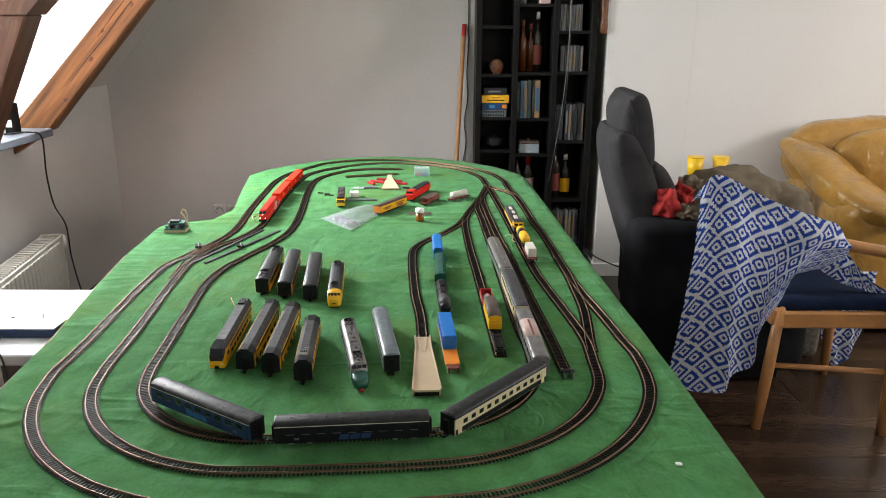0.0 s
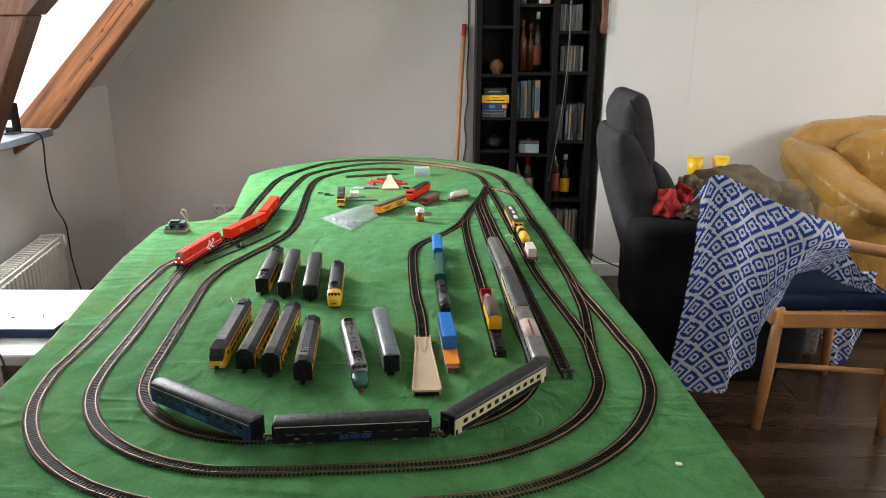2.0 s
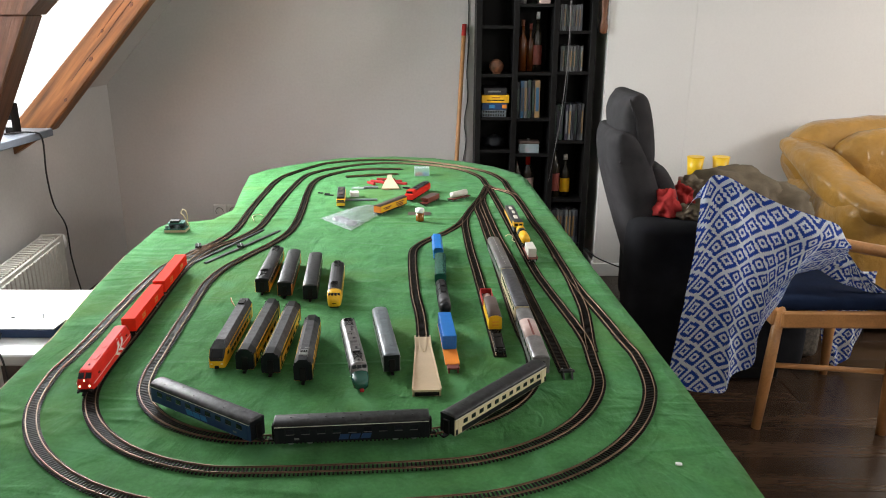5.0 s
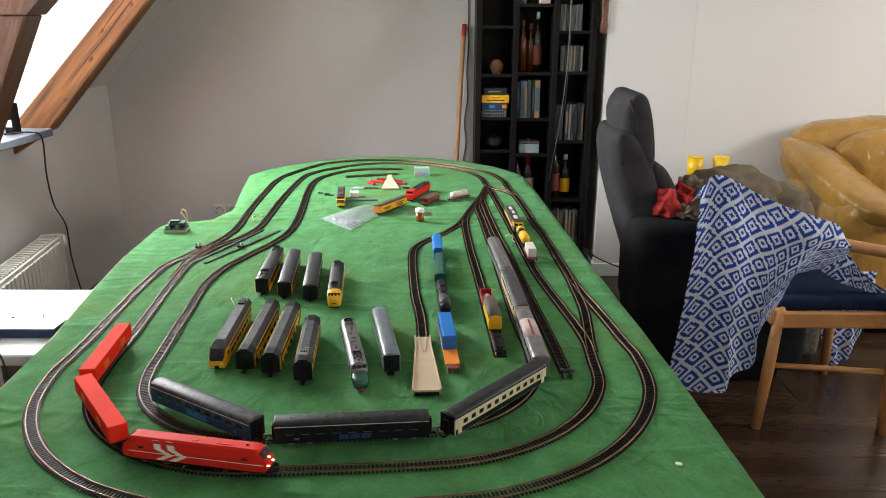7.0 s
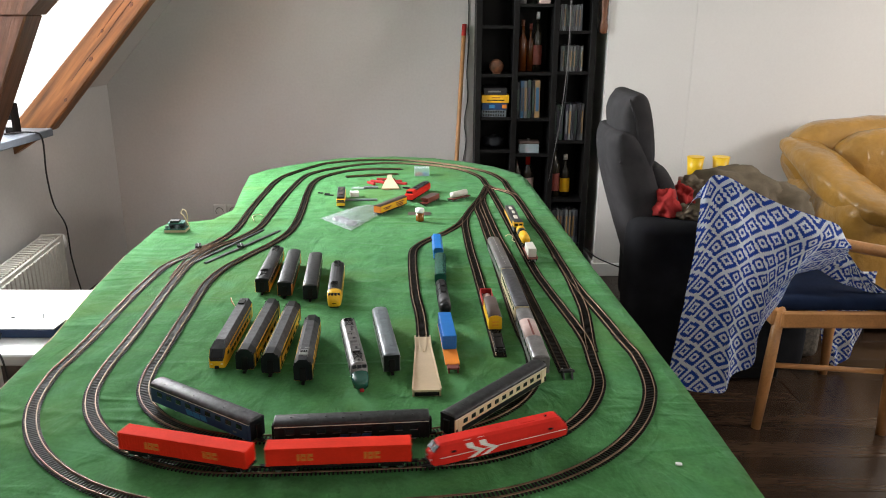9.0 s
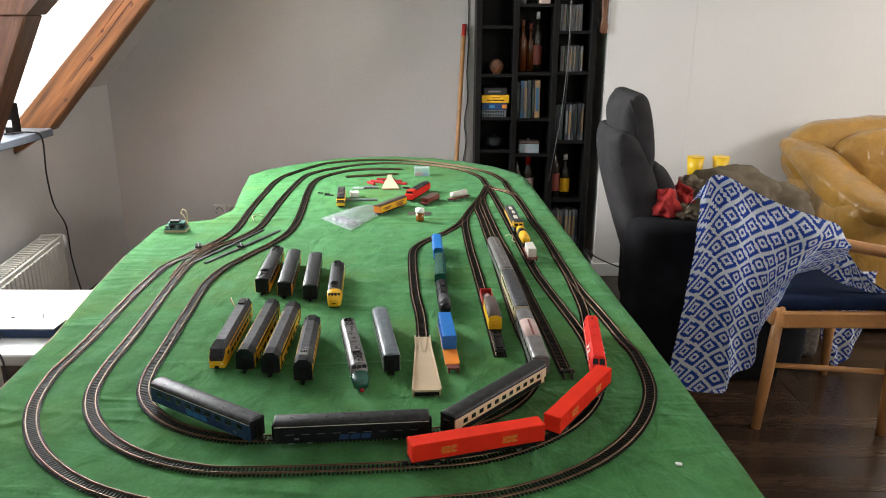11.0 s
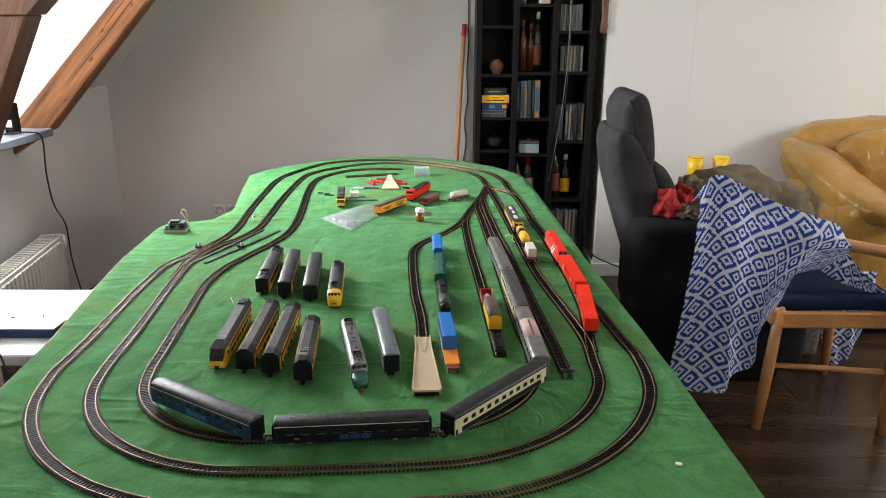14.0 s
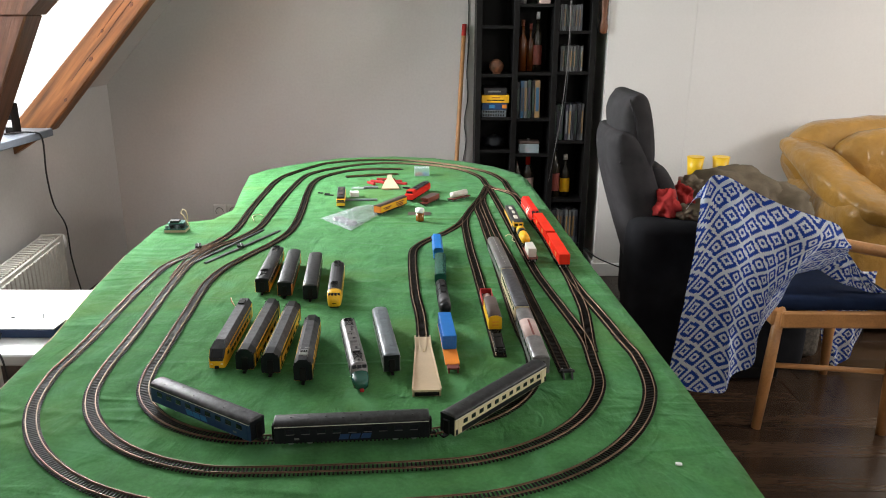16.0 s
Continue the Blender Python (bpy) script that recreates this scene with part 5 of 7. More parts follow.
    part("fuel_tank", box(-0.012, 0.012, -0.024, 0.024, 0.0035, 0.0105, 0.001), M["chassis"], t)
    part("underframe", box(-0.014, 0.014, -0.108, 0.108, 0.0075, 0.0105), M["chassis"], t)
    for y in (-0.066, 0.066):
        bogie(t, y, 0.006, 0.034, 0.024)
    return t


def resize(t, k, kz=1.0):
    """Draws a thing out along its own length and height."""
    for c in t.children_recursive:
        if c.parent is t:
            c.matrix_basis = Matrix.Diagonal((1, k, kz, 1)) @ c.matrix_basis


def container_wagon():
    t = thing("container_wagon", "model flat wagon carrying a long red container, running on the track", "model wagon", group="red train")
    L = 0.222
    c = part("container", box(-0.0142, 0.0142, -L / 2 + 0.002, L / 2 - 0.002, 0.0135, 0.0425, 0.0006), M["red"], t, "bright red container with yellow printing")
    rm = mesh_of("corner_post", box(-0.0006, 0.0006, -0.0025, 0.0025, 0.0138, 0.0420), M["red"])
    for y in (-L / 2 + 0.005, L / 2 - 0.005, 0.0):
        for x in (-0.0144, 0.0144):
            piece("corner_post", rm, c, Matrix.Translation((x, y, 0)))
    bm = geo()
    for i in range(42):
        y = -L / 2 + 0.010 + i * (L - 0.020) / 41
        for x in (-0.0142, 0.0142):
            quadbox(bm, x - 0.0005, x + 0.0005, y - 0.0012, y + 0.0012, 0.0155, 0.0405)
    tagged(part("corrugation", bm, M["red"], c), kind="stuff")
    # worn yellow printing as plain bars, two groups a side
    for sx in (-1, 1):
        x = sx * 0.0147
        for y0 in (-0.062, 0.038):
            for a, b in ((0.0, 0.0035), (0.0055, 0.0135), (0.0155, 0.0235)):
                part("print_bar", box(x - 0.0004, x + 0.0004, y0 + a, y0 + b, 0.0215, 0.0330), M["letter"], c)
            for a, b in ((0.0075, 0.0115), (0.0180, 0.0235)):
                part("print_gap", box(x - 0.0006, x + 0.0006, y0 + a, y0 + b, 0.0258, 0.0285), M["red"], c)
    part("deck", box(-0.0135, 0.0135, -L / 2, L / 2, 0.0105, 0.0135, 0.0005), M["chassis"], t)
    part("sill", box(-0.011, 0.011, -L * 0.25, L * 0.25, 0.0055, 0.0105, 0.0008), M["chassis"], t)
    for s in (-1, 1):
        part("coupler", box(-0.003, 0.003, min(s * L / 2, s * (L / 2 + 0.009)), max(s * L / 2, s * (L / 2 + 0.009)), 0.0045, 0.0075), M["chassis"], t)
        bogie(t, s * L * 0.36, 0.0055, 0.024, 0.022)
    return t


RUN = smooth([(x, y, 0) for x, y in [(0.04, 3.433), (-0.066, 3.501)] + FAR_MID[::-1] + MID_NEAR + [(0.318, 1.48), (0.325, 1.567), (0.335, 1.671), (0.337, 1.80), (0.333, 1.93), (0.321, 2.297), (0.308, 2.464), (0.297, 2.672), (0.283, 2.856), (0.27, 3.0), (0.25, 3.18), (0.2, 3.32), (0.12, 3.42)]], 14)
RUN_S = [0.0]
for a_, b_ in zip(RUN, RUN[1:]):
    RUN_S.append(RUN_S[-1] + (b_ - a_).length)
# time and the place of the train's tail along its way
TAIL = [(0.0, 0.905), (1.5, 1.277), (4.2, 1.932), (6.3, 2.441), (9.2, 3.126), (11.3, 3.604), (12.5, 3.884), (13.8, 4.178), (16.0, 4.684)]


def run_at(s):
    i = min(max(int(np.searchsorted(RUN_S, s)) - 1, 0), len(RUN) - 2)
    return RUN[i].lerp(RUN[i + 1], (s - RUN_S[i]) / max(1e-9, RUN_S[i + 1] - RUN_S[i]))


def motions():
    ts = [i * 0.2 for i in range(81)]
    knots = np.array(TAIL)

    def tail(t):
        # cubic through the knots
        i = min(max(int(np.searchsorted(knots[:, 0], t)) - 1, 0), len(knots) - 2)
        sl = np.gradient(knots[:, 1], knots[:, 0])
        h = knots[i + 1, 0] - knots[i, 0]
        u = (t - knots[i, 0]) / h
        return (2 * u ** 3 - 3 * u ** 2 + 1) * knots[i, 1] + (u ** 3 - 2 * u ** 2 + u) * h * sl[i] + (3 * u ** 2 - 2 * u ** 3) * knots[i + 1, 1] + (u ** 3 - u ** 2) * h * sl[i + 1]
    for ob, mid, half in TRAIN:
        rows = []
        for t in ts:
            s = tail(t)
            a, b = run_at(s + mid - half), run_at(s + mid + half)
            c = (a + b) / 2
            rows.append((t, pose(c.x, c.y, RAIL_TOP, 0, 0, math.degrees(math.atan2(b.y - a.y, b.x - a.x)) - 90)))
        walk(ob, rows)


def stock_on_felt():
    """The stock parked on the felt and on the sidings."""
    DD = dict(W=0.0340, side="ns_yellow", roof="roof_grey", end="coal", zs=0.0380, H=0.0500, chamfer=0.0095, win_z=(0.0102, 0.0172), windows=7, win_w=0.022, bumps=0)
    coach(on_table(-0.383, 1.325, -0.389, 1.602), "yellow double-deck model coach with a grey roof and dark end", L=0.272, stripes=((0.0285, 0.0365, "coal", -0.78, 0.78),), name="double_deck_coach", **DD)
    coach(on_table(-0.330, 1.310, -0.339, 1.587), "yellow double-deck model coach with a grey roof and dark end", L=0.272, stripes=((0.0285, 0.0365, "coal", -0.78, 0.78),), name="double_deck_coach", **DD)
    c4 = coach(on_table(-0.262, 1.280, -0.281, 1.505), "yellow double-deck model motor coach with roof gear", L=0.222, stripes=((0.0285, 0.0365, "coal", -0.78, 0.78),), name="double_deck_coach", **DD)
    part("roof_unit", box(-0.008, 0.008, -0.092, -0.070, 0.0495, 0.0525, 0.001), M["steel"], c4, "metal roof apparatus")
    for i in range(4):
        part("insulator", turned([(0, 0), (0.0016, 0), (0.001, 0.003), (0, 0.003)], -0.005 + 0.0035 * i, -0.080, 0.0525, 8), M["chassis"], c4)
    roof_gear(c4, 0.0500, -0.098, -0.055, 3, "silver")
    cab_unit(on_table(-0.440, 1.335, -0.452, 1.605))
    # four dark coaches of the rear rank
    # coal band along the windows also paints in the shade of the flanks
    SHADED_RANK = dict(roof="roof_dark", end="coal", windows=9, W=0.0350, stripes=((0.0200, 0.0330, "coal", -0.97, 0.97),))
    r1 = coach(on_table(-0.449, 1.755, -0.468, 2.035), "dark model railcar with pantographs on its grey roof", side="ns_yellow", name="model_railcar", L=0.272, **SHADED_RANK)
    roof_gear(r1, 0.0448, -0.122, -0.060, 5)
    roof_gear(r1, 0.0448, 0.080, 0.125, 6)
    pantograph(r1, -0.095, 0.0455, s=1.5)
    pantograph(r1, 0.110, 0.0455, s=1.5)
    part("number_bar", box(-0.003, 0.003, -0.139, -0.137, 0.028, 0.031), M["white_print"], r1)
    r2 = coach(on_table(-0.388, 1.728, -0.416, 2.012), "dark grey-roofed model coach with orange flanks", side="orange", L=0.272, **SHADED_RANK)
    r3 = coach(on_table(-0.322, 1.708, -0.352, 1.985), "dark grey model coach with plain flanks", side="coal", L=0.268, **SHADED_RANK)
    for r in (r2, r3):
        part("number_bar", box(-0.003, 0.003, -0.139 if r is r2 else -0.137, -0.137 if r is r2 else -0.135, 0.027, 0.030), M["white_print"], r)
    dog_nose(on_table(-0.257, 1.660, -0.280, 1.905))
    electric_loco(on_table(-0.148, 1.245, -0.214, 1.545))
    g = coach(on_table(-0.097, 1.318, -0.142, 1.572), "light blue-grey model coach with a smooth ribbed roof", L=0.250, side="silver", roof="roof_light", end="coal", windows=10, bumps=4)
    for i in range(3):
        part("roof_panel", box(-0.007, 0.007, -0.09 + i * 0.07, -0.035 + i * 0.07, 0.0446, 0.0454, 0.0003), M["roof_light"], g)
    # coaches on the inner loop
    b = coach(on_table(-0.293, 1.067, -0.508, 1.205, ON_RAIL), "dark blue model coach with a grey roof on the inner loop", L=0.246, side="navy_paint", roof="roof_grey", end="coal", windows=9, ledges=True)
    panel_set(b, 0.246)
    d = coach(on_table(-0.272, 1.066, -0.018, 1.090, ON_RAIL), "near-black model coach with a brown-grey roof", L=0.246, side="coal", roof="roof_dark", end="coal", windows=9, bumps=8, ledges=True)
    panel_set(d, 0.246, dark=True)
    coach(on_table(0.004, 1.080, 0.186, 1.288, ON_RAIL), "cream and black model coach with a brown roof", L=0.262, side="cream", roof="roof_dark", end="coal", windows=11, win_z=(0.022, 0.030), win_w=0.011, stripes=((0.0082, 0.0175, "coal", -0.99, 0.99),), bumps=5)
    s = coach(on_table(0.165, 1.835, 0.147, 2.120, ON_RAIL), "silver model coach with a pale roof and cream ends", L=0.282, side="silver", roof="silver", end="cream", windows=10, bumps=0)
    vm = mesh_of("roof_vent", turned([(0, 0), (0.0013, 0), (0.001, 0.0008), (0, 0.001)], sides=8), M["white_print"])
    for i in range(12):
        piece("roof_vent", vm, s, Matrix.Translation((-0.001, -0.12 + i * 0.022, 0.0448)))
    coach(on_table(0.178, 1.565, 0.166, 1.828, ON_RAIL), "cream model coach with a dark grey roof", L=0.258, side="cream", roof="roof_grey", end="cream", windows=10, bumps=0)
    w = coach(on_table(0.188, 1.300, 0.178, 1.555, ON_RAIL), "grey model coach with a clear pink-tinted roof section", L=0.248, side="silver", roof="silver", end="silver", windows=10, bumps=0)
    part("clear_roof", loft([[(0.0172 * math.cos(math.pi * i / 10), y, 0.0366 + 0.0092 * math.sin(math.pi * i / 10)) for i in range(11)] for y in (-0.030, 0.060)]), M["pink_clear"], w, "pale pink clear roof section", True)
    part("roof_rib", box(-0.002, 0.002, -0.028, 0.05, 0.0450, 0.0470, 0.0005), M["brown"], w, "brown interior strip")


def panel_set(c, L, dark=False):
    for i in range(3):
        for x in (-0.0165, 0.0165):
            part("blue_panel", loft([[(xx, -0.022 + i * 0.0175, 0.0105), (xx, -0.007 + i * 0.0175, 0.0105), (xx, -0.004 + i * 0.0175, 0.0195), (xx, -0.019 + i * 0.0175, 0.0195)] for xx in (x - 0.0004, x + 0.0004)]), M["navy_paint" if dark else "blue_panel"], c, "slanting blue panel")
    for x in (-0.0165, 0.0165):
        part("emblem", box(x - 0.0005, x + 0.0005, -0.092, -0.084, 0.0125, 0.0155), M["silver"], c, "small pale emblem")


def cab_unit(m):
    """Yellow double-deck driving coach with a sloped dark windscreen; its cab is at -y."""
    t = thing("driving_coach", "yellow double-deck model driving coach with a sloped cab", "model coach", m, "model trains")
    W, L = 0.032, 0.265
    prof = [(-1, 0), (1, 0), (1, 0.74), (0.58, 1.0), (-0.58, 1.0), (-1, 0.74)]
    z0, H = 0.006, 0.0445
    part("body", loft([[(x * k * W / 2, y, z0 + (H - z0) * (min(z, zt))) for x, z in prof] for y, k, zt in ((-0.1335, 0.72, 0.20), (-0.1330, 0.86, 0.34), (-0.1305, 0.96, 0.46), (-0.117, 1.0, 0.74), (0.1325, 1, 0.74))]), M["ns_yellow"], t)
    part("roof", loft([[(x * k * W / 2, y, z) for x, z in ((1.005, 0.0342), (0.58, zt), (-0.58, zt), (-1.005, 0.0342))] for y, k, zt in ((-0.1105, 0.98, 0.0352), (-0.092, 1, H), (0.1325, 1, H))]), M["roof_grey"], t)
    part("cab_mask", loft([[(-k * W / 2, y, z), (k * W / 2, y, z), (k * W / 2, y + 0.004, z - 0.003), (-k * W / 2, y + 0.004, z - 0.003)] for y, z, k in ((-0.1342, 0.0195, 0.74), (-0.1318, 0.0250, 0.88), (-0.1175, 0.0368, 0.93), (-0.1000, 0.0452, 0.60))]), M["roof_dark"], t, "dark cab surround")
    part("windscreen", loft([[(x * W / 2, y + d, z - d) for x, y, z in ((-0.72, -0.1340, 0.0258), (0.72, -0.1340, 0.0258), (0.66, -0.1208, 0.0368), (-0.66, -0.1208, 0.0368))] for d in (0.0, 0.0020)]), M["glass"], t)
    for x in (-0.010, 0.010):
        part("headlight", box(x - 0.002, x + 0.002, -0.1335, -0.1318, 0.0125, 0.0145), M["white_print"], t)
    part("coupler", box(-0.004, 0.004, -0.137, -0.131, 0.0055, 0.0105, 0.0006), M["chassis"], t)
    wm = mesh_of("window", box(-0.0006, 0.0006, -0.0085, 0.0085, 0.013, 0.0195, 0.0004), M["glass"])
    for i in range(8):
        for x in (-W / 2, W / 2):
            piece("window", wm, t, Matrix.Translation((x, -0.07 + i * 0.024, 0)))
    for x in (-W / 2, W / 2):
        part("stripe", box(x - 0.0005, x + 0.0005, -0.085, 0.12, 0.025, 0.0305), M["navy_paint"], t)
        part("cab_side_window", box(x - 0.0006, x + 0.0006, -0.110, -0.098, 0.021, 0.027), M["glass"], t)
    bm = geo()
    quadbox(bm, -0.007, 0.007, 0.095, 0.115, H, H + 0.003, 0.0006)
    quadbox(bm, -0.004, 0.004, 0.118, 0.126, H, H + 0.002, 0.0006)
    part("roof_unit", bm, M["chassis"], t)
    part("underframe", box(-0.0135, 0.0135, -0.125, 0.129, 0.0045, 0.0060), M["chassis"], t)
    for y in (-0.090, 0.090):
        bogie(t, y)
    for dx, mm in ((0.0, "redcloth"), (0.0025, "cable_white")):
        part("loose_wire", tube(smooth([(-0.012 + dx, 0.128, 0.020), (-0.024, 0.140, 0.024), (-0.034 + dx, 0.150, 0.030), (-0.040, 0.166 + dx, 0.034)], 5), 0.0007, 5), M[mm], t, "thin loose wire")
    resize(t, 1.02, 1.11)


def dog_nose(m):
    """Yellow-fronted rounded railcar with pantographs; front at -y."""
    t = thing("model_railcar", "model railcar with a rounded yellow nose and two pantographs", "model railcar", m, "model trains")
    W, L = 0.0345, 0.245
    ring = lambda y, k, kz: [(x * k * W / 2, y, 0.008 + z * kz) for x, z in ((-0.94, 0), (0.94, 0), (1, 0.012), (0.98, 0.026))] + [(0.98 * k * W / 2 * math.cos(math.pi * i / 8), y, 0.008 + kz * (0.026 + 0.009 * math.sin(math.pi * i / 8))) for i in range(1, 8)] + [(-0.98 * k * W / 2, y, 0.008 + 0.026 * kz), (-k * W / 2, y, 0.008 + 0.012 * kz)]
    part("nose", loft([ring(-0.1225, 0.55, 0.45), ring(-0.120, 0.76, 0.60), ring(-0.114, 0.90, 0.72), ring(-0.106, 0.97, 0.90), ring(-0.098, 1, 1), ring(-0.090, 1, 1)]), M["ns_yellow"], t, "rounded yellow nose", True)
    part("body", loft([ring(-0.090, 1, 1), ring(0.1215, 1, 1)]), M["roof_dark"], t, shade=False)
    wm = mesh_of("windscreen", box(-0.0031, 0.0031, -0.0010, 0.0010, -0.0036, 0.0036, 0.0006), M["glass"])
    for i in range(4):
        piece("windscreen", wm, t, pose(-0.0111 + i * 0.0074, -0.1130 + abs(i - 1.5) * 0.0020, 0.0352 - abs(i - 1.5) * 0.0010, -32, 0, (i - 1.5) * 14))
    for x in (-0.0085, 0.0085):
        part("headlight", turned([(0, 0), (0.002, 0), (0.0014, 0.0012), (0, 0.0013)], sides=10), M["white_print"], t).matrix_basis = pose(x, -0.1190, 0.018, 90)
    part("front_bar", box(-0.005, 0.005, -0.1232, -0.1220, 0.0150, 0.0165), M["chassis"], t)
    part("buffer_beam", box(-0.011, 0.011, -0.121, -0.112, 0.004, 0.0085, 0.001), M["chassis"], t)
    wm = mesh_of("window", box(-0.0006, 0.0006, -0.008, 0.008, 0.021, 0.029, 0.0004), M["glass"])
    for x in (-W / 2 + 0.0002, W / 2 - 0.0002):
        part("side_panel", box(x - 0.0003, x + 0.0003, -0.088, 0.118, 0.009, 0.0315), M["ns_yellow"], t, "yellow flank")
        for i in range(8):
            piece("window", wm, t, Matrix.Translation((x, -0.075 + i * 0.025, 0)))
    roof_gear(t, 0.0430, -0.095, -0.045, 8)
    roof_gear(t, 0.0430, 0.070, 0.115, 9)
    pantograph(t, -0.070, 0.0435, s=1.5)
    pantograph(t, 0.095, 0.0435, s=1.5)
    for y in (-0.082, 0.082):
        bogie(t, y)


def electric_loco(m):
    """Long grey electric locomotive with a dark green rounded nose at -y."""
    t = thing("electric_locomotive", "grey model electric locomotive with a dark green rounded nose", "model locomotive", m, "model trains")
    W = 0.033

    def ring(y, k, zt, zb=0.008):
        zs = zb + (zt - zb) * 0.72
        return [(x * k * W / 2, y, z) for x, z in ((-0.9, zb), (0.9, zb), (1, zb + 0.008), (0.97, zs))] + [(0.97 * k * W / 2 * math.cos(math.pi * i / 8), y, zs + (zt - zs) * math.sin(math.pi * i / 8)) for i in range(1, 8)] + [(-0.97 * k * W / 2, y, zs), (-k * W / 2, y, zb + 0.008)]
    for s, nm in ((-1, "nose"), (1, "nose")):
        part(nm, loft([ring(s * 0.1525, 0.40, 0.019), ring(s * 0.150, 0.66, 0.023), ring(s * 0.144, 0.84, 0.026), ring(s * 0.134, 0.95, 0.028), ring(s * 0.122, 1.0, 0.030), ring(s * 0.116, 1.0, 0.0315)]), M["green_paint"], t, "dark green rounded nose", True)
        part("cab", loft([ring(s * 0.1205, 0.96, 0.032), ring(s * 0.1135, 0.99, 0.0435), ring(s * 0.106, 1.0, 0.044)]), M["silver"], t, shade=True)
        wm = mesh_of("windscreen", box(-0.0042, 0.0042, -0.0006, 0.0006, -0.0032, 0.0032, 0.0006), M["glass"])
        for i in range(3):
            piece("windscreen", wm, t, pose((i - 1) * 0.0094, s * (0.1186 - abs(i - 1) * 0.0010), 0.0372, s * 31, 0, (i - 1) * s * 8))
        part("nose_stripe", loft([[(x, y, z) for x, y, z in [(r * W / 2 * math.sin(a) * 0.93, s * (0.124 + 0.0285 * math.cos(a)), 0.0125 + dz) for a in [(-1.3 + 2.6 * i / 12) for i in range(13)]]] + [(0, s * 0.128, 0.0125 + dz)] for r, dz in ((1.0, 0.0), (1.0, 0.0022))]), M["cream"], t, "cream stripe round the nose")
        for x in (-0.0085, 0.0085):
            part("headlight", turned([(0, 0), (0.0018, 0), (0.0012, 0.0012), (0, 0.0013)], sides=10), M["white_print"], t).matrix_basis = pose(x, s * 0.1475, 0.0165, -90 * s)
        part("coupler", box(-0.004, 0.004, min(s * 0.150, s * 0.159), max(s * 0.150, s * 0.159), 0.0045, 0.0095, 0.001), M["redcloth"], t, "red coupler")
        pantograph(t, s * 0.085, 0.044, s=1.3)
    part("body", loft([ring(-0.106, 1, 0.044), ring(0.106, 1, 0.044)]), M["silver"], t, shade=False)
    for y in (-0.045, 0.0, 0.045):
        part("roof_panel", box(-0.009, 0.009, y - 0.019, y + 0.019, 0.0432, 0.0446, 0.0005), M["silver"], t)
        part("roof_vent", turned([(0, 0), (0.003, 0), (0.002, 0.0014), (0, 0.0016)], 0.002, y, 0.0446, 10), M["roof_grey"], t)
    roof_gear(t, 0.0440, -0.108, -0.050, 11)
    roof_gear(t, 0.0440, 0.050, 0.108, 12)
    roof_gear(t, 0.0446, -0.046, 0.046, 13, "silver")
    gm = mesh_of("side_grille", box(-0.0006, 0.0006, -0.007, 0.007, 0.022, 0.030, 0.0004), M["roof_dark"])
    for x in (-W / 2, W / 2):
        for i in range(7):
            piece("side_grille", gm, t, Matrix.Translation((x, -0.09 + i * 0.03, 0)))
    part("underframe", box(-0.0135, 0.0135, -0.14, 0.14, 0.0055, 0.0082), M["chassis"], t)
    for y in (-0.088, 0.088):
        bogie(t, y, 0.006, 0.036)


def flat_frame(t, L, W=0.027, z=0.0115, color="chassis", ends=True):
    part("deck", box(-W / 2, W / 2, -L / 2, L / 2, z - 0.003, z, 0.0005), M[color], t)
    part("sill", box(-0.008, 0.008, -L * 0.3, L * 0.3, z - 0.007, z - 0.003, 0.0006), M["chassis"], t)
    for s in (-1, 1):
        part("coupler", box(-0.003, 0.003, min(s * L / 2, s * (L / 2 + 0.008)), max(s * L / 2, s * (L / 2 + 0.008)), 0.0045, 0.0075), M["chassis"], t)
        for x in (-0.009, 0.009):
            part("buffer", tube([(x, s * L / 2, z - 0.002), (x, s * (L / 2 + 0.006), z - 0.002)], 0.002, 8), M["chassis"], t)
        bogie(t, s * L * 0.33, 0.0052, 0.020)


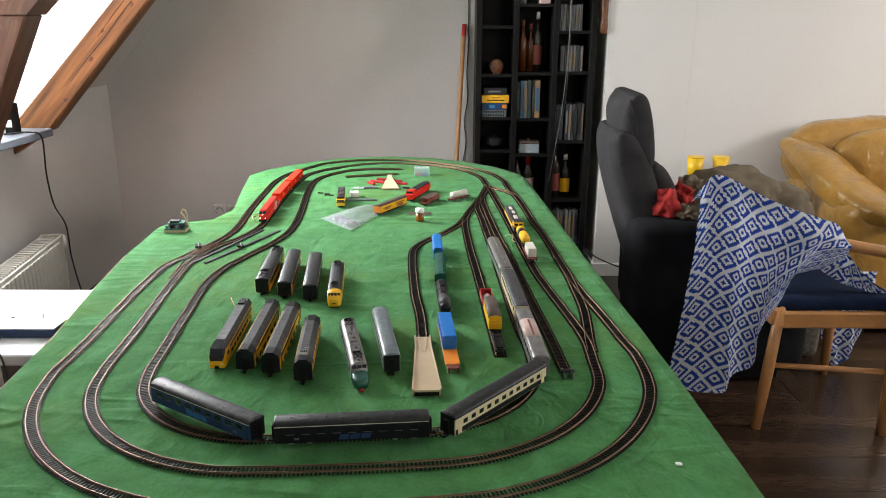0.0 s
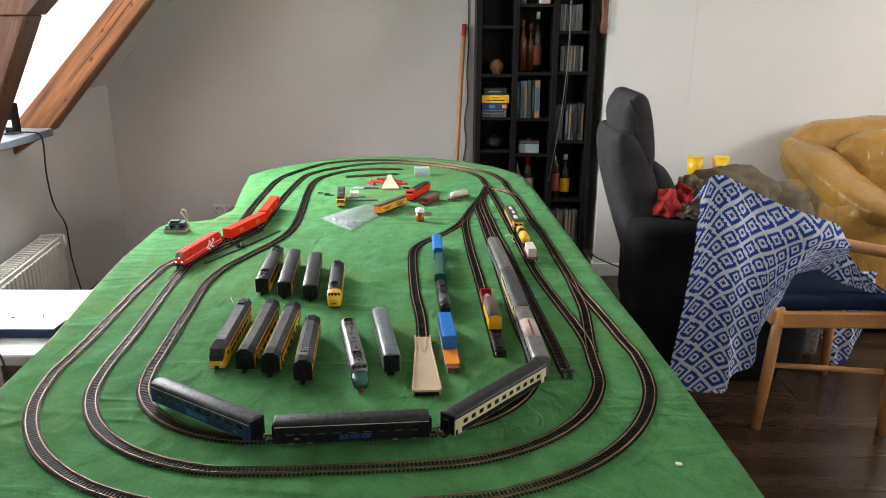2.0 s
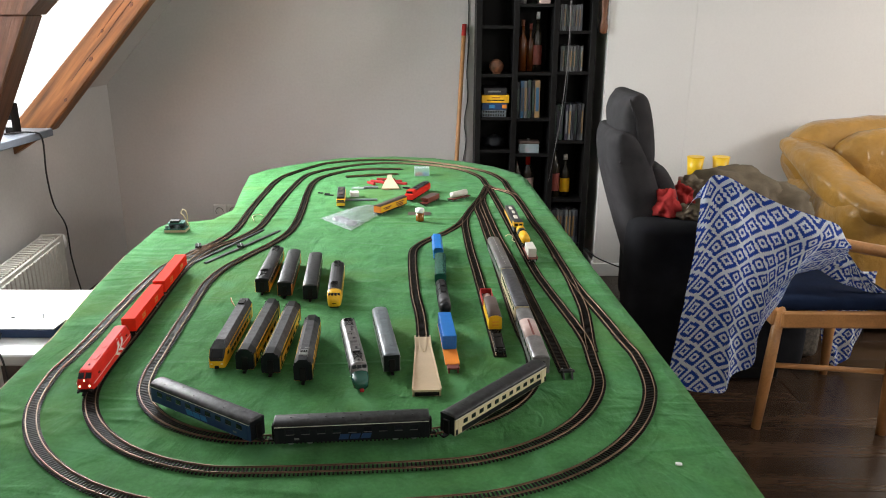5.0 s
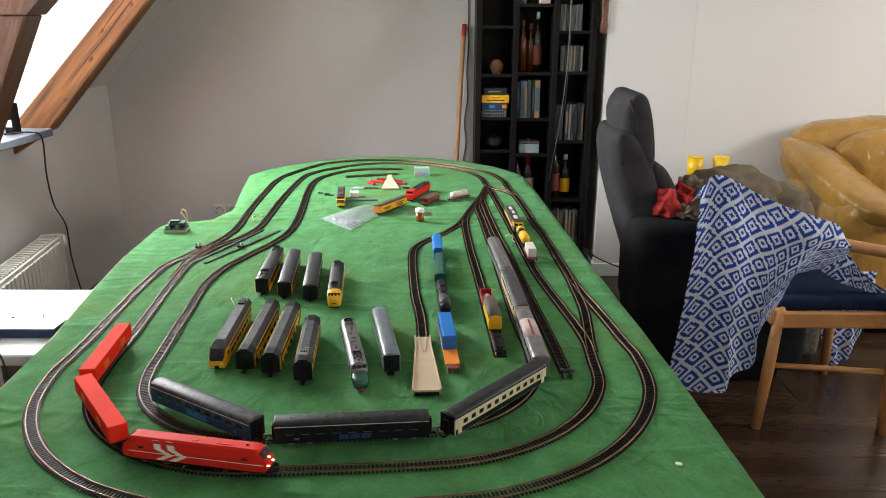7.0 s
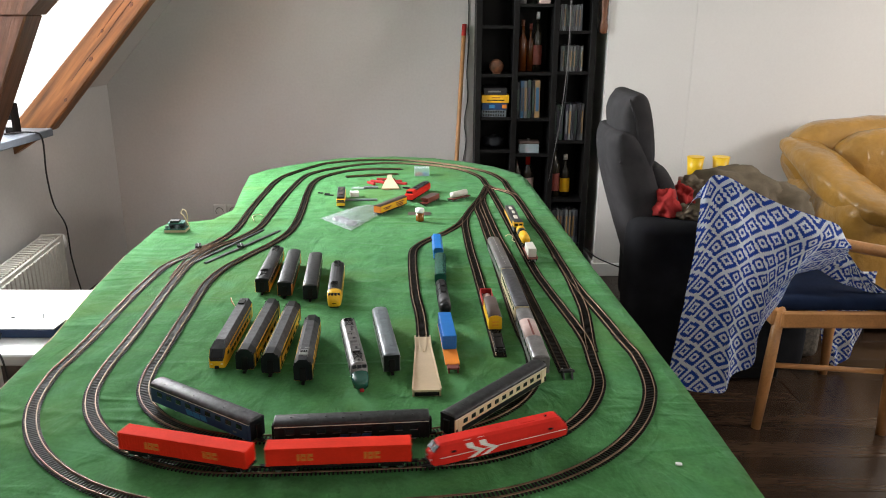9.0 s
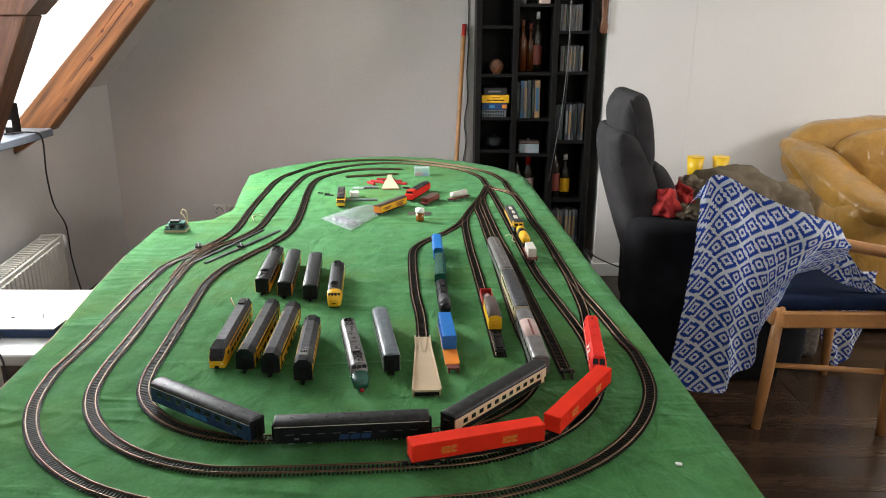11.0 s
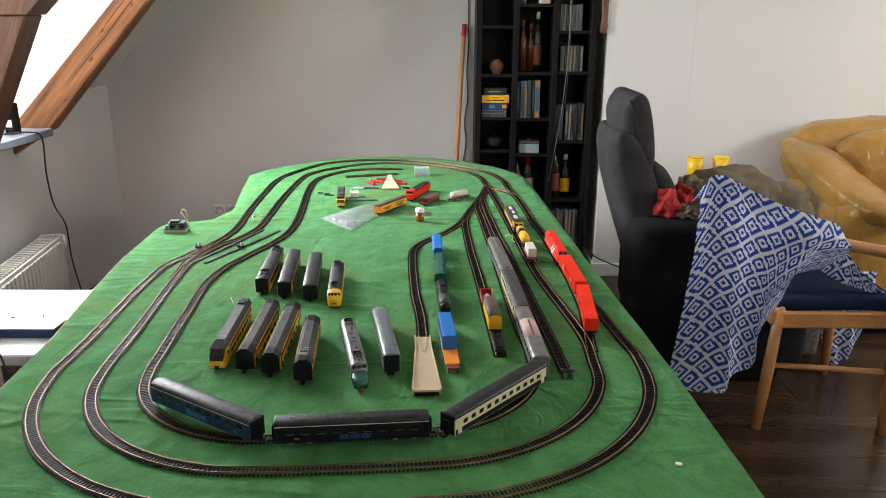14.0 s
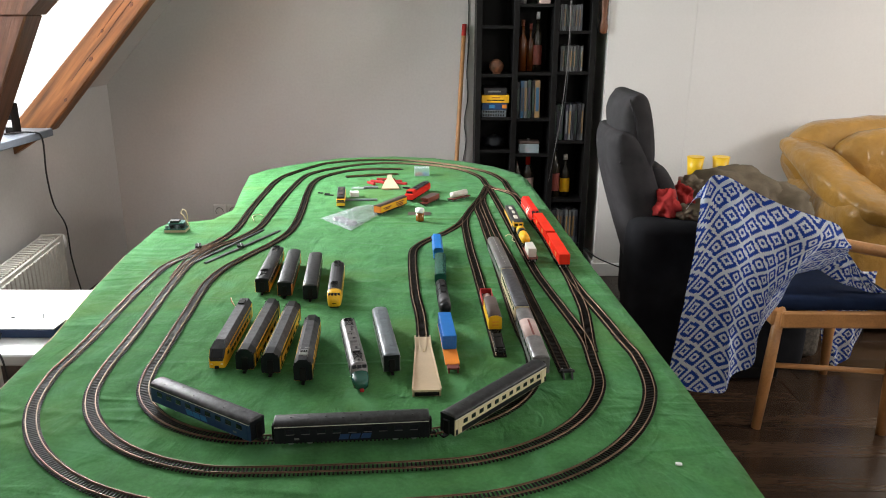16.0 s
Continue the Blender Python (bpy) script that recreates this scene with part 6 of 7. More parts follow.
def wagons():
    # string of wagons standing on the felt between the sidings
    t = thing("flat_wagon", "orange model flat wagon with a bright blue container", "model wagon", on_table(0.021, 1.335, 0.002, 1.560), "model trains")
    flat_frame(t, 0.205, 0.029, 0.0125, "orange")
    c = part("container", box(-0.0135, 0.0135, -0.035, 0.095, 0.0125, 0.0425, 0.0006), M["sky_blue"], t, "bright blue ribbed container")
    rib = mesh_of("rib", box(-0.0007, 0.0007, -0.0014, 0.0014, 0.014, 0.041), M["sky_blue"])
    for i in range(20):
        for x in (-0.0137, 0.0137):
            piece("rib", rib, c, Matrix.Translation((x, -0.030 + i * 0.0063, 0)))
    rib2 = mesh_of("rib", box(-0.0014, 0.0014, -0.0007, 0.0007, 0.014, 0.041), M["sky_blue"])
    for i in range(5):
        piece("rib", rib2, c, Matrix.Translation((-0.010 + i * 0.005, -0.0352, 0)))
    part("end_platform", box(-0.012, 0.012, -0.120, -0.1025, 0.008, 0.011, 0.0005), M["brown"], t, "red-brown end platform")
    for x in (-0.009, 0.009):
        part("end_post", box(x - 0.0015, x + 0.0015, -0.120, -0.1025, 0.0, 0.0125, 0.0004), M["brown"], t)
    t = thing("tank_wagon", "black model tank wagon with a grey dome", "model wagon", on_table(0.008, 1.585, -0.006, 1.800), "model trains")
    flat_frame(t, 0.185, 0.026, 0.0105)
    part("tank", tube([(0, -0.088, 0.0245), (0, -0.084, 0.0245), (0, 0.084, 0.0245), (0, 0.088, 0.0245)], [0.009, 0.0135, 0.0135, 0.009], 20), M["coal"], t, shade=True)
    for y in (-0.04, 0.02, 0.06):
        part("band", tube([(0, y - 0.0015, 0.0245), (0, y + 0.0015, 0.0245)], 0.0139, 20), M["chassis"], t)
    part("tank_cap", tube([(0, -0.075, 0.0250), (0, -0.02, 0.0250)], 0.0140, 20), M["roof_grey"], t, "grey end section", True)
    part("dome", turned([(0, 0), (0.005, 0), (0.005, 0.005), (0.003, 0.006), (0, 0.006)], 0, 0.03, 0.037, 14), M["chassis"], t)
    part("walkway", box(-0.006, 0.006, -0.01, 0.07, 0.0385, 0.0395), M["chassis"], t)
    t = thing("hopper_wagon", "dark green model goods wagon with a ridged lid", "model wagon", on_table(-0.006, 1.810, -0.008, 2.005), "model trains")
    flat_frame(t, 0.185, 0.027, 0.0095)
    part("body", loft([[(x * k, y, z) for x, z in ((-0.0135, 0.0095), (0.0135, 0.0095), (0.0145, 0.034), (-0.0145, 0.034))] for y, k in ((-0.09, 1), (0.09, 1))]), M["green_paint"], t)
    part("lid", loft([[(-0.0148, y, 0.034), (0.0148, y, 0.034), (0.006, y, 0.0385), (-0.006, y, 0.0385)] for y in (-0.091, 0.091)]), M["green_paint"], t, "dark ridged lid")
    for i in range(7):
        for x in (-0.0146, 0.0146):
            part("rib", box(x - 0.0006, x + 0.0006, -0.075 + i * 0.025 - 0.001, -0.075 + i * 0.025 + 0.001, 0.011, 0.033), M["green_paint"], t)
    t = thing("covered_wagon", "bright blue-roofed model covered wagon", "model wagon", on_table(-0.013, 2.030, -0.020, 2.185), "model trains")
    flat_frame(t, 0.150, 0.027, 0.0095)
    part("body", box(-0.0140, 0.0140, -0.073, 0.073, 0.0095, 0.032, 0.0005), M["sky_blue"], t)
    part("roof", loft([[(0.0150, y, 0.031), (0.0095, y, 0.040), (-0.0095, y, 0.040), (-0.0150, y, 0.031)] for y in (-0.075, 0.075)]), M["sky_blue"], t)
    for y in (-0.075, -0.025, 0.025, 0.0735):
        part("roof_rib", loft([[(0.0153, y + d, 0.031), (0.0097, y + d, 0.0404), (-0.0097, y + d, 0.0404), (-0.0153, y + d, 0.031)] for d in (0, 0.002)]), M["blue_panel"], t)
    # red siding
    t = thing("covered_wagon", "yellow model covered wagon with a curved brown roof", "model wagon", on_table(0.1145, 1.500, 0.1085, 1.640, ON_RAIL), "model trains")
    flat_frame(t, 0.125, 0.027, 0.0095)
    part("body", box(-0.0145, 0.0145, -0.060, 0.060, 0.0095, 0.034, 0.0005), M["ns_yellow"], t)
    part("end_gable", loft([[(0.0145 * math.cos(math.pi * i / 10), y, 0.0338 + 0.0075 * math.sin(math.pi * i / 10)) for i in range(11)] for y in (-0.0602, 0.0602)]), M["ns_yellow"], t)
    part("roof", loft([[(0.0152 * math.cos(math.pi * i / 10), y, 0.0342 + 0.0080 * math.sin(math.pi * i / 10)) for i in range(11)] for y in (-0.0585, 0.0605)]), M["brown_roof"], t, shade=True)
    part("end_frame", box(-0.007, 0.007, -0.0612, -0.0600, 0.019, 0.0205), M["orange"], t)
    part("end_frame", box(-0.007, 0.007, -0.0612, -0.0600, 0.026, 0.0275), M["orange"], t)
    t = thing("open_wagon", "red-brown model open wagon with a pale load", "model wagon", on_table(0.1075, 1.650, 0.1045, 1.735, ON_RAIL), "model trains")
    flat_frame(t, 0.080, 0.027, 0.0095)
    for a in ((-0.0140, -0.0130, -0.039, 0.039), (0.0130, 0.0140, -0.039, 0.039), (-0.0130, 0.0130, -0.039, -0.038), (-0.0130, 0.0130, 0.038, 0.039)):
        part("side_board", box(*a, 0.0095, 0.0235), M["redcloth"], t)
    part("load", lump_small(0.0, 0.0, 0.010, 0.011, 0.033, 0.009), M["pink_clear"], t, "pale pinkish load", True)
    t = thing("bare_wagon", "bare black model wagon chassis with exposed wheels", "model wagon", on_table(0.1180, 1.400, 0.1155, 1.495, ON_RAIL), "model trains")
    flat_frame(t, 0.082, 0.020, 0.0095)
    for x in (-0.008, 0.008):
        part("side_frame", box(x - 0.001, x + 0.001, -0.038, 0.038, 0.0095, 0.0125), M["chassis"], t)
    # buffer stop
    t = thing("buffer_stop", "grey metal model buffer stop at the siding end", "buffer stop", pose(0.2405, 1.315, TABLE_Z + 0.0005, 0, 0, 4))
    for x in (-0.0083, 0.0083):
        part("upright", loft([[(x - 0.0015, -0.012, 0), (x + 0.0015, -0.012, 0), (x + 0.0015, 0.010, 0), (x - 0.0015, 0.010, 0)], [(x - 0.0015, -0.004, 0.014), (x + 0.0015, -0.004, 0.014), (x + 0.0015, 0.006, 0.014), (x - 0.0015, 0.006, 0.014)]]), M["roof_dark"], t)
        part("buffer", tube([(x, 0.006, 0.0115), (x, 0.012, 0.0115)], 0.0025, 8), M["silver"], t)
    part("beam", box(-0.014, 0.014, -0.001, 0.006, 0.009, 0.014, 0.0005), M["roof_dark"], t)
    # middle line: locomotive and two wagons
    t = thing("shunting_locomotive", "grey and yellow model locomotive standing on the track", "model locomotive", on_table(0.239, 2.290, 0.228, 2.545, ON_RAIL), "model trains")
    part("body", box(-0.0150, 0.0150, -0.122, 0.122, 0.0085, 0.0240, 0.001), M["roof_grey"], t)
    for x in (-0.0152, 0.0152):
        part("side_band", box(x - 0.0003, x + 0.0003, -0.085, 0.118, 0.0150, 0.0225), M["ns_yellow"], t, "yellow side band")
    part("hood", box(-0.0148, 0.0148, -0.088, 0.118, 0.0240, 0.0385, 0.0025, 2), M["roof_grey"], t, "grey upper body")
    part("cab", box(-0.0152, 0.0152, -0.123, -0.088, 0.0240, 0.0400, 0.0020, 2), M["ns_yellow"], t)
    part("cab_roof", box(-0.0145, 0.0145, -0.120, -0.090, 0.0400, 0.0415, 0.0010), M["roof_grey"], t)
    for x in (-0.0068, 0.0068):
        part("windscreen", box(x - 0.0050, x + 0.0050, -0.1240, -0.1228, 0.0290, 0.0365, 0.0004), M["glass"], t)
    for gear in ((-0.006, 0.006, -0.07, -0.03, 0.0405), (-0.003, 0.006, 0.0, 0.03, 0.0412), (-0.006, 0.004, 0.055, 0.09, 0.0402)):
        part("roof_gear", box(*gear[:4], 0.0385, gear[4], 0.0006), M["offwhite"], t)
    part("underframe", box(-0.013, 0.013, -0.12, 0.12, 0.0060, 0.0085), M["chassis"], t)
    for y in (-0.075, 0.075):
        bogie(t, y)
    t = thing("tank_wagon", "yellow and black model tank wagon on the track", "model wagon", on_table(0.247, 2.135, 0.241, 2.275, ON_RAIL), "model trains")
    flat_frame(t, 0.125, 0.024, 0.0095)
    part("tank", tube([(0, -0.060, 0.0260), (0, -0.054, 0.0260), (0, 0.0, 0.0260)], [0.007, 0.0140, 0.0140], 22), M["ns_yellow"], t, shade=True)
    part("tank", tube([(0, 0.028, 0.0260), (0, 0.054, 0.0260), (0, 0.060, 0.0260)], [0.0140, 0.0140, 0.007], 22), M["ns_yellow"], t, shade=True)
    part("tank_band", tube([(0, -0.001, 0.0260), (0, 0.029, 0.0260)], 0.0141, 22), M["coal"], t, "black middle band", True)
    t = thing("flat_wagon", "red-brown model wagon carrying a white block", "model wagon", on_table(0.2525, 2.005, 0.2475, 2.115, ON_RAIL), "model trains")
    flat_frame(t, 0.105, 0.028, 0.0120, "brown")
    for x in (-0.0135, 0.0135):
        part("side_board", box(x - 0.0007, x + 0.0007, -0.05, 0.05, 0.0120, 0.0165), M["brown"], t)
    part("block", box(-0.0115, 0.0115, -0.040, 0.030, 0.0120, 0.0370, 0.0012), M["offwhite"], t, "off-white block load")
    solid("yellow_wire", tube(smooth([(0.196, 2.275, TABLE_Z + 0.007), (0.208, 2.282, TABLE_Z + 0.012), (0.219, 2.262, TABLE_Z + 0.009), (0.214, 2.235, TABLE_Z + 0.007), (0.221, 2.215, TABLE_Z + 0.007)], 6), 0.0011, 5), M["cable_white"], "thin curled yellowish wire beside the track", "wire", shade=True)


def lump_small(x, y, z, sx, sy, sz):
    bm = geo()
    bmesh.ops.create_icosphere(bm, subdivisions=2, radius=1.0)
    for v in bm.verts:
        k = 1 + 0.3 * noise.noise(v.co * 3.0 + Vector((x * 90, y * 70, 1)))
        v.co = Vector((x + v.co.x * sx * k, y + v.co.y * sy * k, z + max(v.co.z * k, -0.02) * sz))
    return bm


def clutter():
    # rerailing ramp
    r = thing("rerailing_ramp", "beige plastic loading ramp at the end of the track", "ramp", on_table(-0.0285, 1.236, -0.0435, 1.492))
    part("bed", loft([[(-w, y, 0.0), (w, y, 0.0), (w, y, h), (-w, y, h)] for y, w, h in ((-0.129, 0.0262, 0.0125), (0.060, 0.0165, 0.0082), (0.068, 0.0160, 0.0078), (0.125, 0.0160, 0.0065))]), M["beige"], r)
    for s in (-1, 1):
        part("side_wall", loft([[(s * w - 0.0012, y, h - 0.001), (s * w + 0.0012, y, h - 0.001), (s * w + 0.0012, y, h + 0.004), (s * w - 0.0012, y, h + 0.004)] for y, w, h in ((-0.129, 0.0262, 0.0125), (0.060, 0.0165, 0.0082), (0.068, 0.0160, 0.0078), (0.125, 0.0160, 0.0065))]), M["beige"], r)
        part("guide", loft([[(s * w - 0.0010, y, h - 0.0005), (s * w + 0.0010, y, h - 0.0005), (s * w + 0.0010, y, h + 0.0020), (s * w - 0.0010, y, h + 0.0020)] for y, w, h in ((0.045, 0.0010, 0.0088), (0.078, 0.0070, 0.0076), (0.128, 0.0078, 0.0065))]), M["beige"], r)
    # thin black plate stands in for the shade of a hollow end
    part("end_shade", box(-0.0225, 0.0225, -0.1296, -0.1288, 0.0010, 0.0085), M["chassis"], r, "dark plate painted as the shade of an open end")
    # clear bag with loose parts
    bm = geo()
    nx, ny = 26, 20
    g = []
    for j in range(ny + 1):
        row = []
        for i in range(nx + 1):
            u, v = i / nx, j / ny
            a = Vector((-0.425, 2.505)).lerp(Vector((-0.275, 2.715)), u)
            b = Vector((-0.300, 2.345)).lerp(Vector((-0.195, 2.640)), u)
            p = a.lerp(b, v)
            rise = math.sin(math.pi * u) ** 0.6 * math.sin(math.pi * v) ** 0.6
            z = 0.003 + rise * (0.020 + 0.010 * noise.noise(Vector((u * 3, v * 3, 1))) + 0.003 * noise.noise(Vector((u * 11, v * 9, 3))))
            row.append(bm.verts.new((p.x, p.y, TABLE_Z + z)))
        g.append(row)
    for j in range(ny):
        for i in range(nx):
            bm.faces.new((g[j][i], g[j][i + 1], g[j + 1][i + 1], g[j + 1][i]))
    bmesh.ops.solidify(bm, geom=list(bm.faces), thickness=0.0012)
    b = thing("plastic_bag", "clear crumpled plastic bag with parts on the felt", "plastic bag")
    part("film", bm, M["polybag"], b, shade=False)
    for i, (x, y) in enumerate(((-0.36, 2.50), (-0.335, 2.47), (-0.31, 2.44))):
        part("inner_bundle", lump_small(x, y, TABLE_Z + 0.003, 0.022, 0.03, 0.010), M["silver"], b, "pale bundled parts", True)
    # orange wagon, small locos and wagons beyond the bag
    t = thing("covered_wagon", "orange-yellow model box wagon with dark lettering bars", "model wagon", on_table(-0.237, 2.545, -0.140, 2.720), "model trains")
    flat_frame(t, 0.175, 0.026, 0.0095)
    part("body", box(-0.0145, 0.0145, -0.087, 0.087, 0.0095, 0.034, 0.0005), M["orange"], t)
    part("side_sheet", box(0.0145, 0.0150, -0.084, 0.084, 0.0110, 0.0325), M["ns_yellow"], t)
    part("roof", loft([[(0.0155, y, 0.0335), (0.008, y, 0.0375), (-0.008, y, 0.0375), (-0.0155, y, 0.0335)] for y in (-0.089, 0.089)]), M["brown_roof"], t)
    for ya, yb, z in ((-0.07, -0.02, 0.023), (-0.06, -0.03, 0.018), (0.01, 0.065, 0.026), (0.015, 0.06, 0.020), (0.02, 0.06, 0.0145)):
        part("print_bar", box(0.0149, 0.0154, ya, yb, z - 0.0018, z + 0.0018), M["brown"], t, "dark printed bar")
    t = thing("small_locomotive", "short dark model locomotive with a yellow front", "model locomotive", on_table(-0.372, 2.655, -0.393, 2.850), "model trains")
    part("body", box(-0.0150, 0.0150, -0.094, 0.094, 0.0085, 0.0320, 0.0015), M["ns_yellow"], t)
    part("hood", box(-0.0140, 0.0140, -0.080, 0.092, 0.0320, 0.0400, 0.0020, 2), M["roof_dark"], t)
    part("band", box(-0.0153, 0.0153, -0.0945, 0.080, 0.0195, 0.0225), M["roof_dark"], t)
    part("windscreen", box(-0.0125, 0.0125, -0.0952, -0.0938, 0.0245, 0.0310), M["glass"], t)
    part("roof_gear", box(-0.008, 0.008, -0.05, -0.01, 0.0400, 0.0430, 0.0008), M["brown_roof"], t)
    part("roof_gear", box(-0.006, 0.006, 0.03, 0.07, 0.0400, 0.0420, 0.0008), M["brown_roof"], t)
    part("underframe", box(-0.012, 0.012, -0.09, 0.09, 0.0040, 0.0085), M["chassis"], t)
    for y in (-0.055, 0.055):
        bogie(t, y)
    t = thing("red_diesel", "red model diesel locomotive with a dark roof on the felt", "model locomotive", on_table(-0.130, 2.760, -0.066, 2.960), "model trains")
    part("body", box(-0.0160, 0.0160, -0.105, 0.105, 0.0085, 0.0300, 0.0015), M["loco_red"], t)
    part("cab", loft([[(x * k, y, z) for x, z in ((-0.0155, 0.030), (0.0155, 0.030), (0.013, 0.0415), (-0.013, 0.0415))] for y, k in ((-0.095, 0.96), (-0.060, 1.0))]), M["loco_red"], t)
    part("hood", box(-0.0130, 0.0130, -0.060, 0.100, 0.0300, 0.0400, 0.0020, 2), M["roof_dark"], t)
    part("side_skirt", box(-0.0162, 0.0162, -0.060, 0.100, 0.0300, 0.0350), M["loco_red"], t)
    part("windscreen", box(-0.0115, 0.0115, -0.0965, -0.0945, 0.0315, 0.0385), M["glass"], t)
    for i in range(4):
        part("roof_fan", turned([(0, 0), (0.006, 0), (0.006, 0.0012), (0, 0.0012)], 0, -0.03 + i * 0.035, 0.0400, 14), M["chassis"], t)
    part("underframe", box(-0.012, 0.012, -0.1, 0.1, 0.0040, 0.0085), M["chassis"], t)
    for y in (-0.06, 0.06):
        bogie(t, y)
    t = thing("hopper_wagon", "dark red model hopper wagon on the felt", "model wagon", on_table(-0.078, 2.690, -0.020, 2.820), "model trains")
    flat_frame(t, 0.120, 0.028, 0.0105, "brown")
    part("body", loft([[(x, y * ky, z) for x, y in ((-0.016, -0.05), (0.016, -0.05), (0.016, 0.05), (-0.016, 0.05))] for z, ky in ((0.0105, 0.7), (0.016, 0.95), (0.0265, 1.0))]), M["brown"], t)
    part("load", box(-0.0140, 0.0140, -0.047, 0.047, 0.0262, 0.0270), M["brown_roof"], t)
    t = thing("tank_wagon", "small model wagon with a white rounded tank", "model wagon", on_table(0.022, 2.770, 0.098, 2.850), "model trains")
    flat_frame(t, 0.100, 0.026, 0.0105, "brown")
    part("tank", tube([(0, -0.042, 0.0225), (0, -0.038, 0.0225), (0, 0.038, 0.0225), (0, 0.042, 0.0225)], [0.007, 0.0120, 0.0120, 0.007], 18), M["offwhite"], t, shade=True)
    # pill jar
    j = thing("pill_jar", "small amber jar with a white screw lid", "jar", pose(-0.0795, 2.485, TABLE_Z + 0.001))
    part("body", turned([(0, 0), (0.0125, 0), (0.0135, 0.002), (0.0135, 0.030), (0, 0.030)], sides=22), M["amber_jar"], j, shade=True)
    part("lid", turned([(0, 0.030), (0.0150, 0.030), (0.0155, 0.032), (0.0150, 0.043), (0, 0.044)], sides=22), M["white_plastic"], j, "white ribbed lid", True)
    solid("paper_scrap", box(-0.125, -0.045, 2.560, 2.605, TABLE_Z + 0.001, TABLE_Z + 0.0022), M["brown_roof"], "small brownish paper scrap lying on the felt", "paper")
    b = thing("clear_box", "small clear plastic box holding coloured parts", "box", pose(-0.095, 3.270, TABLE_Z + 0.001, 0, 0, 3))
    part("shell", box(-0.033, 0.033, -0.026, 0.026, 0.0, 0.036, 0.002), M["clearbox"], b)
    part("contents", lump_small(-0.010, 0.0, 0.002, 0.016, 0.016, 0.012), M["redcloth"], b, "red parts inside")
    part("contents", lump_small(0.016, 0.005, 0.002, 0.014, 0.016, 0.012), M["blue_panel"], b, "blue parts inside")
    t = thing("wooden_ramp", "pale wooden bridge ramp with a narrow neck", "ramp", on_table(-0.211, 2.950, -0.232, 3.190))
    part("deck", loft([[(-w, y, 0.002), (w, y, 0.002), (w, y, h), (-w, y, h)] for y, w, h in ((-0.10, 0.037, 0.006), (0.02, 0.020, 0.012), (0.05, 0.011, 0.018), (0.10, 0.009, 0.022))]), M["beige"], t)
    for i, (x, y, w, l, a, m) in enumerate(((-0.275, 3.105, 0.012, 0.07, 60, "redcloth"), (-0.245, 3.155, 0.010, 0.08, 80, "redcloth"), (-0.205, 3.115, 0.012, 0.06, 100, "redcloth"), (-0.300, 3.075, 0.010, 0.05, 40, "redcloth"), (-0.175, 3.075, 0.012, 0.05, 70, "redcloth"), (-0.345, 2.985, 0.024, 0.05, 85, "polybag"), (-0.295, 3.00, 0.020, 0.06, 95, "roof_light"), (-0.315, 2.78, 0.014, 0.13, 92, "roof_light"), (-0.150, 2.995, 0.008, 0.030, 70, "chassis"), (-0.355, 2.855, 0.014, 0.030, 10, "white_plastic"), (-0.338, 2.855, 0.020, 0.034, 10, "white_plastic"))):
        lab = {"redcloth": "red plastic track part lying on the felt", "polybag": "clear wrapper lying on the felt", "roof_light": "pale grey plastic strip on the felt", "chassis": "small black part on the felt", "white_plastic": "small white card box on the felt"}[m]
        bm = box(-w / 2, w / 2, -l / 2, l / 2, 0, 0.009 if m == "redcloth" else (0.018 if m == "white_plastic" else 0.006), 0.001)
        ob = solid("loose_part", bm, M[m], lab, "model part", "loose parts")
        ob.matrix_world = pose(x, y, TABLE_Z + 0.0012, 0, 0, a)
    for x, y, l in ((-0.485, 2.90, 0.022), (-0.455, 2.885, 0.020), (-0.445, 2.865, 0.040)):
        ob = solid("loose_part", box(-0.003, 0.003, -l / 2, l / 2, 0, 0.004, 0.0008), M["chassis"], "small black part on the felt", "model part", "loose parts")
        ob.matrix_world = pose(x, y, TABLE_Z + 0.001, 0, 0, 75)
    # circuit module at the table corner
    t = thing("circuit_module", "small bare circuit board stack with a looped wire", "electronics", pose(-0.862, 2.345, TABLE_Z + 0.001, 0, 0, 3))
    part("base", box(-0.034, 0.034, -0.022, 0.026, 0.0, 0.008, 0.0008), M["beige"], t)
    part("lower_board", box(-0.034, 0.034, -0.024, 0.026, 0.009, 0.013, 0.0005), M["circuit"], t)
    part("upper_board", box(-0.026, 0.026, -0.014, 0.026, 0.026, 0.029, 0.0005), M["circuit"], t)
    for i in range(4):
        part("component", box(-0.030 + i * 0.016, -0.020 + i * 0.016, -0.023, -0.010, 0.013, 0.022, 0.0008), M["chassis" if i % 2 else "grey_sill"], t)
    part("spacer", box(-0.026, 0.026, 0.004, 0.024, 0.013, 0.026, 0.001), M["grey_sill"], t)
    part("display", box(-0.018, 0.012, -0.012, 0.010, 0.029, 0.036, 0.001), M["roof_dark"], t)
    part("wire_loop", tube(smooth([(0.030, 0.010, 0.015), (0.034, 0.010, 0.040), (0.030, 0.012, 0.062), (0.020, 0.014, 0.066), (0.014, 0.012, 0.055), (0.022, 0.010, 0.048), (0.030, 0.008, 0.030), (0.038, 0.006, 0.014)], 6), 0.0022, 6), M["cable_white"], t, "yellowish looped wire", True)
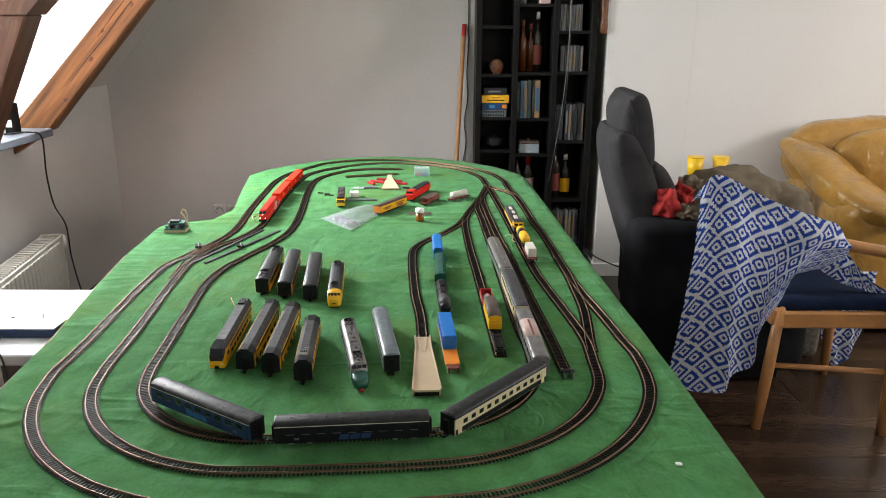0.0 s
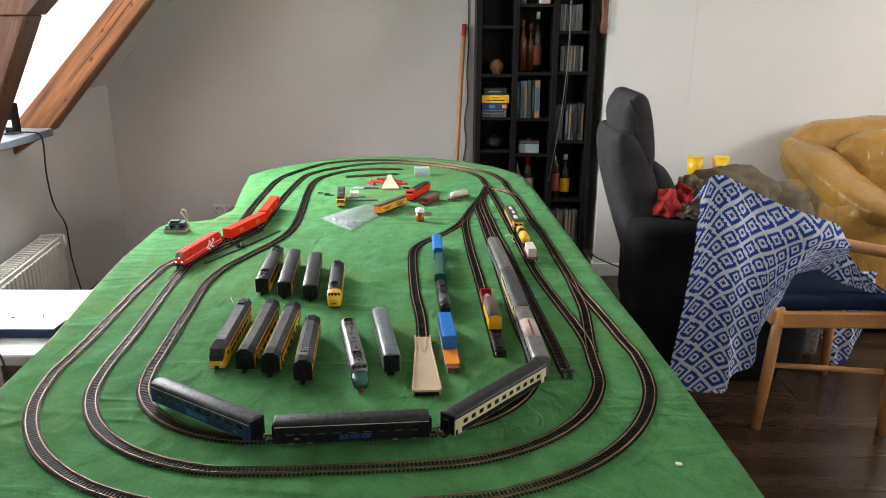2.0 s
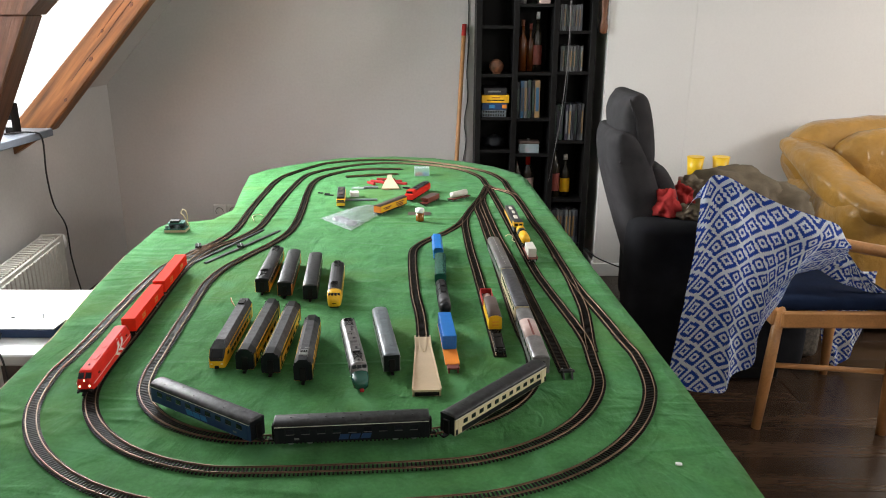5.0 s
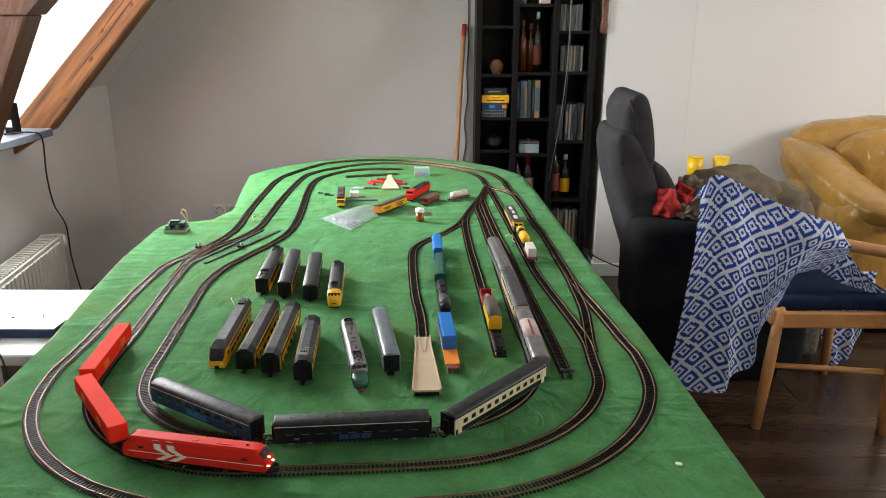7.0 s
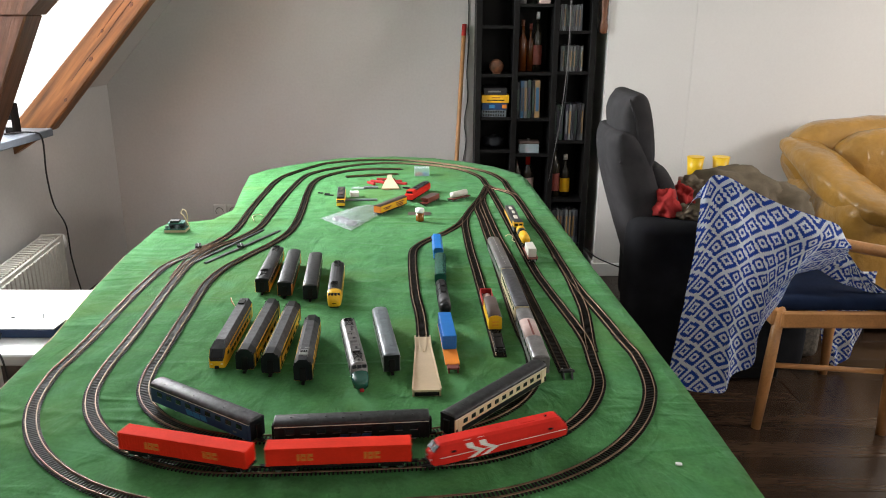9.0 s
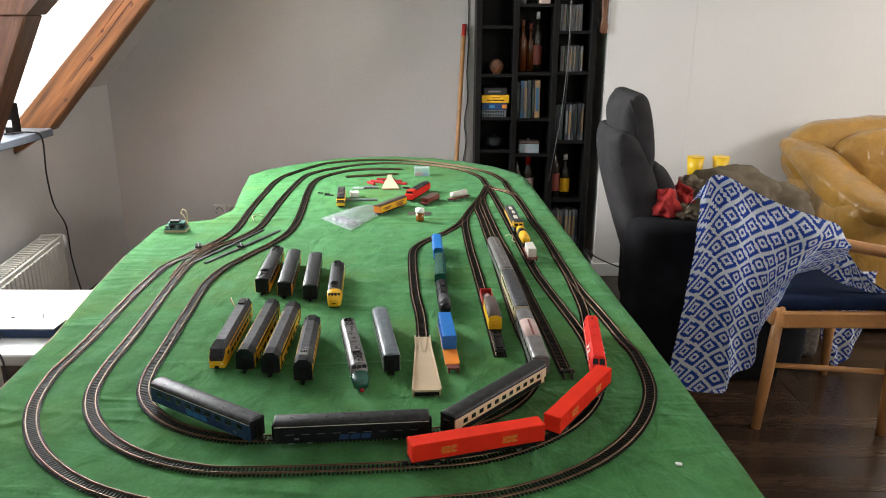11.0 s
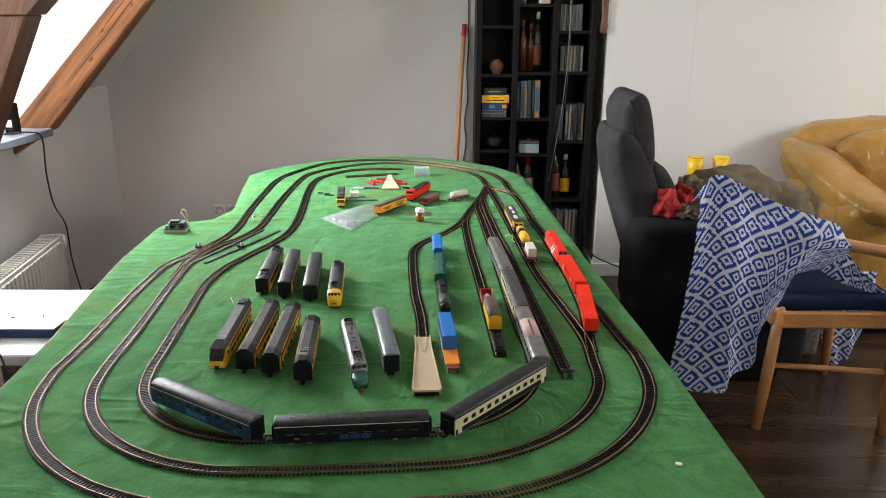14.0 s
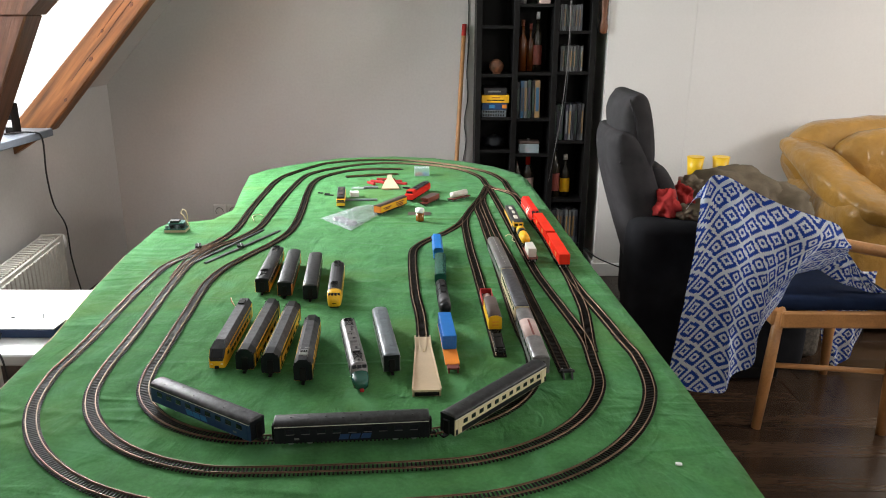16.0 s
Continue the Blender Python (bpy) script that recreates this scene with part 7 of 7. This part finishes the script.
    # point motors and tongue plates at the left crossing
    for (x0, y0, x1, y1, w) in ((-0.770, 1.985, -0.720, 2.075, 0.008), (-0.700, 2.010, -0.585, 2.355, 0.009), (-0.668, 2.005, -0.530, 2.345, 0.010), (-0.745, 2.115, -0.700, 2.225, 0.008)):
        ob = solid("tongue_plate", box(-w / 2, w / 2, -0.5 * math.hypot(x1 - x0, y1 - y0), 0.5 * math.hypot(x1 - x0, y1 - y0), 0, 0.004, 0.0006), M["roof_dark"], "dark grey strip beside the points", "model part", "point strips")
        ob.matrix_world = on_table(x0, y0, x1, y1, 0.0006)
    for x, y, a in ((-0.735, 2.160, 20), (-0.610, 2.165, 25)):
        t = thing("point_motor", "small dark point motor beside the track", "point motor", pose(x, y, TABLE_Z + 0.001, 0, 0, a), "point motors")
        part("body", box(-0.009, 0.009, -0.016, 0.016, 0, 0.009, 0.001), M["chassis"], t)
        part("lever", tube([(0, -0.018, 0.009), (0.0, -0.004, 0.015)], 0.0014, 6), M["steel"], t)
    for pts in ([(-0.662, 2.55, 0.002), (-0.655, 2.50, 0.008), (-0.640, 2.46, 0.004)], [(-0.665, 2.53, 0.003), (-0.645, 2.545, 0.006), (-0.630, 2.54, 0.003)]):
        solid("white_wire", tube(smooth([(x, y, z + TABLE_Z) for x, y, z in pts], 6), 0.0013, 5), M["cable_white"], "short pale wire end by the points", "wire", "point wires", shade=True)
    ob = solid("paper_chip", box(-0.005, 0.005, -0.0035, 0.0035, 0, 0.002, 0.0003), M["white_plastic"], "tiny white chip lying on the felt", "chip")
    ob.matrix_world = pose(0.367, 1.017, TABLE_Z + 0.001, 0, 0, -12)


# ---- build ----
room()
rafters()
window_side()
bookcase()
broom()
recliner()
lounge_corner()
chair()
throw()
layout_table()
stock_on_felt()
wagons()
clutter()
w1 = container_wagon()
w2 = copy_thing(w1, Matrix.Identity(4))
loco = red_loco()
resize(loco, 1.02)
TRAIN = [(w1, 0.111, 0.080), (w2, 0.351, 0.080), (loco, 0.603, 0.067)]
tracks()
planks()
motions()
